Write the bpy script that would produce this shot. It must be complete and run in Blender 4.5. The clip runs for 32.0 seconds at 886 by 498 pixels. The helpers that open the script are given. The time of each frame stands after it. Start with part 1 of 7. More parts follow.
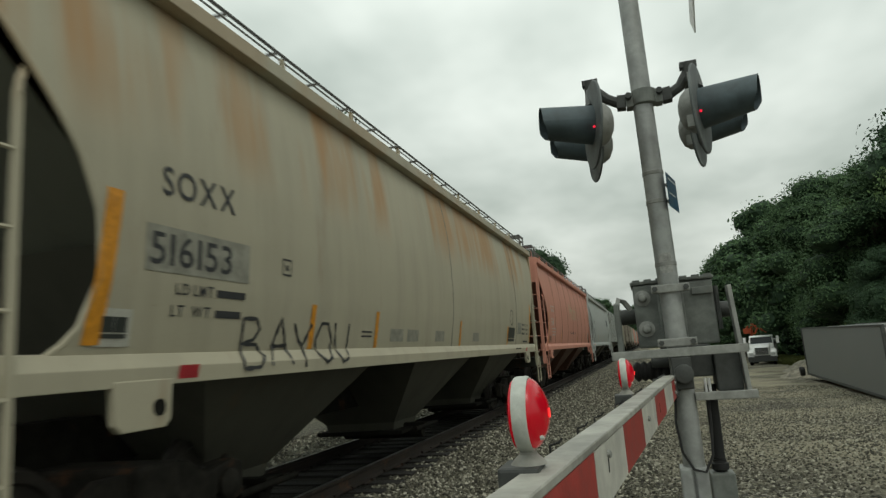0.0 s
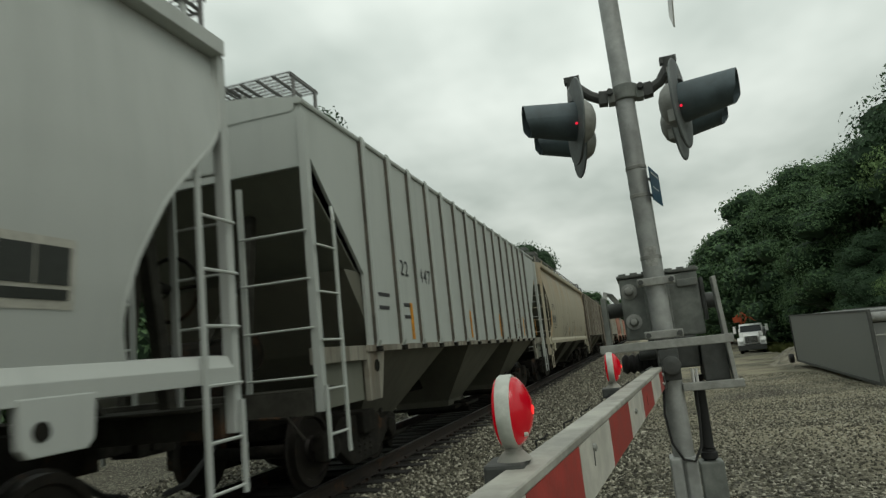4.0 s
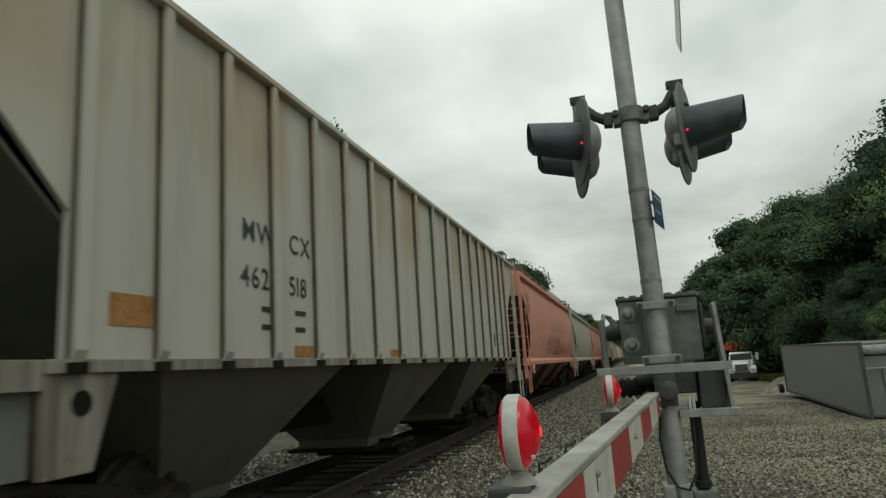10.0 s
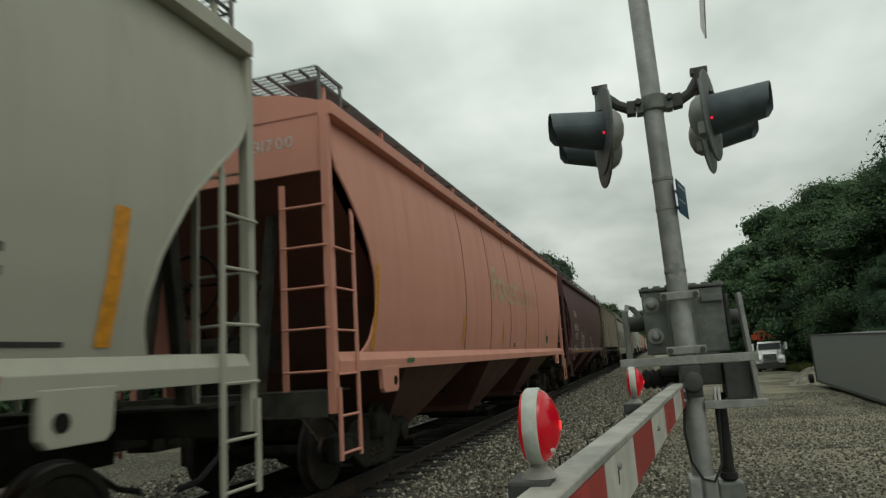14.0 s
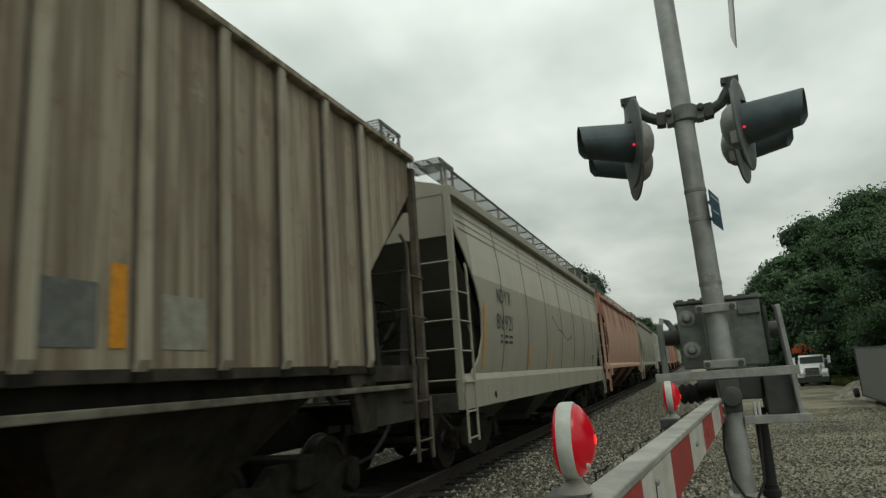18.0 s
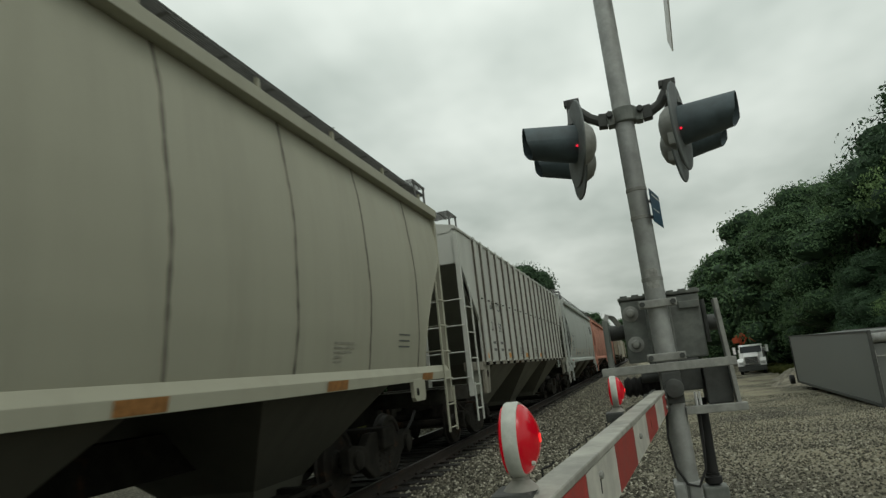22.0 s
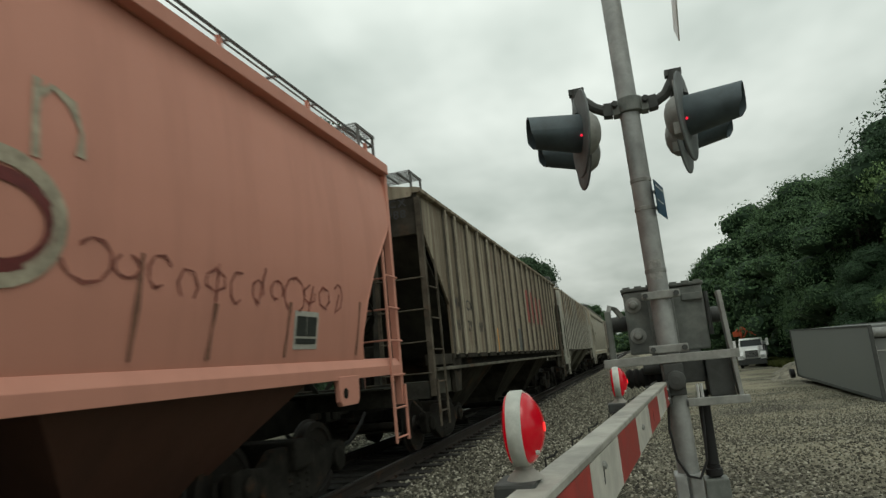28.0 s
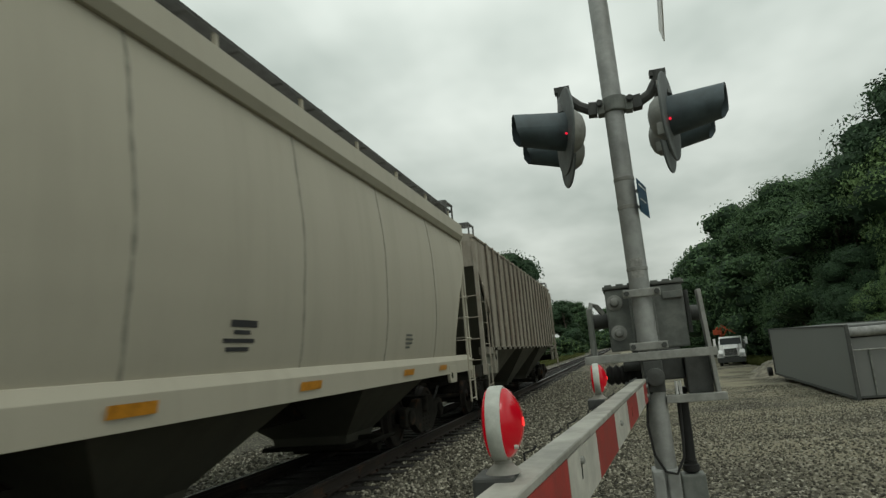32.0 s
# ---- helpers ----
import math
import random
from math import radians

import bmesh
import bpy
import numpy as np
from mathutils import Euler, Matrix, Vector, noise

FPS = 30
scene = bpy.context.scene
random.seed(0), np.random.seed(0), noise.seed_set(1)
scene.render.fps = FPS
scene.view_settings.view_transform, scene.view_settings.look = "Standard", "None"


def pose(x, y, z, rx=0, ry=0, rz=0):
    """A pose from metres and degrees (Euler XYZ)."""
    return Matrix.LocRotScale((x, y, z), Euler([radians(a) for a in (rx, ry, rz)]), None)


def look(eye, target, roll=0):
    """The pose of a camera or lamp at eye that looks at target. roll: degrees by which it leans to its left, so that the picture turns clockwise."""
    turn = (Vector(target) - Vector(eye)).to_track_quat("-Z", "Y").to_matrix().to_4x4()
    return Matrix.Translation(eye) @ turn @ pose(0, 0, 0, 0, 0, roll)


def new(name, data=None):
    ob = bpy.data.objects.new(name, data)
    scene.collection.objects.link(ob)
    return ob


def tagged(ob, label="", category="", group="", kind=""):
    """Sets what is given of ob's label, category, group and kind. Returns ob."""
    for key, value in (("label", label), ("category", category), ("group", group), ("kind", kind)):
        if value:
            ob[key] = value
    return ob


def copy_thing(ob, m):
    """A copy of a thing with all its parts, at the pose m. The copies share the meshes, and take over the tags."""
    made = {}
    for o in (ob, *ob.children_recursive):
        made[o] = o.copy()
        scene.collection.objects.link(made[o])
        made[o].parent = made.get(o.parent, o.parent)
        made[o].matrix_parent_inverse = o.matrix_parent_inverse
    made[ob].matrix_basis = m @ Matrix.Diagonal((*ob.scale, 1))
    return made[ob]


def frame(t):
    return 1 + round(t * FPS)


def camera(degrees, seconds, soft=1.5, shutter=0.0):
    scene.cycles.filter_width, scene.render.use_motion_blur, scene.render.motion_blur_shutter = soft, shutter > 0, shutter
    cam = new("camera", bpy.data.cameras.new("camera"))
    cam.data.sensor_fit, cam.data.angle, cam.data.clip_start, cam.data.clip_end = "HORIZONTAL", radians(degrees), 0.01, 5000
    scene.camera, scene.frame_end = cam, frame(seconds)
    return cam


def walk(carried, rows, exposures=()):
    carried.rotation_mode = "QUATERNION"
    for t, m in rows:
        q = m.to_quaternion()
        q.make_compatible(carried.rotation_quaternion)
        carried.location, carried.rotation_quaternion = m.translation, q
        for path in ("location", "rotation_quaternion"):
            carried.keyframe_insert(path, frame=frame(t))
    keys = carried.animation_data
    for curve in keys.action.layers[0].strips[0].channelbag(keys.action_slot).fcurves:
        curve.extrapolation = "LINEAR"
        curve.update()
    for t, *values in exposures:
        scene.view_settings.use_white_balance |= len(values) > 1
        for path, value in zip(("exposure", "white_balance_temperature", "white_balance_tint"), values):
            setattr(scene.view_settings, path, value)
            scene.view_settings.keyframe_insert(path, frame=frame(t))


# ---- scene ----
cam = camera(69.1, 32.0, soft=1.35, shutter=0.12)
PATH = [
    (0, (4.603, 0.001, 1.381), (4.0284, 1.8884, 1.7111), -4.35),
    (0.5, (4.610, -0.009, 1.391), (4.0588, 1.8823, 1.7377), -5.61),
    (1, (4.606, 0.006, 1.389), (4.0601, 1.8986, 1.7379), -5.52),
    (1.5, (4.601, -0.002, 1.389), (4.0569, 1.8923, 1.7304), -5.27),
    (2, (4.599, 0.002, 1.383), (4.0418, 1.8971, 1.6970), -5.26),
    (2.5, (4.606, -0.002, 1.386), (4.0755, 1.8986, 1.7133), -5.57),
    (4.5, (4.626, -0.019, 1.386), (4.0589, 1.8734, 1.6948), -6.69),
    (5, (4.594, -0.016, 1.388), (3.8763, 1.8362, 1.6176), -6.35),
    (5.5, (4.577, -0.014, 1.378), (3.8520, 1.8349, 1.6143), -4.93),
    (6, (4.585, -0.002, 1.381), (3.9201, 1.8640, 1.6566), -4.68),
    (6.5, (4.584, 0.013, 1.383), (4.0572, 1.9137, 1.7125), -4.00),
    (7, (4.583, -0.008, 1.382), (4.0336, 1.8821, 1.7346), -5.17),
    (7.5, (4.584, -0.005, 1.379), (4.0297, 1.8859, 1.7211), -3.18),
    (8, (4.579, -0.003, 1.378), (4.0256, 1.8884, 1.7212), -3.10),
    (8.5, (4.579, 0.001, 1.384), (4.0462, 1.8962, 1.7354), -3.94),
    (9, (4.580, 0.016, 1.384), (4.0886, 1.9227, 1.7351), -3.63),
    (9.5, (4.581, 0.006, 1.387), (4.0856, 1.9101, 1.7448), -3.71),
    (10, (4.586, 0.008, 1.388), (4.0639, 1.9041, 1.7541), -3.77),
    (10.5, (4.588, -0.009, 1.392), (3.9940, 1.8681, 1.7425), -4.38),
    (11, (4.589, -0.011, 1.393), (3.9475, 1.8596, 1.6917), -5.27),
    (11.5, (4.598, -0.000, 1.390), (3.9944, 1.8843, 1.6790), -4.11),
    (12, (4.594, 0.004, 1.389), (4.0522, 1.9009, 1.7176), -2.87),
    (12.5, (4.593, 0.018, 1.392), (4.0596, 1.9175, 1.7186), -3.85),
    (13, (4.593, 0.015, 1.391), (4.0837, 1.9151, 1.7510), -3.74),
    (13.5, (4.596, -0.001, 1.396), (4.0562, 1.8878, 1.7743), -4.81),
    (14, (4.595, 0.005, 1.394), (4.0016, 1.8840, 1.7351), -3.81),
    (14.5, (4.591, 0.014, 1.391), (3.9378, 1.8739, 1.7270), -4.42),
    (15, (4.583, 0.028, 1.392), (3.9251, 1.8829, 1.7471), -3.97),
    (15.5, (4.588, 0.011, 1.394), (3.9750, 1.8824, 1.7409), -4.70),
    (17.5, (4.601, 0.006, 1.395), (3.9537, 1.8604, 1.7705), -5.68),
    (18, (4.596, -0.001, 1.391), (3.9203, 1.8390, 1.7865), -4.19),
    (18.5, (4.596, -0.008, 1.398), (3.9198, 1.8318, 1.7962), -4.87),
    (19, (4.603, 0.003, 1.397), (3.9549, 1.8570, 1.7727), -5.57),
    (19.5, (4.597, -0.009, 1.396), (3.9537, 1.8467, 1.7709), -4.52),
    (20, (4.597, -0.010, 1.391), (3.9413, 1.8470, 1.7379), -4.43),
    (20.5, (4.598, -0.004, 1.393), (3.9715, 1.8616, 1.7484), -5.06),
    (21, (4.607, -0.010, 1.396), (4.0180, 1.8674, 1.7535), -5.74),
    (21.5, (4.605, -0.006, 1.394), (4.0455, 1.8785, 1.7620), -5.21),
    (22, (4.612, -0.014, 1.397), (4.0796, 1.8760, 1.7785), -6.13),
    (22.5, (4.605, -0.008, 1.392), (4.0121, 1.8680, 1.7485), -6.13),
    (23, (4.605, -0.010, 1.396), (4.0117, 1.8617, 1.7792), -6.27),
    (23.5, (4.606, -0.010, 1.395), (4.0385, 1.8714, 1.7639), -6.54),
    (24, (4.599, -0.002, 1.392), (4.0023, 1.8729, 1.7495), -6.00),
    (24.5, (4.601, 0.002, 1.393), (4.0344, 1.8876, 1.7454), -5.73),
    (25, (4.592, 0.005, 1.388), (4.0210, 1.8923, 1.7214), -5.09),
    (25.5, (4.587, 0.014, 1.389), (4.0162, 1.8988, 1.7404), -4.26),
    (27.5, (4.603, 0.003, 1.393), (4.0687, 1.8973, 1.7471), -5.41),
    (28, (4.600, 0.005, 1.392), (4.0597, 1.8974, 1.7465), -5.57),
    (28.5, (4.605, 0.008, 1.392), (4.0611, 1.9000, 1.7428), -5.34),
    (29, (4.606, 0.007, 1.390), (4.0546, 1.9005, 1.7215), -5.25),
    (29.5, (4.613, 0.013, 1.391), (4.0792, 1.9107, 1.7275), -5.43),
    (30, (4.607, 0.006, 1.393), (4.0423, 1.8944, 1.7345), -4.48),
    (30.5, (4.605, 0.010, 1.392), (4.0649, 1.9034, 1.7413), -4.40),
    (31, (4.603, 0.005, 1.396), (4.0853, 1.9021, 1.7581), -4.74),
    (31.5, (4.597, -0.003, 1.392), (4.0613, 1.8906, 1.7492), -4.51),
    (32, (4.606, -0.005, 1.392), (4.1095, 1.9033, 1.7273), -4.99),
]
walk(cam, [(t, look(eye, target, roll)) for t, eye, target, roll in PATH],
     [(t, stops, 6550, 5) for t, stops in ((0.0, 0.12), (1.0, 0.03), (2.0, 0.08), (4.8, 0.08), (6.0, 0.34), (7.0, 0.18), (8.0, 0.08), (12.0, 0.08), (14.0, 0.0), (15.0, 0.14), (18.0, 0.04), (20.0, 0.14), (22.0, -0.02), (24.0, -0.04), (28.0, 0.06), (32.0, 0.0))])

# ---- world, sun, exposure ----
SUN_ELEV, SUN_TURN = 58.0, 140.0
world = bpy.data.worlds.new("overcast_sky")
scene.world = world
world.use_nodes = True
wt = world.node_tree
wt.nodes.clear()


def wnode(kind, **values):
    nd = wt.nodes.new(kind)
    for key, value in values.items():
        nd.inputs[key].default_value = value
    return nd


w_out = wt.nodes.new("ShaderNodeOutputWorld")
w_bg = wnode("ShaderNodeBackground", Strength=1.0)
w_sky = wt.nodes.new("ShaderNodeTexSky")
w_sky.sky_type, w_sky.sun_disc = "NISHITA", False
w_sky.sun_elevation, w_sky.sun_rotation = radians(SUN_ELEV), radians(SUN_TURN)
w_sky.air_density, w_sky.dust_density = 2.0, 6.0
w_co = wt.nodes.new("ShaderNodeTexCoord")
w_map = wnode("ShaderNodeMapping", Location=(2.3, 0.7, 1.1), Scale=(1.0, 0.8, 0.6))
w_n1 = wnode("ShaderNodeTexNoise", Scale=1.6, Detail=4.0, Roughness=0.5)
w_ramp = wt.nodes.new("ShaderNodeValToRGB")
w_ramp.color_ramp.elements[0].position, w_ramp.color_ramp.elements[1].position = 0.32, 0.68
w_ramp.color_ramp.elements[0].color = (0.53, 0.59, 0.55, 1)
w_ramp.color_ramp.elements[1].color = (1.02, 1.07, 1.02, 1)
w_dim = wt.nodes.new("ShaderNodeMix")
w_dim.data_type, w_dim.blend_type = "RGBA", "MULTIPLY"
w_dim.inputs["Factor"].default_value = 1.0
w_dim.inputs["B"].default_value = (0.1, 0.1, 0.1, 1)
w_mix = wt.nodes.new("ShaderNodeMix")
w_mix.data_type = "RGBA"
w_mix.inputs["Factor"].default_value = 0.92
w_dir = wt.nodes.new("ShaderNodeSeparateXYZ")
w_lift = wnode("ShaderNodeMath")
w_lift.operation, w_lift.inputs[1].default_value = "ADD", 0.22
w_flat = wt.nodes.new("ShaderNodeVectorMath")
w_flat.operation = "DIVIDE"
w_den = wt.nodes.new("ShaderNodeCombineXYZ")
wt.links.new(w_co.outputs["Generated"], w_dir.inputs["Vector"])
wt.links.new(w_dir.outputs["Z"], w_lift.inputs[0])
for k in range(3):
    wt.links.new(w_lift.outputs[0], w_den.inputs[k])
wt.links.new(w_co.outputs["Generated"], w_flat.inputs[0])
wt.links.new(w_den.outputs["Vector"], w_flat.inputs[1])
wt.links.new(w_flat.outputs["Vector"], w_map.inputs["Vector"])
wt.links.new(w_map.outputs["Vector"], w_n1.inputs["Vector"])
wt.links.new(w_n1.outputs["Fac"], w_ramp.inputs["Fac"])
wt.links.new(w_sky.outputs["Color"], w_dim.inputs["A"])
wt.links.new(w_dim.outputs["Result"], w_mix.inputs["A"])
# an overcast sky is brighter overhead than near the horizon
w_sep = wt.nodes.new("ShaderNodeSeparateXYZ")
w_up = wnode("ShaderNodeMapRange")
for key, value in (("From Min", 0.02), ("From Max", 0.9), ("To Min", 0.61), ("To Max", 1.28)):
    w_up.inputs[key].default_value = value
w_grad = wt.nodes.new("ShaderNodeMix")
w_grad.data_type, w_grad.blend_type = "RGBA", "MULTIPLY"
w_grad.inputs["Factor"].default_value = 1.0
wt.links.new(w_co.outputs["Generated"], w_sep.inputs["Vector"])
wt.links.new(w_sep.outputs["Z"], w_up.inputs["Value"])
wt.links.new(w_ramp.outputs["Color"], w_grad.inputs["A"])
wt.links.new(w_up.outputs["Result"], w_grad.inputs["B"])
wt.links.new(w_grad.outputs["Result"], w_mix.inputs["B"])
wt.links.new(w_mix.outputs["Result"], w_bg.inputs["Color"])
wt.links.new(w_bg.outputs["Background"], w_out.inputs["Surface"])

sun = new("sun", bpy.data.lights.new("sun", "SUN"))
sun.data.energy, sun.data.angle, sun.data.color = 0.5, radians(25), (1.0, 0.97, 0.92)
sun.matrix_world = look((0, 0, 60), Vector((0, 0, 60)) - Vector((math.sin(radians(SUN_TURN)) * math.cos(radians(SUN_ELEV)), math.cos(radians(SUN_TURN)) * math.cos(radians(SUN_ELEV)), math.sin(radians(SUN_ELEV)))))
scene.view_settings.exposure = 0.1


# ---- materials ----
class Mat:
    """A small writer of node materials."""

    def __init__(self, name, rough=0.6, metal=0.0, spec=0.4):
        self.m = bpy.data.materials.new(name)
        self.m.use_nodes = True
        self.t = self.m.node_tree
        self.b = self.t.nodes["Principled BSDF"]
        self.b.inputs["Roughness"].default_value = rough
        self.b.inputs["Metallic"].default_value = metal
        self.b.inputs["Specular IOR Level"].default_value = spec
        self.co = self.t.nodes.new("ShaderNodeTexCoord")

    def link(self, a, b):
        self.t.links.new(a, b)

    def vec(self, scale=(1, 1, 1), space="Object", shift=False):
        mp = self.t.nodes.new("ShaderNodeMapping")
        mp.inputs["Scale"].default_value = scale
        self.link(self.co.outputs[space], mp.inputs["Vector"])
        if shift:
            info = self.t.nodes.new("ShaderNodeObjectInfo")
            mul = self.t.nodes.new("ShaderNodeMath")
            mul.operation = "MULTIPLY"
            mul.inputs[1].default_value = 37.0
            self.link(info.outputs["Random"], mul.inputs[0])
            self.link(mul.outputs[0], mp.inputs["Location"])
        return mp.outputs["Vector"]

    def noise(self, vec, scale, detail=4.0, rough=0.55):
        nd = self.t.nodes.new("ShaderNodeTexNoise")
        nd.inputs["Scale"].default_value, nd.inputs["Detail"].default_value, nd.inputs["Roughness"].default_value = scale, detail, rough
        self.link(vec, nd.inputs["Vector"])
        return nd.outputs["Fac"]

    def voronoi(self, vec, scale, out="Distance", feature="F1"):
        nd = self.t.nodes.new("ShaderNodeTexVoronoi")
        nd.feature = feature
        nd.inputs["Scale"].default_value = scale
        self.link(vec, nd.inputs["Vector"])
        return nd.outputs[out]

    def ramp(self, fac, *stops):
        nd = self.t.nodes.new("ShaderNodeValToRGB")
        els = nd.color_ramp.elements
        while len(els) < len(stops):
            els.new(0.5)
        for el, (pos, col) in zip(els, stops):
            el.position = pos
            el.color = (*col, 1) if len(col) == 3 else col
        self.link(fac, nd.inputs["Fac"])
        return nd.outputs["Color"]

    def mask(self, fac, lo, hi):
        nd = self.t.nodes.new("ShaderNodeMapRange")
        nd.inputs["From Min"].default_value, nd.inputs["From Max"].default_value = lo, hi
        nd.interpolation_type = "SMOOTHSTEP"
        self.link(fac, nd.inputs["Value"])
        return nd.outputs["Result"]

    def math(self, op, a, b):
        nd = self.t.nodes.new("ShaderNodeMath")
        nd.operation = op
        for n, v in enumerate((a, b)):
            if isinstance(v, (int, float)):
                nd.inputs[n].default_value = v
            else:
                self.link(v, nd.inputs[n])
        return nd.outputs[0]

    def mix(self, fac, a, b, blend="MIX"):
        nd = self.t.nodes.new("ShaderNodeMix")
        nd.data_type, nd.blend_type = "RGBA", blend
        for key, v in (("Factor", fac), ("A", a), ("B", b)):
            if isinstance(v, (int, float)):
                nd.inputs[key].default_value = v
            elif isinstance(v, tuple):
                nd.inputs[key].default_value = (*v, 1)
            else:
                self.link(v, nd.inputs[key])
        return nd.outputs["Result"]

    def colour(self, c):
        if isinstance(c, tuple):
            self.b.inputs["Base Color"].default_value = (*c, 1)
        else:
            self.link(c, self.b.inputs["Base Color"])
        return self

    def rough(self, fac, lo, hi):
        nd = self.t.nodes.new("ShaderNodeMapRange")
        nd.inputs["To Min"].default_value, nd.inputs["To Max"].default_value = lo, hi
        self.link(fac, nd.inputs["Value"])
        self.link(nd.outputs["Result"], self.b.inputs["Roughness"])
        return self

    def bump(self, height, strength=0.3, dist=0.01):
        nd = self.t.nodes.new("ShaderNodeBump")
        nd.inputs["Strength"].default_value, nd.inputs["Distance"].default_value = strength, dist
        self.link(height, nd.inputs["Height"])
        self.link(nd.outputs["Normal"], self.b.inputs["Normal"])
        return self

    def glow(self, col, strength):
        self.b.inputs["Emission Color"].default_value = (*col, 1)
        self.b.inputs["Emission Strength"].default_value = strength
        return self


def car_paint(name, base, dirt=0.35, rust=0.25, streak=0.5, fade=0.15, runs=0.0, run_col=(0.36, 0.19, 0.07)):
    """Weathered freight car paint: streaked grime, patches of rust and faded blotches in car space."""
    m = Mat(name, rough=0.62, spec=0.3)
    flat = m.vec((1, 1, 1), shift=True)
    tall = m.vec((1, 1.0, 0.12), shift=True)
    n_big = m.noise(flat, 0.45, 5, 0.6)
    n_str = m.noise(tall, 2.4, 5, 0.6)
    n_fine = m.noise(flat, 14, 4, 0.6)
    grime = tuple(c * 0.42 + 0.02 for c in base)
    pale = tuple(min(0.8, c * 1.12 + 0.03) for c in base)
    col = m.mix(m.math("MULTIPLY", m.mask(n_big, 0.45, 0.75), fade * 2), base, pale)
    col = m.mix(m.math("MULTIPLY", m.mask(n_str, 0.45, 0.68), streak), col, grime)
    col = m.mix(m.math("MULTIPLY", m.mask(n_big, 0.35, 0.62), dirt * 0.5), col, tuple(c * 0.7 for c in base))
    sep = m.t.nodes.new("ShaderNodeSeparateXYZ")
    m.link(m.co.outputs["Object"], sep.inputs["Vector"])
    rusty = m.noise(m.vec((1, 1.1, 0.28), shift=True), 1.5, 7, 0.68)
    col = m.mix(m.math("MULTIPLY", m.mask(rusty, 0.60, 0.74), rust), col, (0.20, 0.085, 0.03))
    speck = m.noise(flat, 38, 3, 0.6)
    col = m.mix(m.math("MULTIPLY", m.mask(speck, 0.66, 0.72), rust * 0.8), col, (0.11, 0.05, 0.025))
    if runs:
        # rust water that ran down from the roof seam in broad tongues
        tongue = m.noise(m.vec((0.01, 0.75, 0.10), shift=True), 1.25, 4, 0.55)
        reach = m.math("MULTIPLY", m.mask(tongue, 0.45, 0.57), m.mask(sep.outputs[2], 2.75, 3.5))
        edge = m.math("MULTIPLY", reach, m.mask(m.noise(m.vec((1, 1.6, 0.3), shift=True), 1.4, 4, 0.55), 0.22, 0.55))
        col = m.mix(m.math("MULTIPLY", edge, runs), col, run_col)
    m.colour(col).rough(n_str, 0.5, 0.75).bump(m.mix(0.5, n_fine, n_big), 0.12, 0.01)
    return m.m


def worn_paint(name, base, grime, amount=1.0):
    """Old paint under years of dust: dark vertical runs, mottled blotches, rust freckles and pale scrapes."""
    m = Mat(name, rough=0.72, spec=0.25)
    flat = m.vec((1, 1, 1), shift=True)
    runs = m.noise(m.vec((1, 3.6, 0.10), shift=True), 1.6, 7, 0.62)
    fine = m.noise(m.vec((1, 12.0, 0.35), shift=True), 2.0, 6, 0.65)
    blot = m.noise(m.vec((1, 1.3, 0.7), shift=True), 1.7, 7, 0.68)
    spot = m.noise(flat, 7.5, 5, 0.65)
    col = m.mix(m.math("MULTIPLY", m.mask(runs, 0.42, 0.60), 0.85 * amount), base, grime)
    col = m.mix(m.math("MULTIPLY", m.mask(fine, 0.48, 0.66), 0.55 * amount), col, tuple(c * 0.75 for c in grime))
    col = m.mix(m.math("MULTIPLY", m.mask(blot, 0.50, 0.66), 0.60 * amount), col, (0.15, 0.105, 0.072))
    col = m.mix(m.math("MULTIPLY", m.mask(spot, 0.60, 0.72), 0.45 * amount), col, (0.13, 0.065, 0.035))
    col = m.mix(m.math("MULTIPLY", m.mask(m.noise(flat, 3.1, 6, 0.7), 0.62, 0.72), 0.5), col, tuple(min(0.8, c * 1.25) for c in base))
    m.colour(col).rough(runs, 0.6, 0.85).bump(m.mix(0.5, fine, spot), 0.15, 0.01)
    return m.m


def plain_steel(name, col, rough=0.55, metal=0.0, var=0.35, scale=9.0, bump=0.15, rust=0.0, spec=0.4):
    m = Mat(name, rough=rough, metal=metal, spec=spec)
    v = m.vec(shift=True)
    n = m.noise(v, scale, 6, 0.65)
    c = m.mix(m.mask(n, 0.3, 0.75), tuple(x * (1 - var) for x in col), tuple(min(1, x * (1 + var * 0.5)) for x in col))
    if rust:
        c = m.mix(m.math("MULTIPLY", m.mask(m.noise(v, scale * 0.4, 7, 0.7), 0.56, 0.7), rust), c, (0.16, 0.07, 0.03))
    m.colour(c).rough(n, max(0.05, rough - 0.12), min(1, rough + 0.15)).bump(m.noise(v, scale * 6, 3), bump, 0.004)
    return m.m


M_GALV = plain_steel("galvanised_mast_steel", (0.33, 0.34, 0.33), 0.5, 0.35, 0.3, 7)
M_ALU = plain_steel("weathered_aluminium", (0.30, 0.305, 0.285), 0.55, 0.25, 0.3, 12)
M_BOX = plain_steel("grey_painted_casting", (0.175, 0.188, 0.172), 0.6, 0.0, 0.45, 6, 0.25, 0.2)
M_BOXDARK = plain_steel("dark_painted_steel", (0.06, 0.064, 0.06), 0.6, 0.0, 0.4, 8, 0.25)
# hood black is lifted towards blue-grey to paint in the sky's glare
M_BLACK = plain_steel("glare-lifted_black_hood_paint", (0.066, 0.092, 0.104), 0.62, 0.0, 0.35, 9, 0.1, 0.0, 0.5)
M_RUBBER = plain_steel("black_rubber", (0.015, 0.015, 0.015), 0.7, 0.0, 0.3, 20)
M_BLUE = plain_steel("blue_sign_enamel", (0.012, 0.065, 0.13), 0.4, 0.0, 0.2, 20)
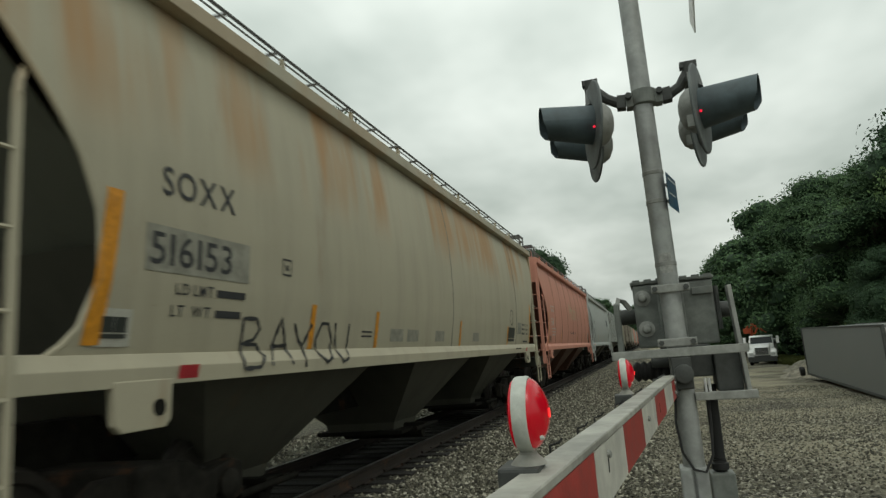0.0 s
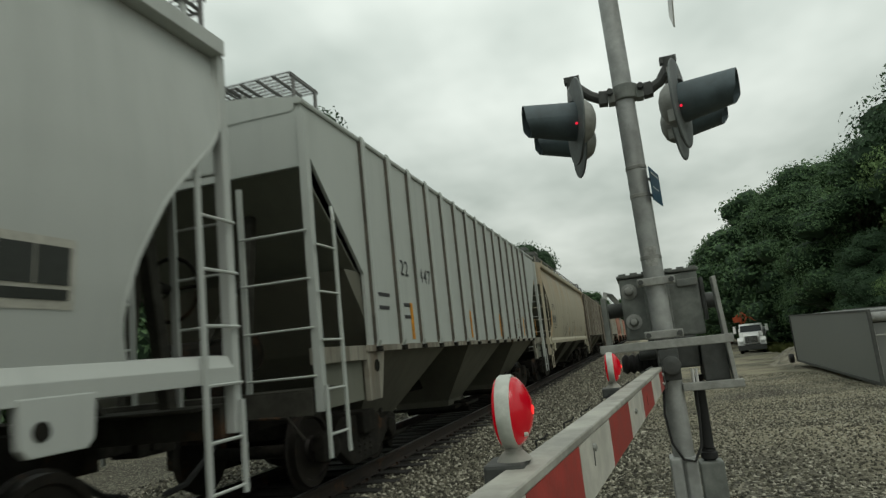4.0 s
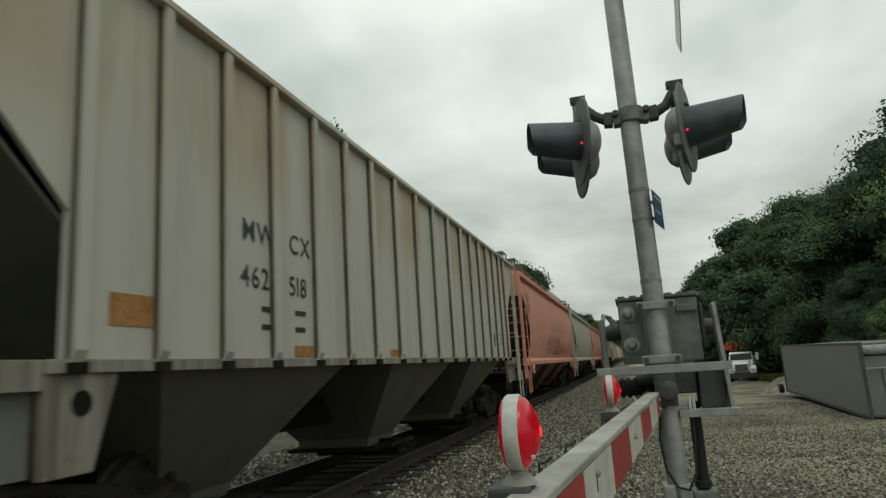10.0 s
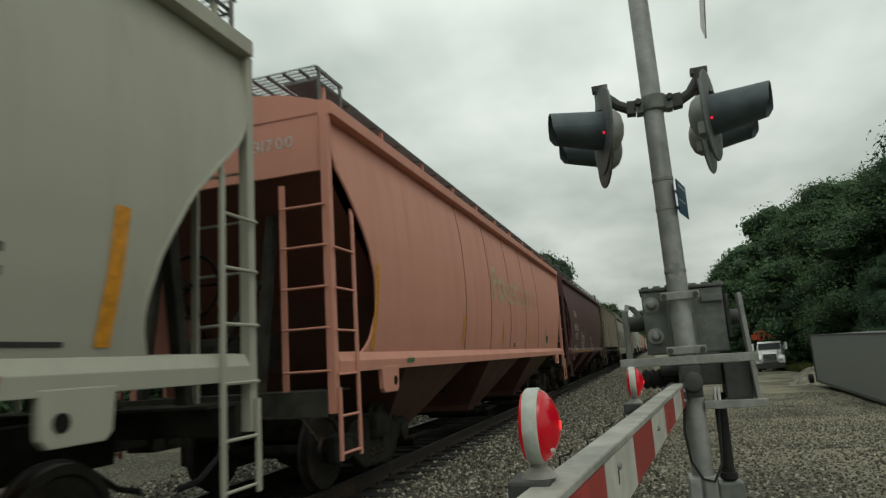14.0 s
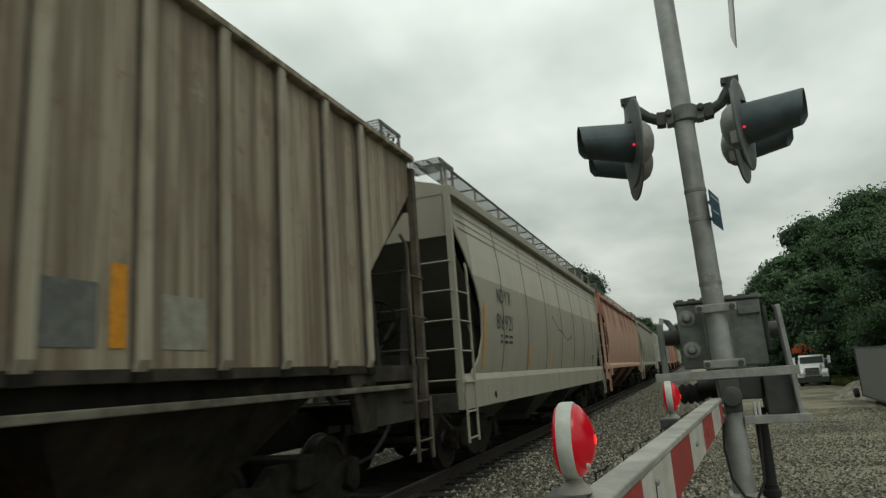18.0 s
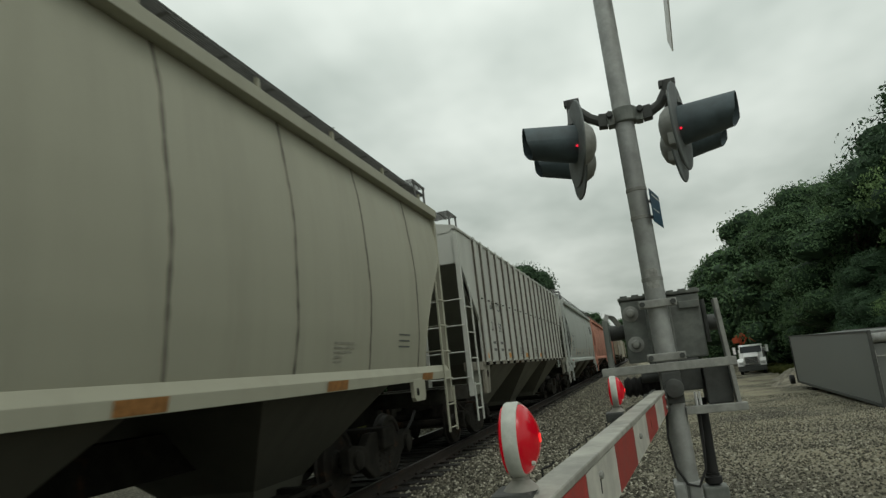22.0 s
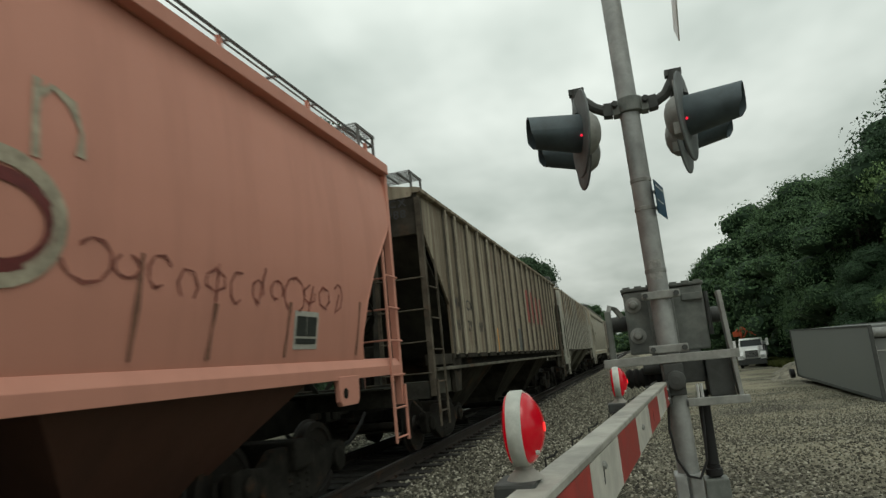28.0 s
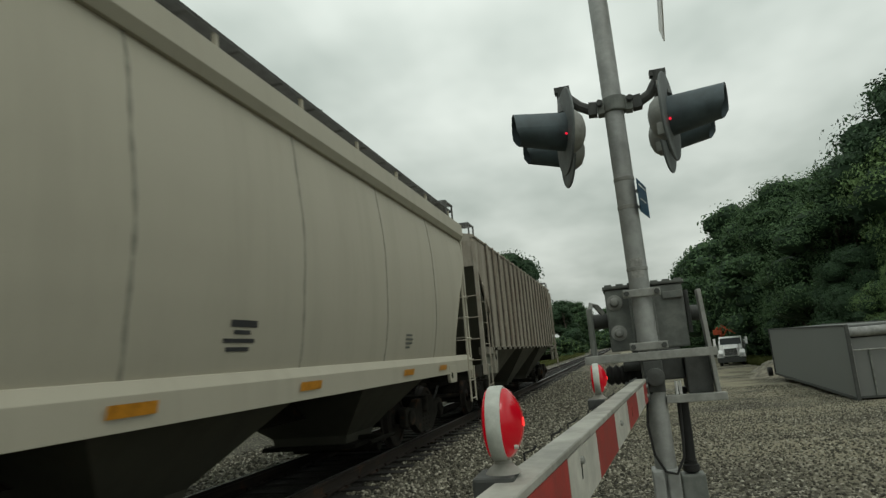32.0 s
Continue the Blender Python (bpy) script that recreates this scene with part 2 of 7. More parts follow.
M_WHITEPLATE = plain_steel("white_sign_enamel", (0.7, 0.7, 0.68), 0.45, 0.0, 0.15, 9)
M_CONC = plain_steel("weathered_concrete", (0.30, 0.29, 0.27), 0.85, 0.0, 0.35, 6, 0.5)
M_UNDER = plain_steel("grimy_underframe_steel", (0.018, 0.017, 0.014), 0.9, 0.0, 0.45, 5, 0.3, 0.25, 0.08)
M_CAST = plain_steel("rusty_cast_steel", (0.026, 0.024, 0.020), 0.85, 0.0, 0.5, 6, 0.3, 0.4, 0.12)
M_WHEEL = plain_steel("wheel_steel", (0.030, 0.026, 0.022), 0.55, 0.3, 0.4, 8, 0.2, 0.4)
M_GRATE = plain_steel("galvanised_grating", (0.14, 0.14, 0.135), 0.55, 0.3, 0.3, 9)
M_RAIL = plain_steel("rail_steel", (0.040, 0.031, 0.026), 0.6, 0.25, 0.4, 6, 0.3, 0.5)
M_RAILTOP = plain_steel("polished_rail_head", (0.30, 0.29, 0.28), 0.3, 0.8, 0.25, 12)
M_PAINTDARK = plain_steel("dark_lettering_paint", (0.035, 0.036, 0.038), 0.6, 0.0, 0.3, 25)
M_PAINTPALE = plain_steel("pale_lettering_paint", (0.52, 0.49, 0.44), 0.65, 0.0, 0.3, 18)
M_ORANGE = plain_steel("orange_reflective_strip", (0.62, 0.26, 0.02), 0.45, 0.0, 0.3, 18)
M_REDPATCH = plain_steel("red_placard_paint", (0.45, 0.03, 0.04), 0.5, 0.0, 0.3, 18)
M_SEAM = plain_steel("dark_weathered_seam", (0.16, 0.148, 0.12), 0.75, 0.0, 0.5, 5)
M_SEAMRED = plain_steel("dark_rusted_seam", (0.25, 0.12, 0.08), 0.75, 0.0, 0.5, 5)
M_DECAL = plain_steel("black_consolidated_stencil_panel", (0.03, 0.034, 0.03), 0.5, 0.0, 0.2, 18)
M_DECALPALE = plain_steel("pale_stencil_border", (0.42, 0.41, 0.36), 0.6, 0.0, 0.2, 18)


def tie_wood():
    m = Mat("creosoted_tie_wood", rough=0.85)
    v = m.vec((1.0, 9, 9), shift=True)
    n = m.noise(v, 2.2, 6, 0.7)
    m.colour(m.ramp(n, (0.25, (0.007, 0.006, 0.005)), (0.55, (0.017, 0.015, 0.013)), (0.85, (0.042, 0.037, 0.032))))
    m.bump(n, 0.6, 0.02)
    return m.m


def gravel_ground():
    """Crushed stone at two sizes with tan fines and worn tracks."""
    m = Mat("crushed_stone_ground", rough=0.9, spec=0.2)
    v = m.vec()
    cell = m.voronoi(v, 27, "Color")
    dist = m.voronoi(v, 27, "Distance")
    small = m.voronoi(v, 75, "Distance")
    sep = m.t.nodes.new("ShaderNodeSeparateColor")
    m.link(cell, sep.inputs[0])
    stone = m.ramp(sep.outputs[0], (0.0, (0.028, 0.027, 0.022)), (0.5, (0.092, 0.087, 0.066)), (0.8, (0.195, 0.187, 0.145)), (1.0, (0.38, 0.365, 0.295)))
    gap = m.mask(dist, 0.42, 0.72)
    stone = m.mix(m.math("MULTIPLY", gap, 0.85), stone, (0.035, 0.032, 0.028))
    fines = m.ramp(m.noise(v, 30, 5, 0.7), (0.3, (0.15, 0.136, 0.094)), (0.7, (0.42, 0.385, 0.275)))
    patch = m.noise(v, 0.22, 5, 0.62)
    sepx = m.t.nodes.new("ShaderNodeSeparateXYZ")
    m.link(v, sepx.inputs["Vector"])
    col = m.mix(m.math("MULTIPLY", m.math("MULTIPLY", m.mask(patch, 0.36, 0.60), m.math("MAXIMUM", m.math("MULTIPLY", m.mask(sepx.outputs[0], 3.6, 7.5), 0.9), m.math("MULTIPLY", m.mask(sepx.outputs[0], 3.4, 4.6), m.mask(sepx.outputs[1], 9.0, 18.0)))), 0.9), stone, fines)
    big = m.noise(v, 0.06, 4, 0.6)
    col = m.mix(m.math("MULTIPLY", m.mask(big, 0.4, 0.7), 0.35), col, (0.33, 0.30, 0.212))
    worn = m.noise(v, 1.1, 6, 0.68)
    col = m.mix(m.math("MULTIPLY", m.mask(worn, 0.52, 0.70), 0.45), col, (0.40, 0.37, 0.285))
    col = m.mix(m.math("MULTIPLY", m.mask(m.noise(v, 0.55, 6, 0.65), 0.52, 0.68), 0.4), col, (0.09, 0.08, 0.056))
    # the train's shade is painted into the bed between and beside the rails
    side = m.math("ABSOLUTE", sepx.outputs[0], 0.0)
    bed_shade = m.math("SUBTRACT", 1.0, m.mask(m.math("ADD", side, m.math("MULTIPLY", worn, 0.5)), 1.25, 1.65))
    col = m.mix(m.math("MULTIPLY", bed_shade, 0.88), col, (0.015, 0.014, 0.012))
    hgt = m.math("SUBTRACT", m.math("MULTIPLY", small, 0.35), dist)
    m.colour(col).bump(hgt, 0.9, 0.035)
    return m.m


def stone_mat():
    m = Mat("loose_crushed_stone", rough=0.88, spec=0.2)
    geo = m.t.nodes.new("ShaderNodeNewGeometry")
    v = m.vec()
    c = m.ramp(geo.outputs["Random Per Island"], (0.0, (0.026, 0.025, 0.020)), (0.4, (0.075, 0.071, 0.053)), (0.75, (0.18, 0.171, 0.13)), (1.0, (0.46, 0.44, 0.36)))
    n = m.noise(v, 45, 4, 0.7)
    m.colour(m.mix(m.math("MULTIPLY", m.mask(n, 0.4, 0.7), 0.4), c, (0.09, 0.082, 0.07))).bump(n, 0.5, 0.01)
    return m.m


def leaf_mat(name, dark, light):
    m = Mat(name, rough=0.75, spec=0.12)
    geo = m.t.nodes.new("ShaderNodeNewGeometry")
    n = m.noise(m.vec(), 0.6, 4, 0.6)
    c = m.ramp(geo.outputs["Random Per Island"], (0.0, tuple(0.6 * a + 0.4 * b for a, b in zip(dark, light))), (0.6, tuple((a + b) / 2 for a, b in zip(dark, light))), (1.0, light))
    m.colour(m.mix(m.math("MULTIPLY", m.mask(n, 0.35, 0.7), 0.5), c, dark))
    return m.m


def bark_mat():
    m = Mat("grey_brown_bark", rough=0.9)
    n = m.noise(m.vec((1, 1, 0.2)), 9, 6, 0.7)
    m.colour(m.ramp(n, (0.3, (0.035, 0.028, 0.022)), (0.7, (0.11, 0.09, 0.07)))).bump(n, 0.7, 0.03)
    return m.m


M_TIE, M_GROUND, M_STONE, M_BARK = tie_wood(), gravel_ground(), stone_mat(), bark_mat()
M_LEAF = leaf_mat("mid_green_leaves", (0.052, 0.092, 0.046), (0.105, 0.172, 0.080))
M_LEAFLIGHT = leaf_mat("light_green_leaves", (0.074, 0.124, 0.050), (0.165, 0.245, 0.096))
M_LEAFDARK = leaf_mat("dark_green_leaves", (0.038, 0.067, 0.038), (0.074, 0.125, 0.064))
M_GRASS = leaf_mat("weedy_grass_blades", (0.05, 0.065, 0.02), (0.16, 0.17, 0.06))


# ---- mesh tools ----
class G:
    """Gathers vertices and faces of one mesh."""

    def __init__(self):
        self.v, self.f = [], []

    def add(self, verts, faces):
        n = len(self.v)
        self.v += [tuple(p) for p in verts]
        self.f += [tuple(n + i for i in face) for face in faces]
        return self

    def box(self, x0, x1, y0, y1, z0, z1):
        vs = [(x, y, z) for z in (z0, z1) for y in (y0, y1) for x in (x0, x1)]
        return self.add(vs, [(0, 2, 3, 1), (4, 5, 7, 6), (0, 1, 5, 4), (2, 6, 7, 3), (0, 4, 6, 2), (1, 3, 7, 5)])

    def beam(self, p, q, w, h, up=(0, 0, 1)):
        """A bar of section w by h from p to q."""
        p, q = Vector(p), Vector(q)
        d = (q - p).normalized()
        up = Vector(up)
        if abs(d.dot(up)) > 0.97:
            up = Vector((1, 0, 0))
        s = d.cross(up).normalized()
        u = s.cross(d)
        vs = [e + s * (a * w / 2) + u * (b * h / 2) for e in (p, q) for a, b in ((-1, -1), (1, -1), (1, 1), (-1, 1))]
        return self.add(vs, [(0, 1, 2, 3)[::-1], (4, 5, 6, 7), (0, 1, 5, 4), (1, 2, 6, 5), (2, 3, 7, 6), (3, 0, 4, 7)])

    def rod(self, p, q, r, seg=8, r2=None):
        p, q = Vector(p), Vector(q)
        d = (q - p).normalized()
        s = d.orthogonal().normalized()
        u = d.cross(s)
        r2 = r if r2 is None else r2
        vs = []
        for e, rr in ((p, r), (q, r2)):
            vs += [e + (s * math.cos(2 * math.pi * i / seg) + u * math.sin(2 * math.pi * i / seg)) * rr for i in range(seg)]
        fs = [(i, (i + 1) % seg, seg + (i + 1) % seg, seg + i) for i in range(seg)]
        return self.add(vs, fs + [tuple(range(seg))[::-1], tuple(range(seg, 2 * seg))])

    def pipe(self, pts, r, seg=8):
        """A bent round tube through the points."""
        pts = [Vector(p) for p in pts]
        vs, fs, s = [], [], None
        for i, p in enumerate(pts):
            d = (pts[min(i + 1, len(pts) - 1)] - pts[max(i - 1, 0)]).normalized()
            s = d.orthogonal().normalized() if s is None else (s - d * s.dot(d)).normalized()
            u = d.cross(s)
            vs += [p + (s * math.cos(2 * math.pi * k / seg) + u * math.sin(2 * math.pi * k / seg)) * r for k in range(seg)]
        for i in range(len(pts) - 1):
            fs += [(i * seg + k, i * seg + (k + 1) % seg, (i + 1) * seg + (k + 1) % seg, (i + 1) * seg + k) for k in range(seg)]
        n = (len(pts) - 1) * seg
        return self.add(vs, fs + [tuple(range(seg))[::-1], tuple(range(n, n + seg))])

    def lathe(self, rings, seg=24, axis="z", at=(0, 0, 0)):
        """Turns (radius, height) rings round an axis; ends are closed."""
        vs, fs = [], []
        for r, h in rings:
            for k in range(seg):
                a = 2 * math.pi * k / seg
                c, s = r * math.cos(a), r * math.sin(a)
                p = {"z": (c, s, h), "x": (h, c, s), "y": (s, h, c)}[axis]
                vs.append(tuple(p[i] + at[i] for i in range(3)))
        for i in range(len(rings) - 1):
            fs += [(i * seg + k, i * seg + (k + 1) % seg, (i + 1) * seg + (k + 1) % seg, (i + 1) * seg + k) for k in range(seg)]
        n = (len(rings) - 1) * seg
        return self.add(vs, fs + [tuple(range(seg))[::-1], tuple(range(n, n + seg))])

    def slab(self, outline, axis, lo, hi):
        """A flat outline of 2D points pushed along an axis from lo to hi."""
        put = {"x": lambda a, b, c: (c, a, b), "y": lambda a, b, c: (a, c, b), "z": lambda a, b, c: (a, b, c)}[axis]
        n = len(outline)
        vs = [put(a, b, lo) for a, b in outline] + [put(a, b, hi) for a, b in outline]
        return self.add(vs, [tuple(range(n))[::-1], tuple(range(n, 2 * n))] + [(i, (i + 1) % n, n + (i + 1) % n, n + i) for i in range(n)])

    def grid(self, rows):
        """A sheet through rows of points, all rows alike in length."""
        n, m = len(self.v), len(rows[0])
        self.v += [tuple(p) for row in rows for p in row]
        for i in range(len(rows) - 1):
            self.f += [(n + i * m + k, n + i * m + k + 1, n + (i + 1) * m + k + 1, n + (i + 1) * m + k) for k in range(m - 1)]
        return self

    def mesh(self, name, mat, smooth=False, bevel=0.0):
        me = bpy.data.meshes.new(name)
        me.from_pydata(self.v, [], self.f)
        bm = bmesh.new()
        bm.from_mesh(me)
        bmesh.ops.recalc_face_normals(bm, faces=bm.faces)
        if bevel:
            bmesh.ops.bevel(bm, geom=[e for e in bm.edges if e.is_manifold and e.calc_face_angle(0) > 0.5], offset=bevel, segments=2, affect="EDGES", profile=0.6)
        if smooth:
            for fc in bm.faces:
                fc.smooth = True
            for e in bm.edges:
                if len(e.link_faces) == 2 and e.calc_face_angle(0) > 0.6:
                    e.smooth = False
        bm.to_mesh(me)
        bm.free()
        me.materials.append(mat)
        return me


def part(name, g, mat, parent, label="", smooth=False, bevel=0.0, place=None):
    """One mesh object under a thing or a part; g is a G or a finished mesh."""
    me = g.mesh(name, mat, smooth, bevel) if isinstance(g, G) else g
    ob = new(name, me)
    ob.parent = parent
    if place is not None:
        ob.matrix_basis = place
    if label:
        tagged(ob, label)
    return ob


def thing(name, label, category, group="", kind="", at=None):
    ob = new(name)
    ob.empty_display_size = 0.2
    if at is not None:
        ob.matrix_basis = at
    return tagged(ob, label, category, group, kind)


_glyphs = {}


def text_mesh(words, size, mat, wide=1.0):
    """Lettering as a flat mesh, lower left corner at the origin, x to the right and y up."""
    key = (words, size, mat.name, wide)
    if key not in _glyphs:
        cu = bpy.data.curves.new("lettering", "FONT")
        cu.body, cu.size, cu.resolution_u = words, size / 0.69, 3
        cu.offset = size * 0.012
        ob = bpy.data.objects.new("lettering", cu)
        scene.collection.objects.link(ob)
        me = bpy.data.meshes.new_from_object(ob.evaluated_get(bpy.context.evaluated_depsgraph_get()))
        bpy.data.objects.remove(ob)
        for vt in me.vertices:
            vt.co.x *= wide
        me.materials.clear()
        me.materials.append(mat)
        me.name = "lettering"
        _glyphs[key] = me
    return _glyphs[key]


# ---- ground and track ----
def smooth01(a, b, x):
    t = min(1.0, max(0.0, (x - a) / (b - a)))
    return t * t * (3 - 2 * t)


def lot_height(x, y):
    """The gravel lot falls away from the crossing."""
    fall = -0.08 - 0.90 * smooth01(4.0, 26.0, y) - 0.68 * smooth01(24.0, 80.0, y)
    return fall - 0.15 * smooth01(10.0, 30.0, y) * smooth01(14, 30, x) + 0.05 * noise.noise(Vector((x * 0.35, y * 0.35, 0.0)))


def ground_height(x, y):
    if x >= 0:
        bed = -0.20 - 0.03 * smooth01(1.2, 2.3, x)
        low = lot_height(x, y)
        k = smooth01(2.1, 3.9, x)
    else:
        bed = -0.20
        low = -0.45 - 0.25 * smooth01(6, 30, -x) + 0.06 * noise.noise(Vector((x * 0.3, y * 0.3, 3.0)))
        k = smooth01(2.0, 4.2, -x)
    return bed * (1 - k) + low * k


xs = [-1500, -600, -250, -120, -60, -35, -22, -14, -9, -7, -5.5] + [-4.6 + 0.3 * i for i in range(48)] + [10.5, 11.5, 13, 15, 18, 22, 28, 36, 48, 70, 120, 250, 600, 1500]
ys = [-1500, -600, -250, -100, -45, -20, -10, -6, -4] + [-3 + 0.4 * i for i in range(82)] + [31, 33, 36, 40, 45, 52, 60, 70, 85, 110, 150, 220, 330, 480, 700, 1100, 2000]
g = G()
g.grid([[(x, y, ground_height(x, y)) for x in xs] for y in ys])
ground = new("ground", g.mesh("ground", M_GROUND, smooth=True))
tagged(ground, "grey crushed-stone lot and track bed with tan fines", "ground", kind="structure")

track = thing("railway_track", "single railway track on dark ties in stone ballast", "track", kind="structure")
RAIL = [(-0.07, -0.17), (0.07, -0.17), (0.07, -0.158), (0.012, -0.14), (0.009, -0.05), (0.034, -0.036), (0.036, -0.004), (0.03, 0.0), (-0.03, 0.0), (-0.036, -0.004), (-0.034, -0.036), (-0.009, -0.05), (-0.012, -0.14), (-0.07, -0.158)]
for sx in (-1, 1):
    rail = part("rail", G().slab([(a + sx * 0.7525, b) for a, b in RAIL], "y", -70, 470), M_RAIL, track, "brown-rusted steel rail")
    part("rail_head", G().slab([(sx * 0.7525 - 0.03, 0.0005), (sx * 0.7525 + 0.03, 0.0005), (sx * 0.7525 + 0.026, 0.003), (sx * 0.7525 - 0.026, 0.003)], "y", -70, 470), M_RAILTOP, rail, "polished running surface")
tie_mesh = G().box(-1.3, 1.3, -0.115, 0.115, -0.36, -0.172).mesh("tie", M_TIE, bevel=0.012)
plate_mesh = G().box(-0.09, 0.09, -0.17, 0.17, -0.176, -0.160).box(-0.11, -0.075, -0.05, -0.02, -0.17, -0.13).box(0.075, 0.11, 0.02, 0.05, -0.17, -0.13).mesh("tie_plate", M_RAIL)
rnd = random.Random(4)
y, n = -6.0, 0
while n < 230:
    tie = part("tie", tie_mesh, M_TIE, track, place=pose(rnd.uniform(-0.05, 0.05), y, rnd.uniform(-0.012, 0.008), 0, 0, rnd.uniform(-1.2, 1.2)))
    if 4 < y < 26:
        for sx in (-1, 1):
            part("tie_plate", plate_mesh, M_RAIL, tie, place=pose(sx * 0.7525, 0, 0))
    y += rnd.uniform(0.50, 0.56)
    n += 1
g = G()
while y < 460:
    g.box(-1.3, 1.3, y - 0.115, y + 0.115, -0.36, -0.172)
    y += 0.53
tagged(part("far_ties", g, M_TIE, track), kind="stuff")


def stones(name, label, count, xr, yr, size, seed, keep=None, near_bias=1.0):
    """Loose broken stones pressed into the ground as one scatter."""
    r = np.random.default_rng(seed)
    base = np.array([(1, 0, 0), (-0.9, 0.15, 0), (0, 1, 0.1), (0.1, -1, 0), (0, 0.1, 0.8), (0.1, 0, -0.7)])
    tri = np.array([(0, 2, 4), (2, 1, 4), (1, 3, 4), (3, 0, 4), (2, 0, 5), (1, 2, 5), (3, 1, 5), (0, 3, 5)])
    x = r.uniform(*xr, count)
    y = yr[0] + (yr[1] - yr[0]) * r.uniform(0, 1, count) ** near_bias
    if keep is not None:
        ok = keep(x, y)
        x, y = x[ok], y[ok]
    k = len(x)
    z = np.array([ground_height(a, b) for a, b in zip(x, y)])
    s = size * r.uniform(0.55, 1.45, k)[:, None, None]
    v = base[None] * r.uniform(0.6, 1.25, (k, 6, 1)) * s
    a, b = r.uniform(0, 2 * np.pi, k), r.uniform(-0.6, 0.6, k)
    ca, sa, cb, sb = np.cos(a), np.sin(a), np.cos(b), np.sin(b)
    rot = np.stack([np.stack([ca * cb, -sa, ca * sb], -1), np.stack([sa * cb, ca, sa * sb], -1), np.stack([-sb, 0 * sb, cb], -1)], -2)
    v = np.einsum("kij,kpj->kpi", rot, v) + np.stack([x, y, z + 0.25 * s[:, 0, 0]], -1)[:, None]
    me = bpy.data.meshes.new(name)
    me.from_pydata(v.reshape(-1, 3).tolist(), [], (tri[None] + 6 * np.arange(k)[:, None, None]).reshape(-1, 3).tolist())
    me.materials.append(M_STONE)
    return tagged(new(name, me), label, "gravel", kind="stuff")


stones("ballast_stones", "grey and buff broken ballast stones beside the rails", 58000, (1.0, 4.5), (3.0, 44.0), 0.027, 5, lambda x, y: (x > 1.32) | (np.abs((y * 1.887) % 1 - 0.5) > 0.28), 1.5)
stones("lot_stones", "pale crushed stone strewn over the lot", 52000, (4.5, 11.5), (3.4, 32.0), 0.0185, 6, None, 1.9)
stones("far_side_stones", "pale ballast stones on the far side of the rails", 7000, (-4.5, -0.9), (3.5, 22.0), 0.036, 7)

# ---- the train ----
SPEED = 12.62
GAP = 1.293


def profile_a(z):
    """Half width of the curved-side car at height z."""
    pts = [(1.36, 1.455), (1.6, 1.51), (2.0, 1.57), (2.45, 1.60), (2.9, 1.60), (3.3, 1.575), (3.7, 1.53), (4.02, 1.475), (4.2, 1.44)]
    for (z0, x0), (z1, x1) in zip(pts, pts[1:]):
        if z <= z1:
            return x0 + (x1 - x0) * (z - z0) / (z1 - z0)
    return pts[-1][1]


CUT_A = [(1.3, 0.55), (1.5, 0.70), (1.66, 0.93), (2.0, 1.05), (2.36, 1.02), (2.71, 0.87), (3.0, 0.65), (3.29, 0.40), (3.5, 0.20), (3.8, 0.12), (4.2, 0.10)]
CUT_FAR = [(1.3, 1.05), (1.56, 1.18), (1.75, 1.24), (1.95, 1.22), (2.2, 1.13), (2.4, 1.02), (2.65, 0.86), (2.9, 0.62), (3.25, 0.25), (3.45, 0.14), (3.8, 0.11), (4.2, 0.10)]


def cut(table, z):
    for (z0, y0), (z1, y1) in zip(table, table[1:]):
        if z <= z1:
            return y0 + (y1 - y0) * (z - z0) / (z1 - z0)
    return table[-1][1]


_shared = {}
# shade on the posts' side faces is put into this darker colour
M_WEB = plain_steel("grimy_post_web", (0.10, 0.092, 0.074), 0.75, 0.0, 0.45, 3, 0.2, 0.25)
# one dark paint for the end sills and slope braces of all cars
M_ENDSILL = plain_steel("dark_end_frame_paint", (0.050, 0.049, 0.041), 0.88, 0.0, 0.5, 3, 0.2, 0.3, 0.1)
GRIMESHADED, SLOPE, SILL = {}, {}, {}


def shared(key, mat, make, **how):
    """A mesh made once for a shape and a paint."""
    k = (key, mat.name)
    if k not in _shared:
        _shared[k] = make().mesh(key.split(":")[0], mat, **how)
    return _shared[k]


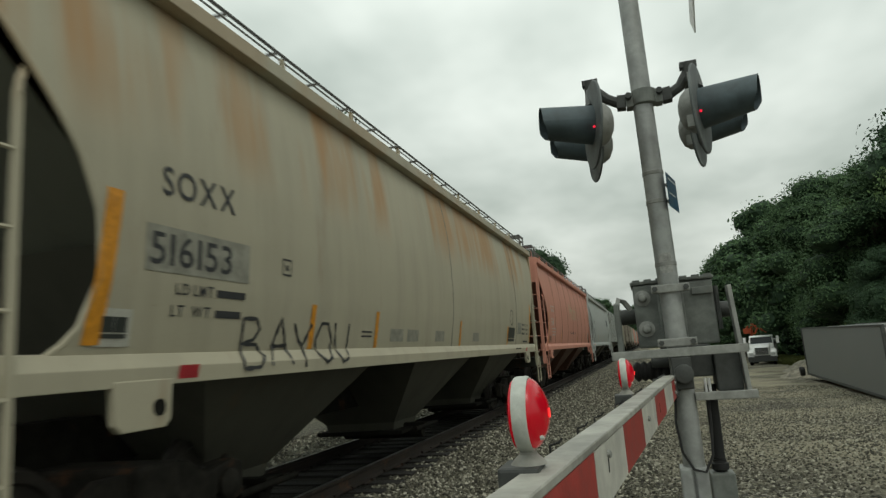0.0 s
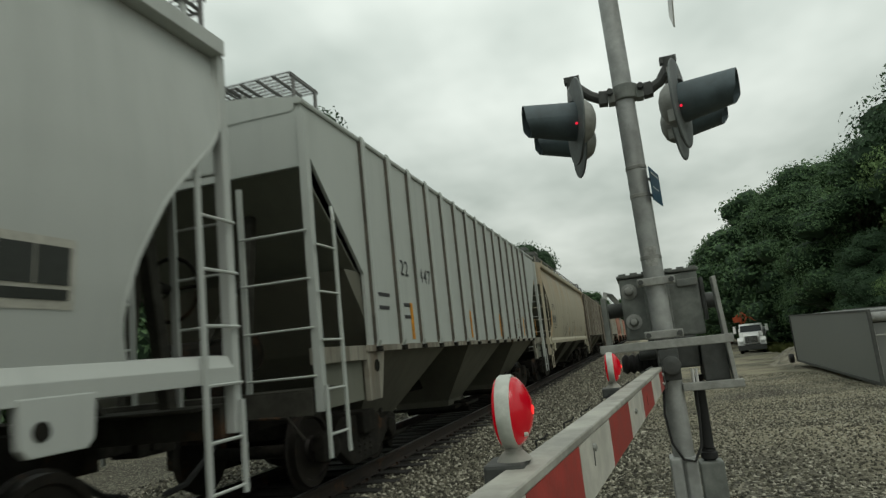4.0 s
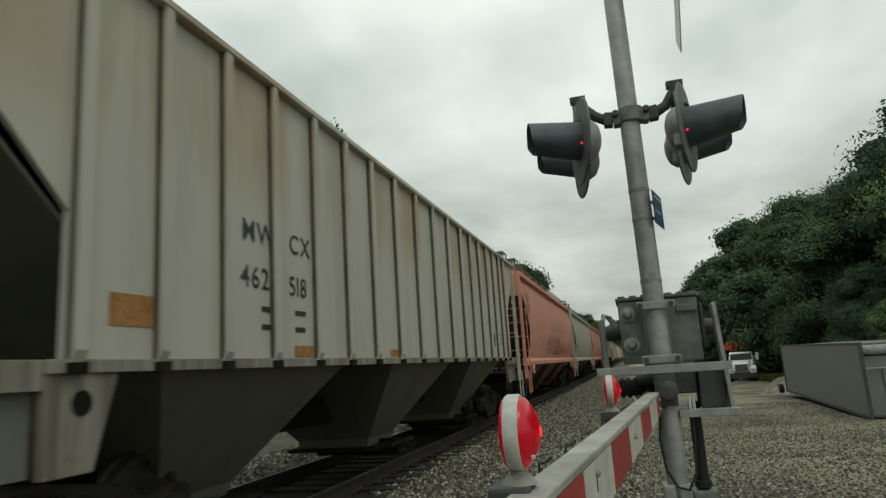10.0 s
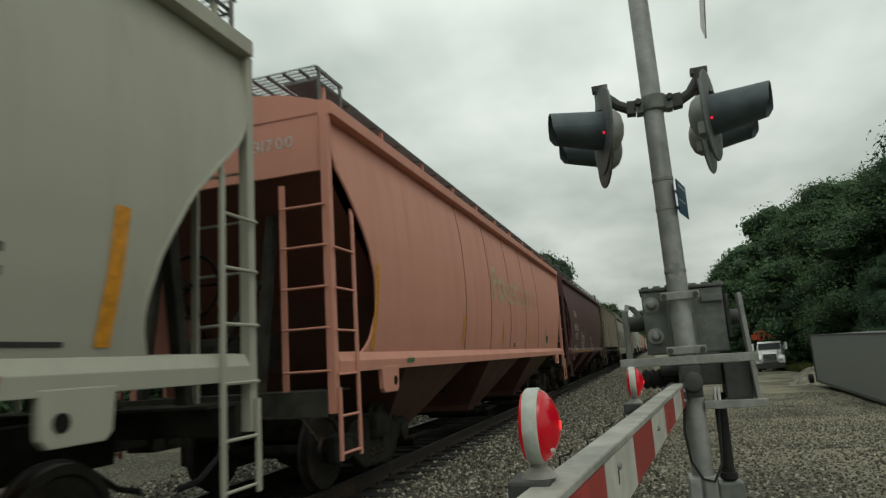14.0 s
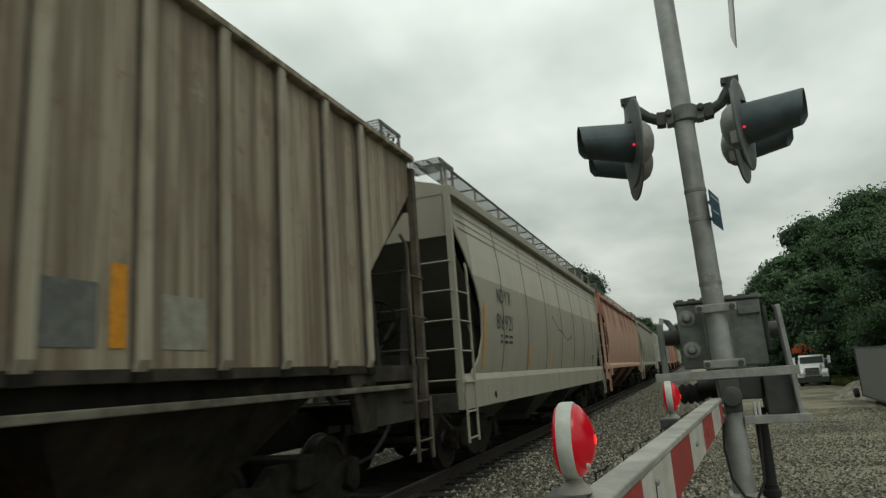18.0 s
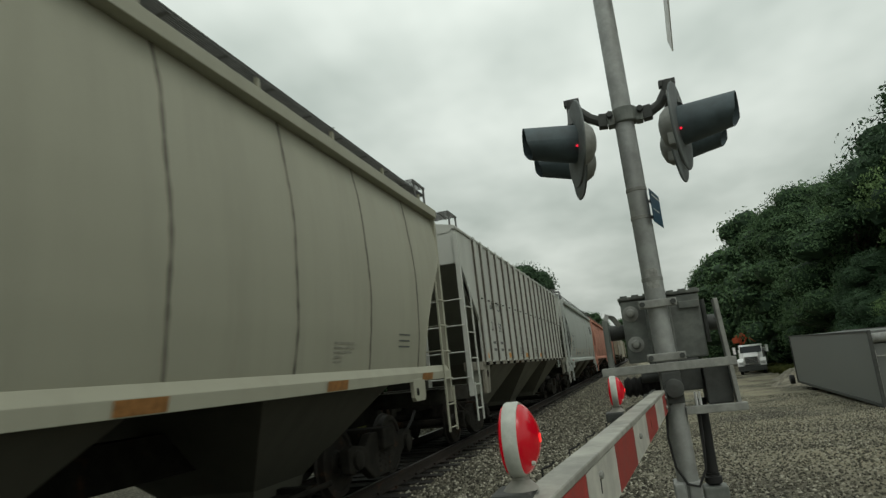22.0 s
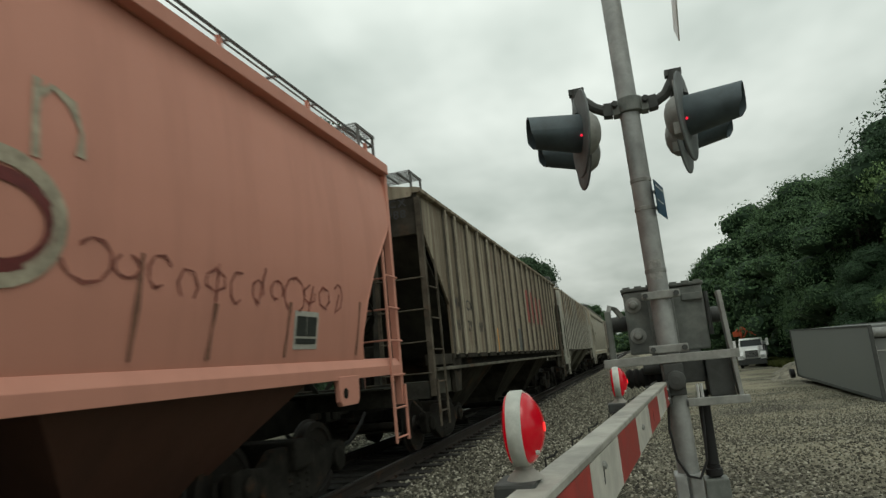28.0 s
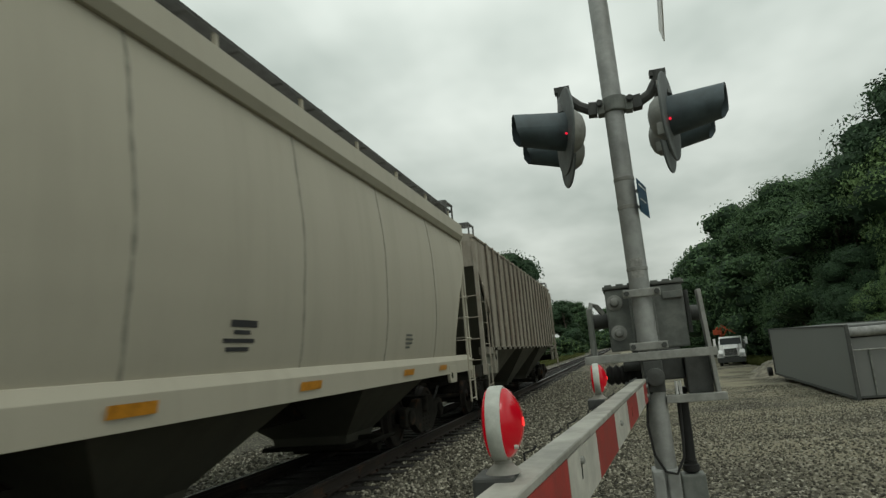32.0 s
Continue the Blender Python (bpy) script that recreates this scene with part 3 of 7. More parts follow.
def bogie_parts():
    """Meshes of a two-axle freight truck, centred on its bolster."""
    d = {}
    g = G()
    outline = [(-1.12, 0.34), (-1.12, 0.62), (-0.98, 0.66), (-0.62, 0.60), (-0.42, 0.74), (0.42, 0.74), (0.62, 0.60), (0.98, 0.66), (1.12, 0.62), (1.12, 0.34), (0.98, 0.30), (0.80, 0.42), (0.44, 0.20), (0.36, 0.16), (-0.36, 0.16), (-0.44, 0.20), (-0.80, 0.42), (-0.98, 0.30)]
    g.slab(outline, "x", 0.93, 1.06)
    d["side_frame"] = g.mesh("side_frame", M_CAST, bevel=0.025)
    d["spring"] = G().lathe([(0.075, 0.22 + 0.035 * i + (0.012 if i % 2 else 0)) if i % 2 == 0 else (0.058, 0.22 + 0.035 * i) for i in range(13)], 12, "z").mesh("spring", M_CAST, smooth=True)
    d["bolster"] = G().box(-1.15, 1.15, -0.2, 0.2, 0.5, 0.78).mesh("bolster", M_CAST, bevel=0.03)
    g = G().lathe([(0.05, -0.07), (0.40, -0.075), (0.455, -0.07), (0.46, -0.045), (0.43, -0.03), (0.425, 0.055), (0.36, 0.06), (0.34, 0.035), (0.15, 0.02), (0.13, 0.06), (0.05, 0.065)], 32, "x")
    d["wheel"] = g.mesh("wheel", M_WHEEL, smooth=True)
    d["axle"] = G().rod((-1.05, 0, 0), (1.05, 0, 0), 0.075, 12).mesh("axle", M_CAST, smooth=True)
    d["bearing_cap"] = G().lathe([(0.11, 0.0), (0.125, 0.05), (0.12, 0.10), (0.07, 0.125), (0.02, 0.13)], 16, "x").mesh("bearing_cap", M_CAST, smooth=True)
    d["brake_beam"] = G().beam((-0.8, -0.42, 0.36), (0.8, -0.42, 0.36), 0.08, 0.1).beam((-0.8, 0.42, 0.36), (0.8, 0.42, 0.36), 0.08, 0.1).mesh("brake_beam", M_CAST)
    return d


BOGIE = bogie_parts()


def add_bogie(car, y):
    root = part("bogie", BOGIE["bolster"], None, car, place=pose(0, y, 0))
    part("side_frame", BOGIE["side_frame"], None, root)
    part("side_frame", BOGIE["side_frame"], None, root, place=pose(-1.99, 0, 0))
    for a in (-0.17, 0.0, 0.17):
        part("spring", BOGIE["spring"], None, root, place=pose(1.0, a, 0))
    part("brake_beam", BOGIE["brake_beam"], None, root)
    for a in (-0.89, 0.89):
        part("axle", BOGIE["axle"], None, root, place=pose(0, a, 0.455))
        part("bearing_cap", BOGIE["bearing_cap"], None, root, place=pose(1.0, a, 0.47))
        for s in (-1, 1):
            part("wheel", BOGIE["wheel"], None, root, place=pose(s * 0.755, a, 0.46, 0, 0, 0 if s > 0 else 180))


def grating(x0, x1, y0, y1, z, along="y", bars=6, step=0.55):
    g = G()
    if along == "y":
        for i in range(bars):
            x = x0 + (x1 - x0) * i / (bars - 1)
            g.box(x - 0.006, x + 0.006, y0, y1, z - 0.016, z)
        n = max(2, int((y1 - y0) / step))
        for i in range(n + 1):
            y = y0 + (y1 - y0) * i / n
            g.box(x0, x1, y - 0.012, y + 0.012, z - 0.03, z - 0.004)
    else:
        for i in range(bars):
            y = y0 + (y1 - y0) * i / (bars - 1)
            g.box(x0, x1, y - 0.006, y + 0.006, z - 0.016, z)
        n = max(2, int((x1 - x0) / step))
        for i in range(n + 1):
            x = x0 + (x1 - x0) * i / n
            g.box(x - 0.012, x + 0.012, y0, y1, z - 0.03, z - 0.004)
    return g


def under_parts(car, L, paint, kind, sill_z, deep, bays=None):
    """Centre sill, hoppers, trucks, couplers and end frames that both car types share."""
    under = M_UNDER
    part("centre_sill", shared("centre_sill:%s" % L, under, lambda: G().box(-0.16, 0.16, 0.05, L - 0.05, 0.72, 1.12)), None, car)
    centres = (L / 2 - 4.62, L / 2, L / 2 + 4.62)
    xt = 1.42 if kind == "A" else 1.46

    def bay():
        """A trapezoid chute; its end sheets run on upwards to a ridge inside the car."""
        g = G()
        rings = [(xt - 0.02, 2.28, sill_z + 0.95), (xt, 1.55, sill_z + 0.02), (0.60, 0.52, 0.42), (0.57, 0.48, 0.28)]
        vs = [(sx * x, sy * y, z) for x, y, z in rings for sx, sy in ((-1, -1), (1, -1), (1, 1), (-1, 1))]
        fs = [(4 * i + k, 4 * i + (k + 1) % 4, 4 * i + 4 + (k + 1) % 4, 4 * i + 4 + k) for i in range(3) for k in range(4)] + [(0, 3, 2, 1), (12, 13, 14, 15)]
        return g.add(vs, fs)

    def outlet():
        g = G().box(-0.75, 0.75, -0.58, 0.58, 0.24, 0.30).box(0.55, 0.95, -0.06, 0.06, 0.24, 0.36)
        return g.rod((0.95, -0.5, 0.30), (0.95, 0.5, 0.30), 0.035, 8).rod((-0.5, 0, 0.22), (0.9, 0, 0.22), 0.10, 10)

    for yc in centres:
        hop = part("hopper_bay", shared("hopper_bay:%s%s%s" % (kind, L, sill_z), GRIMESHADED.get((bays or paint).name, paint), bay), None, car, "dusty hopper bay", place=pose(0, yc, 0))
        part("outlet_gate", shared("outlet_gate:", under, outlet, bevel=0.01), None, hop)
    for y in (2.02, L - 2.02):
        add_bogie(car, y)
    for s, y in ((1, 0.0), (-1, L)):
        turn = pose(0, y, 0, 0, 0, 0 if s > 0 else 180)
        part("coupler", shared("coupler:", M_CAST, lambda: G().box(-0.09, 0.09, -0.42, 0.3, 0.80, 0.96).box(-0.16, 0.16, -GAP / 2 - 0.03, -0.40, 0.74, 1.02).box(0.06, 0.2, -GAP / 2 - 0.10, -GAP / 2 + 0.06, 0.78, 0.98), bevel=0.02), None, car, place=turn)
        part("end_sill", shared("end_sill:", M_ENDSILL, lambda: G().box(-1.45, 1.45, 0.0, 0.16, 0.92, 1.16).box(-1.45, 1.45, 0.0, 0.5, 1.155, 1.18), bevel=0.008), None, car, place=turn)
        part("slope_sheet", shared("slope_sheet:%s" % kind, SLOPE.get(paint.name, paint), lambda: G().slab([(0.14, 3.5), (0.18, 3.5), (2.45, 1.56), (2.41, 1.56)], "x", -1.43, 1.43)), None, car, "dusty slope sheet", place=turn)
        for p, q, w in (((-1.0, 0.2, 1.16), (-1.0, 0.5, 3.15), 0.1), ((0.55, 0.2, 1.16), (0.55, 0.5, 3.15), 0.1), ((-0.4, 0.25, 1.16), (0.45, 0.4, 2.4), 0.06)):
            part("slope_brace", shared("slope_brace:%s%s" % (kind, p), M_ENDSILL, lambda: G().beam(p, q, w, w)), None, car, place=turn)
        part("air_hose", shared("air_hose:", M_RUBBER, lambda: G().pipe([(0.35, 0.05, 0.78), (0.36, -0.2, 0.62), (0.3, -0.45, 0.42), (0.18, -0.62, 0.36)], 0.03, 6)), None, car, place=turn)
        part("uncoupling_lever", shared("uncoupling_lever:", M_CAST, lambda: G().pipe([(0.05, -0.1, 1.0), (0.4, -0.08, 0.95), (1.2, -0.06, 0.92), (1.38, -0.06, 0.7)], 0.016, 6)), None, car, place=turn)
    part("brake_wheel", shared("brake_wheel:", M_UNDER, lambda: brake_wheel()), None, car, place=pose(0.92, L - 0.02, 2.15))
    part("brake_reservoir", shared("brake_reservoir:", M_UNDER, lambda: G().rod((-0.6, 0.5, 1.62), (0.5, 0.5, 1.62), 0.2, 14).box(-0.3, 0.2, 0.35, 0.7, 1.18, 1.5)), None, car, place=pose(0, 0, 0))


def brake_wheel():
    g = G()
    n, R = 20, 0.27
    g.pipe([(R * math.cos(2 * math.pi * i / n), 0, R * math.sin(2 * math.pi * i / n)) for i in range(n + 1)], 0.018, 6)
    for i in range(5):
        a = 2 * math.pi * i / 5
        g.rod((0, 0, 0), (R * math.cos(a), 0.0, R * math.sin(a)), 0.012, 5)
    return g.rod((0, -0.3, 0), (0, 0.05, 0), 0.04, 8)


def end_gear(car, L, paint, kind):
    """Corner posts, ladders and steps at the four corners."""
    x0 = 1.50 if kind == "A" else 1.52
    top = 4.08
    inset = 0.53 if kind == "A" else 0.80
    for s, y in ((1, 0.0), (-1, L)):
        turn = pose(0, y, 0, 0, 0, 0 if s > 0 else 180)
        for sx in (-1, 1):
            part("corner_post", shared("corner_post:%s%d" % (kind, sx), paint, lambda: G().box(sx * x0 - 0.045, sx * x0 + 0.045, 0.02, 0.11, 0.95, top), bevel=0.006), None, car, place=turn)
            out = sx * (x0 + 0.07)
            side = part("side_ladder", shared("side_ladder:%s%d" % (kind, sx), paint, lambda: G().box(out - 0.012, out + 0.012, 0.46, 0.51, 0.50, 2.95).pipe([(out, 0.485, 2.93), (out - sx * 0.01, 0.50, 3.02), (out - sx * 0.05, 0.56, 3.12)], 0.022, 6).box(out - 0.012, out + 0.012, 0.03, 0.08, 0.50, 1.2)), None, car, place=turn)
            for z in ((0.56, 0.92, 1.33, 1.77, 2.2, 2.62) if kind == "A" else (0.72, 1.16, 1.65, 2.14, 2.63)):
                part("rung", shared("rung:%s%d" % (kind, sx), paint, lambda: G().rod((out, 0.04, 0), (out, 0.50, 0), 0.014, 6)), None, side, place=pose(0, 0, z))
        for sx in (-1, 1):
            part("end_ladder", shared("end_ladder:%s%d" % (kind, sx), paint, lambda: G().box(sx * (x0 - inset) - 0.03, sx * (x0 - inset) + 0.03, 0.03, 0.06, 0.95, 3.35)), None, car, place=turn)
        for z in ((1.37, 1.8, 2.22, 2.65, 3.08) if kind == "A" else (1.30, 1.78, 2.28, 2.78)):
            for sx in (-1, 1):
                part("grab_iron", shared("grab_iron:%s%d" % (kind, sx), paint, lambda: G().rod((sx * (x0 - inset), 0.0, 0), (sx * x0, 0.0, 0), 0.013, 6)), None, car, place=turn @ pose(0, 0, z))


def curved_car(name, label, L, paint, roofpaint=None, seams=(), seam_mat=None, deep=0.0, low=1.36, big_chord=False, board=(4.535, 1.40, 6, 4.66)):
    """A covered hopper with bulging smooth sides."""
    car = thing(name, label, "freight car", "covered hopper cars of the train")
    rp = roofpaint or paint
    zs = [low + 0.14 + (4.10 - low - 0.14) * i / 26 for i in range(27)]

    def side(sx):
        g = G()
        rows = []
        for z in zs:
            a = cut(CUT_A, z)
            ys = [a] + [1.3 + (L - 2.6) * i / 40 for i in range(41)] + [L - cut(CUT_FAR, z)]
            rows.append([(sx * profile_a(z), y, z) for y in ys])
        g.grid(rows)
        return g

    for sx in (-1, 1):
        part("side_sheet", shared("side_sheet:A%s%s%d" % (L, low, sx), paint, lambda: side(sx), smooth=True), None, car)
        for f in (0, 1):
            edge = lambda: G().pipe([(sx * (profile_a(z) - 0.01), L - cut(CUT_FAR, z) if f else cut(CUT_A, z), z) for z in zs], 0.018, 6)
            part("side_edge", shared("side_edge:A%s%s%d%d" % (L, low, sx, f), paint, edge, smooth=True), None, car)
        bottom = deep or low
        bottom -= 0.02
        sill = [(1.40, bottom), (1.553, bottom), (1.557, low + 0.095), (1.507, low + 0.185), (1.40, low + 0.20)]
        part("side_sill", shared("side_sill:%s%s%s%d" % (L, low, deep, sx), paint, lambda: G().slab([(sx * a, b) for a, b in sill], "y", 0.12, L - 0.12), bevel=0.006), None, car)
        ch = [(1.42, 3.86), (1.545, 3.86), (1.60, 3.95), (1.585, 4.20), (1.50, 4.26), (1.42, 4.26)] if big_chord else [(1.42, 4.075), (1.50, 4.07), (1.582, 4.078), (1.585, 4.085), (1.585, 4.215), (1.575, 4.225), (1.50, 4.255), (1.42, 4.255)]
        part("roof_chord", shared("roof_chord:%s%d" % (L, sx), rp, lambda: G().slab([(sx * a, b) for a, b in ch], "y", 0.06, L - 0.06), bevel=0.008), None, car)
        for y in seams:
            def seam():
                rows = []
                for n, z in enumerate(zs):
                    w = 0.020 + 0.008 * math.sin(2.1 * n + y)
                    yy = y + 0.012 * math.sin(0.55 * n + 2 * y)
                    rows.append([(sx * (profile_a(z) + 0.002), yy - w, z), (sx * (profile_a(z) + 0.010), yy, z), (sx * (profile_a(z) + 0.002), yy + w, z)])
                return G().grid(rows)
            part("side_seam", seam(), seam_mat or M_SEAM, car, "dark weld seam")
        for y, hole in ((1.18, 0.36), (L - 1.95, 0.12)):
            plate = [(y - 0.02, low + 0.02), (y + 0.49, low + 0.02), (y + 0.47, low - 0.24), (y + 0.42, low - 0.29), (y + 0.05, low - 0.29), (y, low - 0.24)]
            pad = part("jacking_pad", shared("jacking_pad:%s%s%d%d" % (L, low, sx, y < 5), paint, lambda: G().slab(plate, "x", min(sx * 1.50, sx * 1.56), max(sx * 1.50, sx * 1.56)), bevel=0.01), None, car)
            part("pad_hole", shared("pad_hole:%s%s%d%d" % (L, low, sx, y < 5), M_UNDER, lambda: G().lathe([(0.01, -0.004), (0.055, -0.004), (0.055, 0.004), (0.01, 0.004)], 14, "x", (sx * 1.562, y + hole, low - 0.16))), None, pad)
    roof = [(1.50, 4.23), (1.30, 4.31), (0.95, 4.41), (0.5, 4.48), (0.0, 4.50)]
    full = [(-a, b) for a, b in roof] + [(a, b) for a, b in roof[::-1][1:]]
    part("roof", shared("roof:A%s" % L, rp, lambda: G().slab(full + [(1.4, 4.12), (-1.4, 4.12)], "y", 0.08, L - 0.08), smooth=True), None, car)
    endshape = [(-1.46, 3.48), (1.46, 3.48)] + [(a * 0.98, b) for a, b in roof] + [(-a * 0.98, b) for a, b in roof[::-1][1:]]
    for y in (0.09, L - 0.13):
        part("end_panel", shared("end_panel:A%d" % (y < 5), paint, lambda: G().slab(endshape, "y", y if y < 5 else 0, (y if y < 5 else 0) + 0.04), bevel=0.005), None, car, place=pose(0, 0 if y < 5 else y, 0))
    roof_gear(car, L, rp, *board)
    under_parts(car, L, paint, "A", low, deep)
    end_gear(car, L, paint, "A")
    return car


def roof_gear(car, L, paint, z=4.535, wide=1.40, bars=6, cross=4.66):
    """Running boards on posts, hatch covers and crosswalks at the ends."""
    for sx in (-1, 1):
        a, b = (wide - 0.40, wide) if sx > 0 else (-wide, 0.40 - wide)
        board = part("running_board", shared("running_board:%s%d%s%s" % (L, sx, wide, bars), M_GRATE, lambda: grating(a, b, 0.10, L - 0.10, z, "y", bars, 0.8).box(b - 0.006 if sx > 0 else a, b if sx > 0 else a + 0.006, 0.10, L - 0.10, z - 0.035, z + 0.004)), None, car, "open steel grating walkway")
        n = 11
        for i in range(n):
            y = 0.3 + (L - 0.6) * i / (n - 1)
            part("board_post", shared("board_post:%d%s%s" % (sx, wide, z), paint, lambda: G().box(sx * (wide - 0.03) - 0.02, sx * (wide - 0.03) + 0.02, -0.025, 0.025, 4.2, z - 0.03)), None, board, place=pose(0, y, 0))
    reach = 1.42
    for y in (0.06, L - 0.70):
        part("crosswalk", shared("crosswalk:%s%s" % (wide, cross), M_GRATE, lambda: grating(-reach, reach, 0, 0.62, cross, "x", 9, 0.2).rod((reach, 0.56, 4.2), (reach, 0.56, cross), 0.022, 6).rod((reach, 0.06, 4.2), (reach, 0.06, cross), 0.022, 6).box(reach - 0.012, reach + 0.012, 0, 0.62, cross - 0.04, cross)), None, car, "open steel grating crosswalk", place=pose(0, y, 0))
    for i in range(6):
        y = 1.7 + (L - 3.4) * i / 5
        part("roof_hatch", shared("roof_hatch:", paint, lambda: G().box(-0.42, 0.42, -1.1, 1.1, 4.52, 4.60).box(-0.36, 0.36, -1.05, 1.05, 4.60, 4.64).box(0.42, 0.5, -0.06, 0.06, 4.5, 4.62), bevel=0.015), None, car, place=pose(0, y, 0))


def ribbed_car(name, label, L, paint, lead=(1.5,), pitch=0.88, low=1.53, bolts=False, ribpaint=None, ends=None, under=None, pad_w=0.55, rail=None, capped=False):
    """A covered hopper with flat sides and pressed vertical posts."""
    car = thing(name, label, "freight car", "covered hopper cars of the train")
    top = 4.20
    sillpaint = rail or SILL.get(paint.name, paint)

    def side(sx):
        outline = [(1.42, low), (L - 1.42, low), (L - 1.42, 2.45), (L - 0.12, 3.72), (L - 0.12, top), (0.12, top), (0.12, 3.72), (1.42, 2.45)]
        return G().slab(outline, "x", min(sx * 1.46, sx * 1.50), max(sx * 1.46, sx * 1.50))

    def rib(sx):
        rows = []
        for z, k in ((low + 0.02, 0.55), (low + 0.10, 1.0), (top - 0.02, 1.0), (top - 0.01 if capped else top + 0.05, 0.75)):
            rows.append([(sx * (1.497 + b * k), a, z) for a, b in ((-0.046, 0.050), (-0.046, 0.078), (0.046, 0.078), (0.046, 0.050))])
        g = G().grid(rows)
        return g.add(rows[0] + rows[3], [(0, 1, 2, 3), (7, 6, 5, 4)])

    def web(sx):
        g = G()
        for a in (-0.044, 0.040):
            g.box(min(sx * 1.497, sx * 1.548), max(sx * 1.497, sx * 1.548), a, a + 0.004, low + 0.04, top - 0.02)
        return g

    for sx in (-1, 1):
        part("side_sheet", shared("side_sheet:B%s%s%d" % (L, low, sx), paint, lambda: side(sx)), None, car)
        more = int((L - 1.3 - lead[-1]) / pitch)
        for y in list(lead) + [lead[-1] + pitch * (i + 1) for i in range(more)]:
            y = max(1.48, min(y, L - 1.48))
            part("side_post", shared("side_post:B%s%d%d" % (low, sx, capped), ribpaint or paint, lambda: rib(sx)), None, car, place=pose(0, y, 0))
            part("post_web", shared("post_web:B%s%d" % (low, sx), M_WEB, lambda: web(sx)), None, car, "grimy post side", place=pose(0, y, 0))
            if sx > 0:
                foot = part("post_foot", shared("post_foot:%s" % low, M_UNDER, lambda: G().box(1.50, 1.575, -0.06, 0.06, low - 0.035, low + 0.03)), None, car, place=pose(0, y, 0))
                if bolts:
                    for z in (2.9,):
                        part("clip", shared("clip:", M_UNDER, lambda: G().box(1.574, 1.60, -0.05, 0.05, -0.013, 0.013)), None, car, place=pose(0, y, z + 0.0))
        ch = [(1.44, 4.17), (1.565, 4.17), (1.585, 4.18), (1.585, 4.235), (1.57, 4.245), (1.44, 4.28)] if capped else [(1.44, 4.185), (1.52, 4.185), (1.53, 4.205), (1.53, 4.24), (1.44, 4.28)]
        part("roof_chord", shared("roof_chord:B%s%d%d" % (L, sx, capped), paint, lambda: G().slab([(sx * a, b) for a, b in ch], "y", 0.06, L - 0.06), bevel=0.006), None, car)
        part("side_sill", shared("side_sill:B%s%s%d" % (L, low, sx), sillpaint, lambda: G().box(min(sx * 1.40, sx * 1.53), max(sx * 1.40, sx * 1.53), 1.3, L - 1.3, low - 0.03, low + 0.05).box(min(sx * 1.40, sx * 1.50), max(sx * 1.40, sx * 1.50), 0.1, 1.3, low - 0.12, low + 0.05).box(min(sx * 1.40, sx * 1.50), max(sx * 1.40, sx * 1.50), L - 1.3, L - 0.1, low - 0.12, low + 0.05), bevel=0.006), None, car)
        if rail:
            part("sill_web", shared("sill_web:%s%d" % (L, sx), M_UNDER, lambda: G().box(min(sx * 1.40, sx * 1.43), max(sx * 1.40, sx * 1.43), 0.3, L - 0.3, low - 0.16, low - 0.03)), None, car)
            part("sill_rail", shared("sill_rail:%s%d" % (L, sx), P_MIDRAIL, lambda: G().box(min(sx * 1.40, sx * 1.545), max(sx * 1.40, sx * 1.545), 0.3, L - 0.3, low - 0.215, low - 0.16), bevel=0.01), None, car, "grimy lower rail")
        for y, f in ((1.3, 1), (L - 1.3, -1)):
            plate = [(y, low), (y + f * pad_w, low), (y + f * (0.36 if pad_w < 0.8 else 0.64), low - 0.60), (y + f * 0.02, low - 0.60)]
            pad = part("jacking_pad", shared("jacking_pad:B%s%s%d%d%s" % (L, low, sx, f, pad_w), sillpaint, lambda: G().slab(plate, "x", min(sx * 1.44, sx * 1.51), max(sx * 1.44, sx * 1.51)), bevel=0.01), None, car)
            part("pad_hole", shared("pad_hole:B%s%s%d%d%s" % (L, low, sx, f, pad_w), M_UNDER, lambda: G().lathe([(0.02, -0.004), (0.075, -0.004), (0.075, 0.004), (0.02, 0.004)], 14, "x", (sx * 1.513, y + f * (0.26 if pad_w < 0.8 else 0.58), low - 0.20))), None, pad)
            skirt = (min(sx * 1.40, sx * 1.43), max(sx * 1.40, sx * 1.43), min(y, y - f * 1.12), max(y, y - f * 1.12), low - 0.58, low - 0.10)
            part("end_skirt", shared("end_skirt:B%s%s%d%d" % (L, low, sx, f), SLOPE.get((ends or paint).name, paint), lambda: G().box(*skirt), bevel=0.006), None, car, "dusty skirt plate in shade-darkened paint")
    roof = [(1.50, 4.26), (1.0, 4.36), (0.5, 4.42), (0.0, 4.44)]
    full = [(-a, b) for a, b in roof] + [(a, b) for a, b in roof[::-1][1:]]
    part("roof", shared("roof:B%s" % L, paint, lambda: G().slab(full + [(1.4, 4.12), (-1.4, 4.12)], "y", 0.08, L - 0.08)), None, car)
    endshape = [(-1.48, 3.50), (1.48, 3.50)] + roof + [(-a, b) for a, b in roof[::-1][1:]]
    for y in (0.09, L - 0.13):
        part("end_panel", shared("end_panel:B", ends or paint, lambda: G().slab(endshape, "y", 0, 0.04), bevel=0.005), None, car, place=pose(0, y, 0))
    roof_gear(car, L, paint, 4.55, 0.72, 6, 4.56)
    under_parts(car, L, ends or paint, "B", low, False, under)
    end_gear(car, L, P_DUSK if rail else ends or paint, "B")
    return car


def side_x(kind, z):
    return profile_a(z) if kind == "A" else 1.50


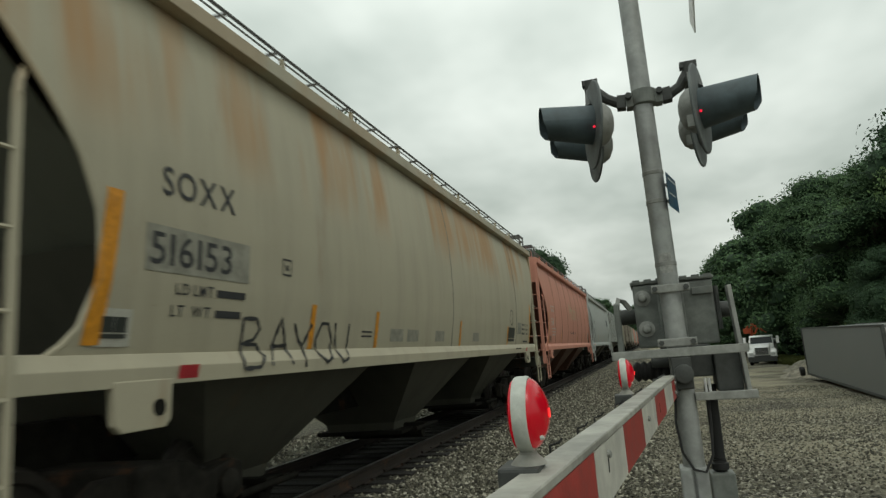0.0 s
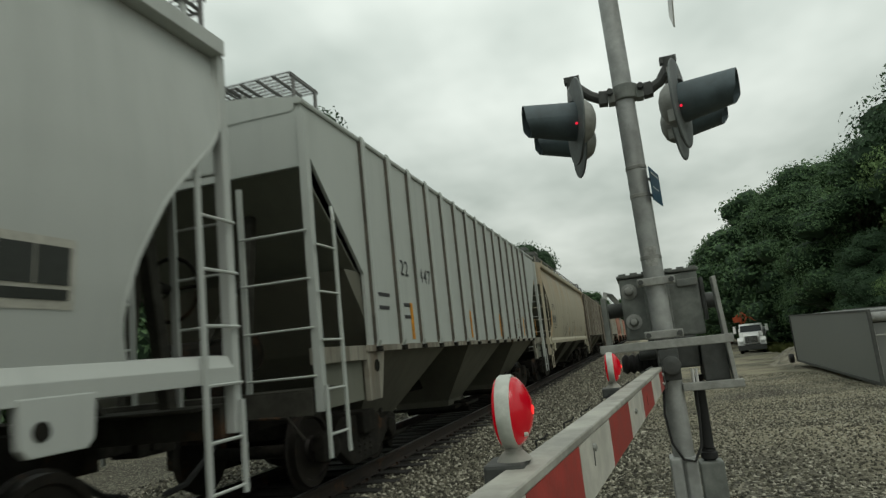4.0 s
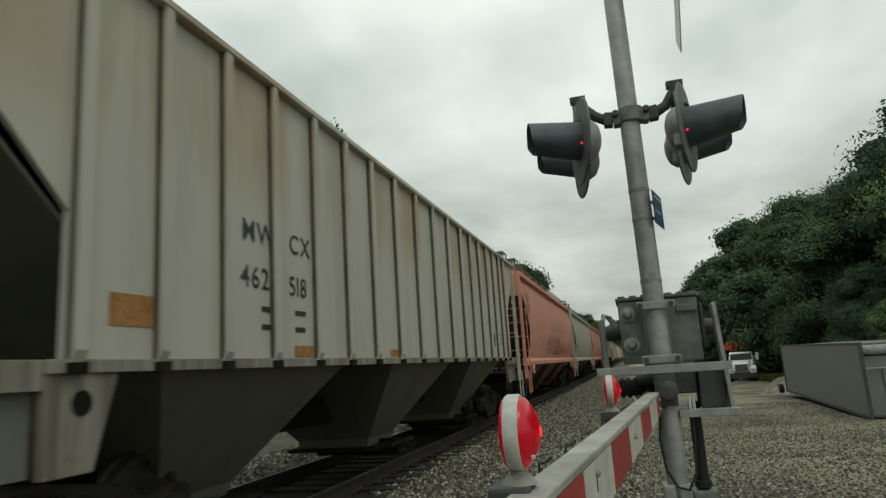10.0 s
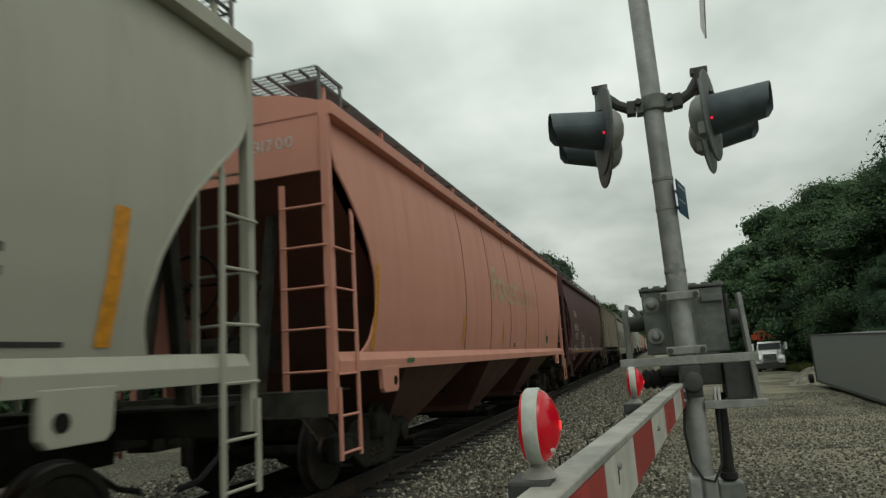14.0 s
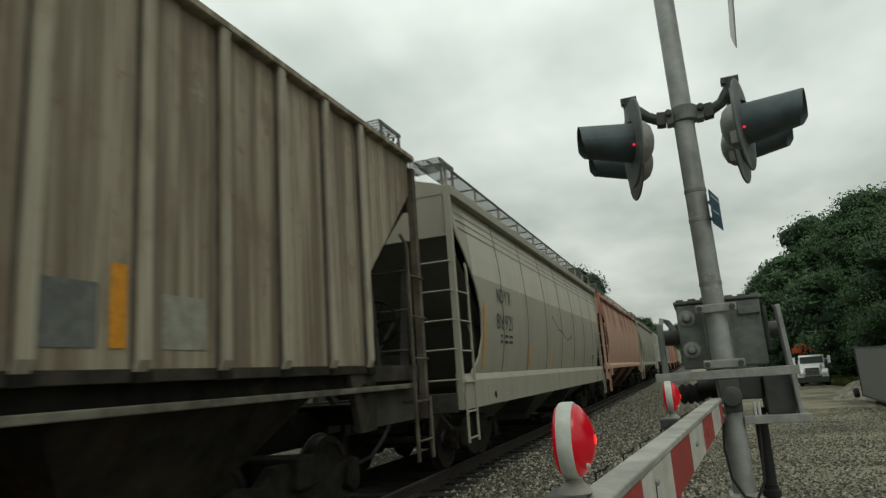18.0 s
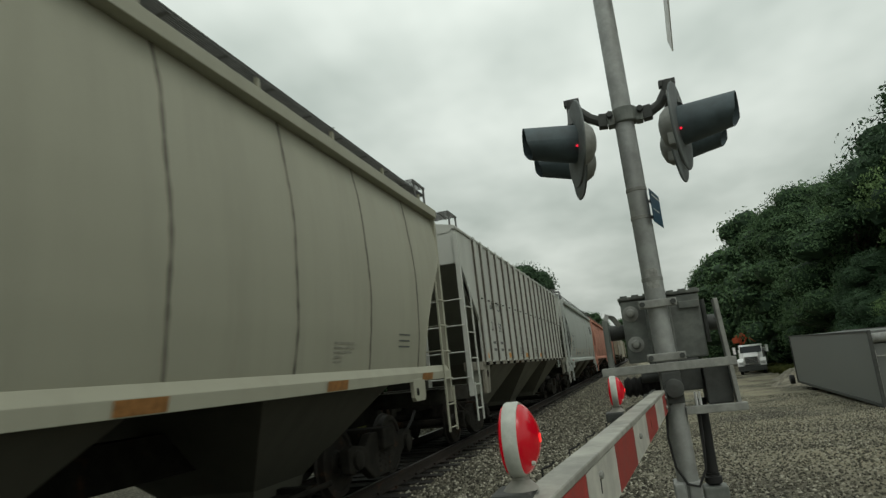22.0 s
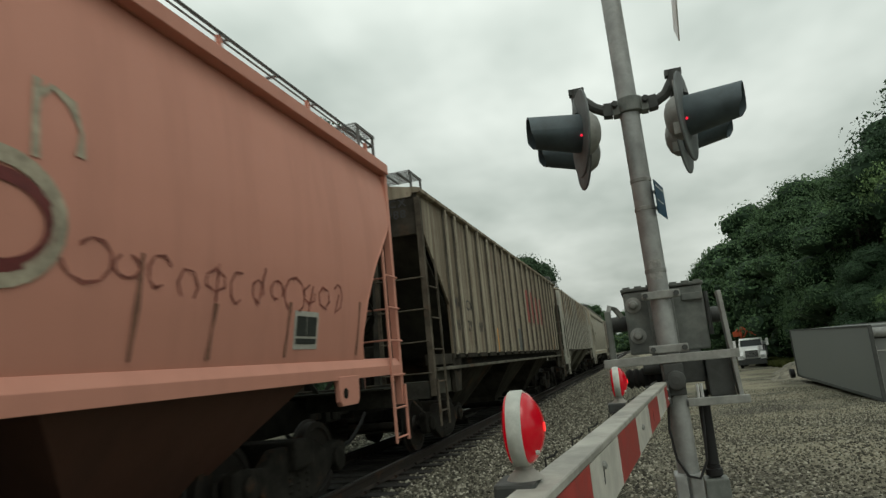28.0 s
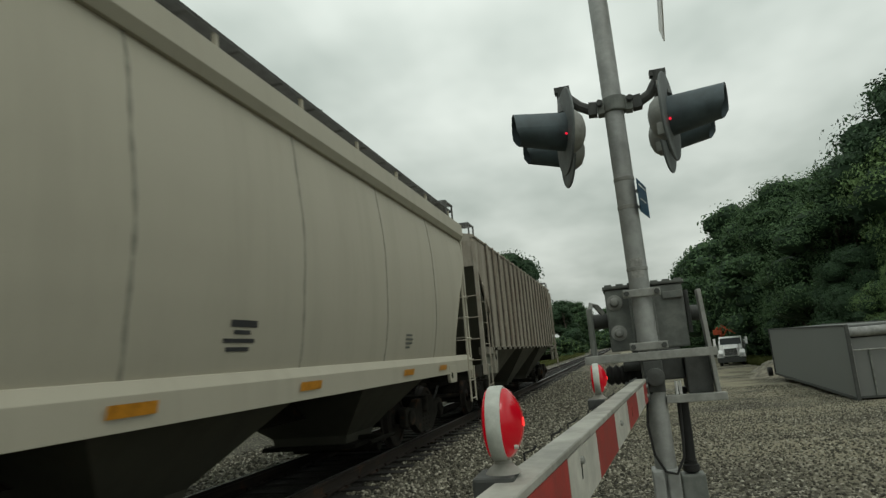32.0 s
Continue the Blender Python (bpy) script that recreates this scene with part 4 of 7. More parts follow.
def letters(words, size, mat, wide):
    """Each character's mesh and its shift along the line."""
    x = 0.0
    for ch in words:
        if ch == " ":
            x += 0.42 * size * wide
            continue
        me = text_mesh(ch, size, mat, wide)
        lo, hi = min(v.co.x for v in me.vertices), max(v.co.x for v in me.vertices)
        yield ch, me, x - lo
        x += hi - lo + 0.19 * size * wide


def on_side(car, kind, name, words, y, z, size, mat, wide=1.0, off=0.006):
    """Lettering laid on the side that faces the lot."""
    for ch, src, shift in letters(words, size, mat, wide):
        me = src.copy()
        for vt in me.vertices:
            yy, zz = y + shift + vt.co.x, z + vt.co.y
            vt.co = (side_x(kind, zz) + off, yy, zz)
        me.name = "letter"
        part("letter", me, None, car, 'painted "%s"' % ch if size > 0.15 else "")


def patch(car, kind, name, y0, y1, z0, z1, mat, label="", off=0.005, lean=0.0):
    """A thin painted or stuck-on rectangle that follows the side."""
    g = G()
    n = 12 if z1 - z0 > 0.8 else 6 if z1 - z0 > 0.3 else 2
    rows = []
    for i in range(n + 1):
        z = z0 + (z1 - z0) * i / n
        rows.append([(side_x(kind, z) + off, y0 + lean * i / n, z), (side_x(kind, z) + off, y1 + lean * i / n, z)])
    return part(name, g.grid(rows), mat, car, label)


def bars(car, kind, y, z, widths, mat, h=0.05, step=0.085, name="stencil_line"):
    """Small stencilled lines too small to read."""
    for i, w in enumerate(widths):
        patch(car, kind, name, y, y + w, z - i * step - h, z - i * step, mat)


def scrawl(car, kind, strokes, y, z, s, mat, r=0.018, name="graffiti_stroke", label="", wide=1.0):
    """Spray-painted strokes that lie on the side, each one strip."""
    for st in strokes:
        pts = [(y + a * s * wide, z + b * s) for a, b in st]
        rows = []
        for i, (a, b) in enumerate(pts):
            (a0, b0), (a1, b1) = pts[max(0, i - 1)], pts[min(len(pts) - 1, i + 1)]
            d = math.hypot(a1 - a0, b1 - b0) or 1e-6
            ny, nz = -(b1 - b0) / d * r, (a1 - a0) / d * r
            w = 0.75 + 0.35 * math.sin(3.1 * i + a * 5)
            rows.append([(max(side_x(kind, q), 1.557 - 0.55 * max(0.0, q - 1.455) if q < 1.545 and kind == "A" else 0.0) + 0.008, p, q) for p, q in ((a + ny * w, b + nz * w), (a - ny * w, b - nz * w))])
        part(name, G().grid(rows), mat, car, label)


STROKES = {"A": ["0,0 .25,.6 .5,1 .7,.5 .9,0", ".2,.4 .8,.42"], "B": ["0,0 .05,.5 .08,1 .55,1 .7,.8 .5,.58 .1,.5 .6,.48 .85,.25 .6,.02 0,0"], "Y": ["0,1 .25,.6 .45,.5 .85,1", ".45,.5 .4,0"], "O": [".45,0 .1,.2 0,.55 .3,.95 .65,.95 .9,.55 .75,.12 .45,0"], "U": ["0,1 .05,.3 .3,0 .65,.1 .8,.5 .85,1"], "S": [".8,.85 .5,1 .15,.85 .15,.6 .5,.5 .8,.35 .75,.1 .4,0 0,.15"], "H": ["0,0 .05,1", ".75,0 .8,1", ".05,.5 .78,.52"], "E": [".75,1 .1,.98 .05,.5 0,0 .75,.02", ".05,.5 .6,.52"], "R": ["0,0 .05,1 .55,1 .75,.75 .5,.5 .1,.45 .8,0"], "T": ["0,.98 .8,1", ".4,1 .38,0"], "P": ["0,-.15 .05,1 .6,1 .8,.75 .6,.5 .08,.45"], "F": ["0,0 .05,1 .7,1", ".05,.5 .55,.5"], "I": [".3,0 .35,1"], "D": ["0,0 .05,1 .5,.95 .85,.5 .55,.05 0,0"], "+": ["0,.45 .6,.45", ".3,.75 .3,.15"], "M": ["0,0 .1,1 .4,.4 .7,1 .85,0"], "N": ["0,0 .1,1 .65,.05 .75,1"]}


def tag_word(word):
    """Hand-sprayed capital letters as strokes, one unit high."""
    out = []
    for n, ch in enumerate(word):
        for line in STROKES.get(ch, []):
            pts = [tuple(float(v) for v in q.split(",")) for q in line.split()]
            fine = []
            for (a, b), (c, d) in zip(pts, pts[1:]):
                fine += [(a + (c - a) * u / 3, b + (d - b) * u / 3) for u in range(3)]
            out.append([(n * 1.08 + a, b + 0.05 * math.sin(n * 2.3)) for a, b in fine + [pts[-1]]])
    return out


def ring(car, kind, name, y, z, ry, rz, t, mat, label=""):
    """A painted oval ring."""
    rows = []
    for i in range(25):
        a = 2 * math.pi * i / 24
        rows.append([(side_x(kind, z + (rz - d) * math.sin(a)) + 0.010, y + (ry - d) * math.cos(a), z + (rz - d) * math.sin(a)) for d in (0.0, t)])
    return part(name, G().grid(rows), mat, car, label)


def squiggle(seed, n, w, h):
    """A made-up tag of looping strokes, with no letters in it."""
    r = random.Random(seed)
    out = []
    for i in range(n):
        x = w * (i + 0.2) / n
        k = r.randint(5, 9)
        a0, turn = r.uniform(0, 6.28), r.choice((-1, 1)) * r.uniform(3.5, 6.0)
        rx, ry = w / n * r.uniform(0.3, 0.55), h * r.uniform(0.25, 0.55)
        cy = h * r.uniform(0.35, 0.6)
        out.append([(x + rx * math.cos(a0 + turn * j / k) + rx * 0.6 * j / k, cy + ry * math.sin(a0 + turn * j / k)) for j in range(k + 1)])
        if r.random() < 0.5:
            out.append([(x + r.uniform(-0.1, 0.2) * w / n, 0), (x + r.uniform(0.2, 0.5) * w / n, h * r.uniform(0.7, 1.1))])
    return out

# paints of the cars
P_BEIGE = car_paint("rust-streaked_beige_paint", (0.385, 0.352, 0.262), 0.3, 0.25, 0.16, runs=0.75)
P_BEIGE2 = car_paint("dull_beige_paint", (0.385, 0.352, 0.268), 0.3, 0.15, 0.16, runs=0.25)
P_PALE = car_paint("pale_grey-beige_paint", (0.365, 0.36, 0.295), 0.25, 0.12, 0.13)
P_SALMON = car_paint("faded_salmon_red_paint", (0.55, 0.25, 0.185), 0.3, 0.15, 0.14)
P_SALMON2 = car_paint("pinkish_faded_red_paint", (0.47, 0.295, 0.22), 0.35, 0.3, 0.2, runs=0.95, run_col=(0.24, 0.09, 0.05))
P_GREY = car_paint("light_grey_paint", (0.42, 0.44, 0.42), 0.25, 0.12, 0.14)
P_GREY2 = car_paint("cool_grey_paint", (0.40, 0.425, 0.40), 0.2, 0.1, 0.12)
P_WHITE = car_paint("chalky_white-grey_paint", (0.48, 0.49, 0.455), 0.2, 0.12, 0.15)
P_WORN = worn_paint("weathered_grey-brown_paint", (0.38, 0.357, 0.30), (0.16, 0.138, 0.106))
P_OLD = worn_paint("brown-stained_old_paint", (0.315, 0.275, 0.205), (0.135, 0.108, 0.076))
P_OLDRIB = worn_paint("rubbed_pale_post_paint", (0.36, 0.325, 0.25), (0.19, 0.16, 0.115), 0.6)
P_TAN = worn_paint("grimy_tan-grey_paint", (0.34, 0.315, 0.265), (0.20, 0.168, 0.13), 0.75)
P_LIGHT = car_paint("dusty_light_grey_paint", (0.43, 0.42, 0.36), 0.3, 0.15, 0.24, runs=0.6, run_col=(0.33, 0.235, 0.14))
P_BROWN = car_paint("dark_oxide_brown_paint", (0.085, 0.036, 0.032), 0.4, 0.2, 0.3)
P_OLIVE = car_paint("grey-green_beige_paint", (0.34, 0.335, 0.265), 0.3, 0.12, 0.13)
P_CREAM = car_paint("cream_paint", (0.405, 0.38, 0.308), 0.2, 0.1, 0.1)
P_TWO = car_paint("two-tone_grey_paint", (0.29, 0.277, 0.222), 0.35, 0.15, 0.18)
P_TWOLIGHT = car_paint("pale_upper_grey_paint", (0.42, 0.40, 0.33), 0.3, 0.1, 0.15)
M_NAME = plain_steel("khaki-faded_lettering_paint", (0.47, 0.385, 0.245), 0.7, 0.0, 0.25, 6)
M_FADED = plain_steel("faded_pinkish_lettering_paint", (0.50, 0.32, 0.23), 0.7, 0.0, 0.25, 8)
M_SMUDGE = plain_steel("thin_grey_spray_paint", (0.15, 0.142, 0.118), 0.7, 0.0, 0.5, 7)
M_GHOST = plain_steel("overpainted_grey_panel", (0.27, 0.262, 0.215), 0.65, 0.0, 0.3, 9)

P_SOOT = plain_steel("soot-blackened_brown_paint", (0.050, 0.045, 0.036), 0.9, 0.0, 0.6, 1.8, 0.15, 0.35, 0.08)
# road grime and brake dust on hoppers and slope sheets, their shade painted in
M_GRIMESHADE = car_paint("dusty_shaded_hopper_paint", (0.078, 0.076, 0.06), 0.6, 0.15, 0.35)
# slope sheets take darkened body colours that carry the recess's shade
M_SLOPE = car_paint("dusty_slope_sheet_paint", (0.15, 0.155, 0.125), 0.4, 0.1, 0.2)
M_SLOPERED = car_paint("dusty_red_slope_sheet_paint", (0.17, 0.068, 0.05), 0.4, 0.1, 0.2)
M_GRIMESHADERED = car_paint("dusty_shaded_red_hopper_paint", (0.12, 0.056, 0.038), 0.6, 0.15, 0.35)
M_GRIMESHADEPALE = car_paint("pale_dusty_shaded_hopper_paint", (0.125, 0.121, 0.095), 0.6, 0.15, 0.35)
M_MID = worn_paint("grimy_sill_paint", (0.26, 0.247, 0.205), (0.10, 0.09, 0.07), 0.8)
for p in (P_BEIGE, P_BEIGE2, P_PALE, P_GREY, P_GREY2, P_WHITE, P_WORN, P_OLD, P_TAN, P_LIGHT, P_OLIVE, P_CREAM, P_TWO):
    GRIMESHADED[p.name] = M_GRIMESHADE
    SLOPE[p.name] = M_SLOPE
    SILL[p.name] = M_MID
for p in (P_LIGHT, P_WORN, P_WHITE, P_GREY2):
    GRIMESHADED[p.name] = M_GRIMESHADEPALE
P_MIDRAIL = plain_steel("worn_dusty_rail_paint", (0.14, 0.13, 0.105), 0.8, 0.0, 0.6, 2.5, 0.15, 0.4, 0.15)
P_DUSK = plain_steel("dark_brown_end_paint", (0.115, 0.098, 0.076), 0.85, 0.0, 0.6, 2.2, 0.15, 0.45, 0.1)
M_SLOPEDARK = plain_steel("sooty_slope_sheet_paint", (0.060, 0.057, 0.046), 0.9, 0.0, 0.5, 1.2, 0.1, 0.0, 0.08)
GRIMESHADED[P_SOOT.name] = GRIMESHADED[P_DUSK.name] = P_SOOT
SLOPE[P_DUSK.name] = SLOPE[P_SOOT.name] = M_SLOPEDARK
for p in (P_SALMON, P_SALMON2):
    GRIMESHADED[p.name] = M_GRIMESHADERED
    SLOPE[p.name] = M_SLOPERED

M_GHOSTDARK = plain_steel("overpainted_dark_grey_panel", (0.12, 0.125, 0.115), 0.65, 0.0, 0.35, 9)
M_REDFADE = plain_steel("faded_pink-red_stencil_paint", (0.30, 0.17, 0.14), 0.7, 0.0, 0.5, 14)
M_REDFADE2 = plain_steel("faded_brick-red_block_paint", (0.33, 0.085, 0.07), 0.7, 0.0, 0.4, 6)
M_ORANGEOLD = plain_steel("sun-faded_orange_strip", (0.36, 0.17, 0.055), 0.55, 0.0, 0.35, 14)
M_CREASE = plain_steel("crease_shade_paint", (0.07, 0.062, 0.048), 0.75, 0.0, 0.4, 12)
M_RUSTDARK = plain_steel("dark_rust_scar", (0.13, 0.055, 0.035), 0.8, 0.0, 0.5, 12)
# near end of each car at the clip's start, and its length
NEAR = [1.95, 19.93, 37.89, 56.29, 73.35, 91.70, 109.64, 127.74, 145.95, 164.22, 182.51, 200.70, 218.28, 235.86, 252.59, 271.03, 289.50, 307.95, 326.40, 344.63, 362.86, 381.70, 400.05, 418.54]
ENDS = NEAR[1:] + [436.77]
LENGTH = [round((b - a) - GAP, 2) for a, b in zip(NEAR, ENDS)]
cars = []


def orange_marks(car, kind, ys, z0=1.75, h=0.62, w=0.09, lean=0.0):
    for y in ys:
        patch(car, kind, "reflector_strip", y, y + w, z0, z0 + h, M_ORANGE, "orange reflective strip", 0.007, lean)


def info_box(car, kind, y, z, s=0.36):
    patch(car, kind, "stencil_border", y - 0.04, y + s * 1.5 + 0.04, z - 0.05, z + s + 0.05, M_DECALPALE, "pale stencil border")
    patch(car, kind, "stencil_panel", y, y + s * 0.72, z + s * 0.28, z + s, M_DECAL, "black stencil panel", 0.009)
    patch(car, kind, "stencil_panel", y + s * 0.76, y + s * 1.5, z + s * 0.28, z + s, M_DECAL, "black stencil panel", 0.009)
    patch(car, kind, "stencil_panel", y, y + s * 1.5, z, z + s * 0.2, M_DECAL, "black stencil panel", 0.009)


def marks(car, kind, mark, number, y, z, z2, size, mat, lines=3, wide=1.0, ghost=False):
    """Reporting mark and number, with the small weight lines under them."""
    if ghost:
        patch(car, kind, "repainted_panel", y - 0.14, y + 1.0, z2 - 0.05, z2 + size + 0.06, M_GHOST, "overpainted grey panel", 0.004)
    on_side(car, kind, "lettering", mark, y, z, size, mat, wide * 0.82)
    on_side(car, kind, "lettering", number, y - 0.10, z2, size * 1.06, mat, wide)
    for i in range(lines):
        for k, w in enumerate((0.12, 0.20, 0.24)):
            patch(car, kind, "stencil_line", y + 0.14 + 0.28 * k, y + 0.14 + 0.28 * k + w, z2 - 0.13 - 0.10 * i, z2 - 0.085 - 0.10 * i, mat)


def emblem(car, kind, y, z, s, mat):
    """A small outlined square with a dark core."""
    for a, b, c, d in ((0, s, 0, 0.015), (0, s, s - 0.015, s), (0, 0.012, 0.015, s - 0.015), (s - 0.012, s, 0.015, s - 0.015), (s * 0.36, s * 0.66, s * 0.3, s * 0.62)):
        patch(car, kind, "emblem_line", y + a, y + b, z + c, z + d, mat)


def name_shapes(car, y, z, s, bold, thin):
    """A company's painted name as plain bars and rings."""
    bar = lambda a, b, c, d, m: patch(car, "A", "painted_bar", y + a * s, y + b * s, z + c * s, z + d * s, m, "pale painted bar", 0.006)
    bar(0.0, 0.22, 0.0, 1.25, bold)
    ring(car, "A", "painted_ring", y + 0.42 * s, z + 0.92 * s, 0.34 * s, 0.34 * s, 0.16 * s, bold, "pale painted ring")
    ring(car, "A", "painted_ring", y + 1.22 * s, z + 0.45 * s, 0.42 * s, 0.47 * s, 0.17 * s, bold, "pale painted ring")
    bar(1.86, 2.04, 0.0, 1.1, bold)
    bar(1.74, 2.22, 0.72, 0.86, bold)
    ring(car, "A", "painted_ring", y + 2.66 * s, z + 0.32 * s, 0.32 * s, 0.32 * s, 0.14 * s, bold, "pale painted ring")
    bar(2.84, 3.0, 0.0, 0.85, bold)
    bar(3.2, 3.75, 0.0, 0.16, bold)
    bar(3.2, 3.75, 0.36, 0.52, bold)
    bar(3.2, 3.75, 0.72, 0.86, bold)
    bar(3.98, 4.16, 0.0, 1.25, bold)
    bar(4.5, 4.68, 0.0, 0.78, bold)
    bar(4.16, 4.6, 0.68, 0.84, bold)
    ring(car, "A", "painted_ring", y + 5.35 * s, z + 0.55 * s, 0.40 * s, 0.56 * s, 0.075 * s, thin, "faded painted ring")
    ring(car, "A", "painted_ring", y + 6.25 * s, z + 0.42 * s, 0.36 * s, 0.42 * s, 0.07 * s, thin, "faded painted ring")
    bar(6.84, 6.91, 0.0, 0.84, thin)
    bar(7.25, 7.32, -0.35, 0.84, thin)
    ring(car, "A", "painted_ring", y + 7.62 * s, z + 0.42 * s, 0.33 * s, 0.42 * s, 0.07 * s, thin, "faded painted ring")


def lean_blocks(car, y, z, h, widths, mat):
    """Dark leaning blocks in place of a trade mark."""
    for w in widths:
        patch(car, "A", "dark_block", y, y + w, z, z + h, mat, "dark leaning painted block", 0.006, -0.06)
        y += w + 0.05


def spaced(first, last, pitch):
    n = int((last - first) / pitch) + 1
    return tuple(first + pitch * i for i in range(n))


def end_marks(car, words, number, mat):
    for text, z in ((words, 3.98), (number, 3.79)):
        for ch, me, shift in letters(text, 0.13, mat, 1.1):
            part("end_letter", me, None, car, place=pose(0.60 + shift, 0.083, z, 90, 0, 0))


def curved(k, label, paint, **how):
    car = curved_car("covered_hopper_car", label, LENGTH[k], paint, **how)
    cars.append(car)
    return car


def ribbed(k, label, paint, **how):
    car = ribbed_car("covered_hopper_car", label, LENGTH[k], paint, **how)
    cars.append(car)
    return car


D, W = M_PAINTDARK, M_PAINTPALE
SPRAY = plain_steel("blue-black_spray_paint", (0.03, 0.045, 0.06), 0.6)
M_SPRAYRED = plain_steel("dark_red_spray_paint", (0.14, 0.025, 0.022), 0.6)
c = curved(0, "rust-streaked beige covered hopper with curved sides and graffiti", P_BEIGE, roofpaint=P_BEIGE2, seams=(8.3, 13.68), seam_mat=M_GHOST)
marks(c, "A", "SOXX", "516153", 1.53, 2.61, 2.13, 0.20, D, 0, 1.12, True)
on_side(c, "A", "lettering", "LD LMT", 1.69, 1.94, 0.078, D)
bars(c, "A", 2.13, 2.0, (0.36,), D, 0.055)
on_side(c, "A", "lettering", "LT  WT", 1.66, 1.79, 0.078, D)
bars(c, "A", 2.13, 1.85, (0.32,), D, 0.055)
orange_marks(c, "A", (0.96,), 1.60, 0.95, 0.13, 0.10)
orange_marks(c, "A", (3.55, 5.1, 8.7, 12.6), 1.55, 0.42, 0.09, 0.03)
scrawl(c, "A", tag_word("BAYOU"), 2.47, 1.405, 0.40, D, 0.021, wide=0.94)
info_box(c, "A", 1.09, 1.64, 0.13)
emblem(c, "A", 3.03, 2.2, 0.15, D)
bars(c, "A", 4.75, 1.74, (0.28, 0.28), D, 0.02, 0.05)
for y in (5.6, 6.2, 7.4, 9.6):
    patch(c, "A", "faded_stencil", y, y + 0.45, 1.62, 1.78, M_GHOST, "faded grey stencil")
scrawl(c, "A", [[(0.06 + 0.26 * math.cos(a * 0.35), 0.28 * math.sin(a * 0.35)) for a in range(19)]], 13.02, 2.17, 0.62, D, 0.018)
patch(c, "A", "stencil_panel", 12.7, 13.46, 1.70, 1.94, M_DECAL, "black stencil panel")
patch(c, "A", "stencil_border", 12.68, 13.42, 1.62, 1.68, M_DECAL, "black stencil panel")
patch(c, "A", "repainted_panel", 13.82, 14.32, 1.80, 2.08, M_GHOST, "overpainted grey panel")
for z in (2.06, 1.95, 1.84):
    for k, w in enumerate((0.14, 0.12, 0.05, 0.10)):
        patch(c, "A", "stencil_line", 14.40 + 0.21 * k, 14.40 + 0.21 * k + w, z - 0.05, z, D)
patch(c, "A", "stencil_line", 14.56, 15.2, 1.60, 1.64, D)
orange_marks(c, "A", (15.42,), 1.60, 1.0, 0.11, 0.06)
for y, w in ((13.42, 0.30), (13.77, 0.27)):
    patch(c, "A", "rub_mark", y, y + w, 1.38, 1.46, M_UNDER, "dark rub mark", 0.085)
for y in (1.72, 14.66):
    patch(c, "A", "placard", y, y + 0.2, 1.37, 1.46, M_REDPATCH, "small red placard", 0.10)
c = curved(1, "faded salmon-red covered hopper with dark side seams", P_SALMON, seams=spaced(2.7, 15.6, 1.82), seam_mat=M_SEAMRED)
marks(c, "A", "GACX", "31641", 1.7, 2.6, 2.15, 0.22, W)
orange_marks(c, "A", (1.0,), 1.55, 1.0, 0.10, 0.1)
orange_marks(c, "A", (4.2, 9.62, 12.55, 15.4), 1.56, 0.44, 0.10, 0.02)
name_shapes(c, 7.13, 2.54, 0.50, M_NAME, M_FADED)
on_side(c, "A", "lettering", "DO NOT HAMMER ON CAR", 7.0, 1.91, 0.105, D)
info_box(c, "A", 14.85, 1.74, 0.24)
for y in (1.3, 1.55):
    patch(c, "A", "placard", y, y + 0.12, 1.6, 1.8, M_DECAL, "dark placard")
end_marks(c, "GACX", "31641", W)
c = curved(2, "light grey covered hopper with curved sides", P_GREY)
marks(c, "A", "GACX", "6953", 1.45, 2.62, 2.15, 0.22, D)
bars(c, "A", 1.4, 1.82, (0.55, 0.4, 0.5), D)
lean_blocks(c, 13.4, 2.75, 0.45, (0.35, 0.35, 0.3, 0.35), D)
end_marks(c, "GACX", "6953", D)
patch(c, "A", "orange_panel", 0.9, 1.55, 1.42, 1.48, M_ORANGE, "orange reflective panel", 0.10)
info_box(c, "A", 15.0, 1.9, 0.30)
orange_marks(c, "A", (4.5, 9.2, 13.0), 1.56, 0.45, 0.09, 0.02)
c = ribbed(3, "light grey ribbed covered hopper with orange strips", P_GREY2, lead=(1.6, 2.49), pitch=0.857)
on_side(c, "B", "lettering", "22", 2.72, 2.55, 0.22, D)
on_side(c, "B", "lettering", "447", 3.55, 2.50, 0.22, D)
bars(c, "B", 1.72, 2.25, (0.5, 0.0, 0.45), D)
bars(c, "B", 2.62, 2.15, (0.45, 0.0, 0.45), D)
orange_marks(c, "B", (2.98, 6.4, 9.16, 12.38, 14.55), 1.64, 0.52, 0.11)
for y, w in ((9.3, 0.35), (10.3, 0.3), (11.25, 0.4), (9.9, 0.14)):
    patch(c, "B", "rub_mark", y, y + w, 1.57, 1.63, M_UNDER, "dark scraped patch")
info_box(c, "B", 12.6, 1.85, 0.24)
bars(c, "B", 11.3, 2.1, (0.4, 0.0, 0.4, 0.35), M_GHOST, 0.04, 0.07)
bars(c, "B", 13.5, 1.95, (0.4, 0.36), M_GHOST, 0.04, 0.07)
c = curved(4, "dull beige covered hopper with curved sides and faint graffiti", P_BEIGE2)
marks(c, "A", "SOXX", "516148", 1.5, 2.61, 2.13, 0.20, D, 2, 1.12, True)
orange_marks(c, "A", (0.95,), 1.60, 0.95, 0.13, 0.10)
orange_marks(c, "A", (6.98, 9.9), 1.60, 0.45, 0.10, 0.06)
emblem(c, "A", 4.72, 2.26, 0.25, D)
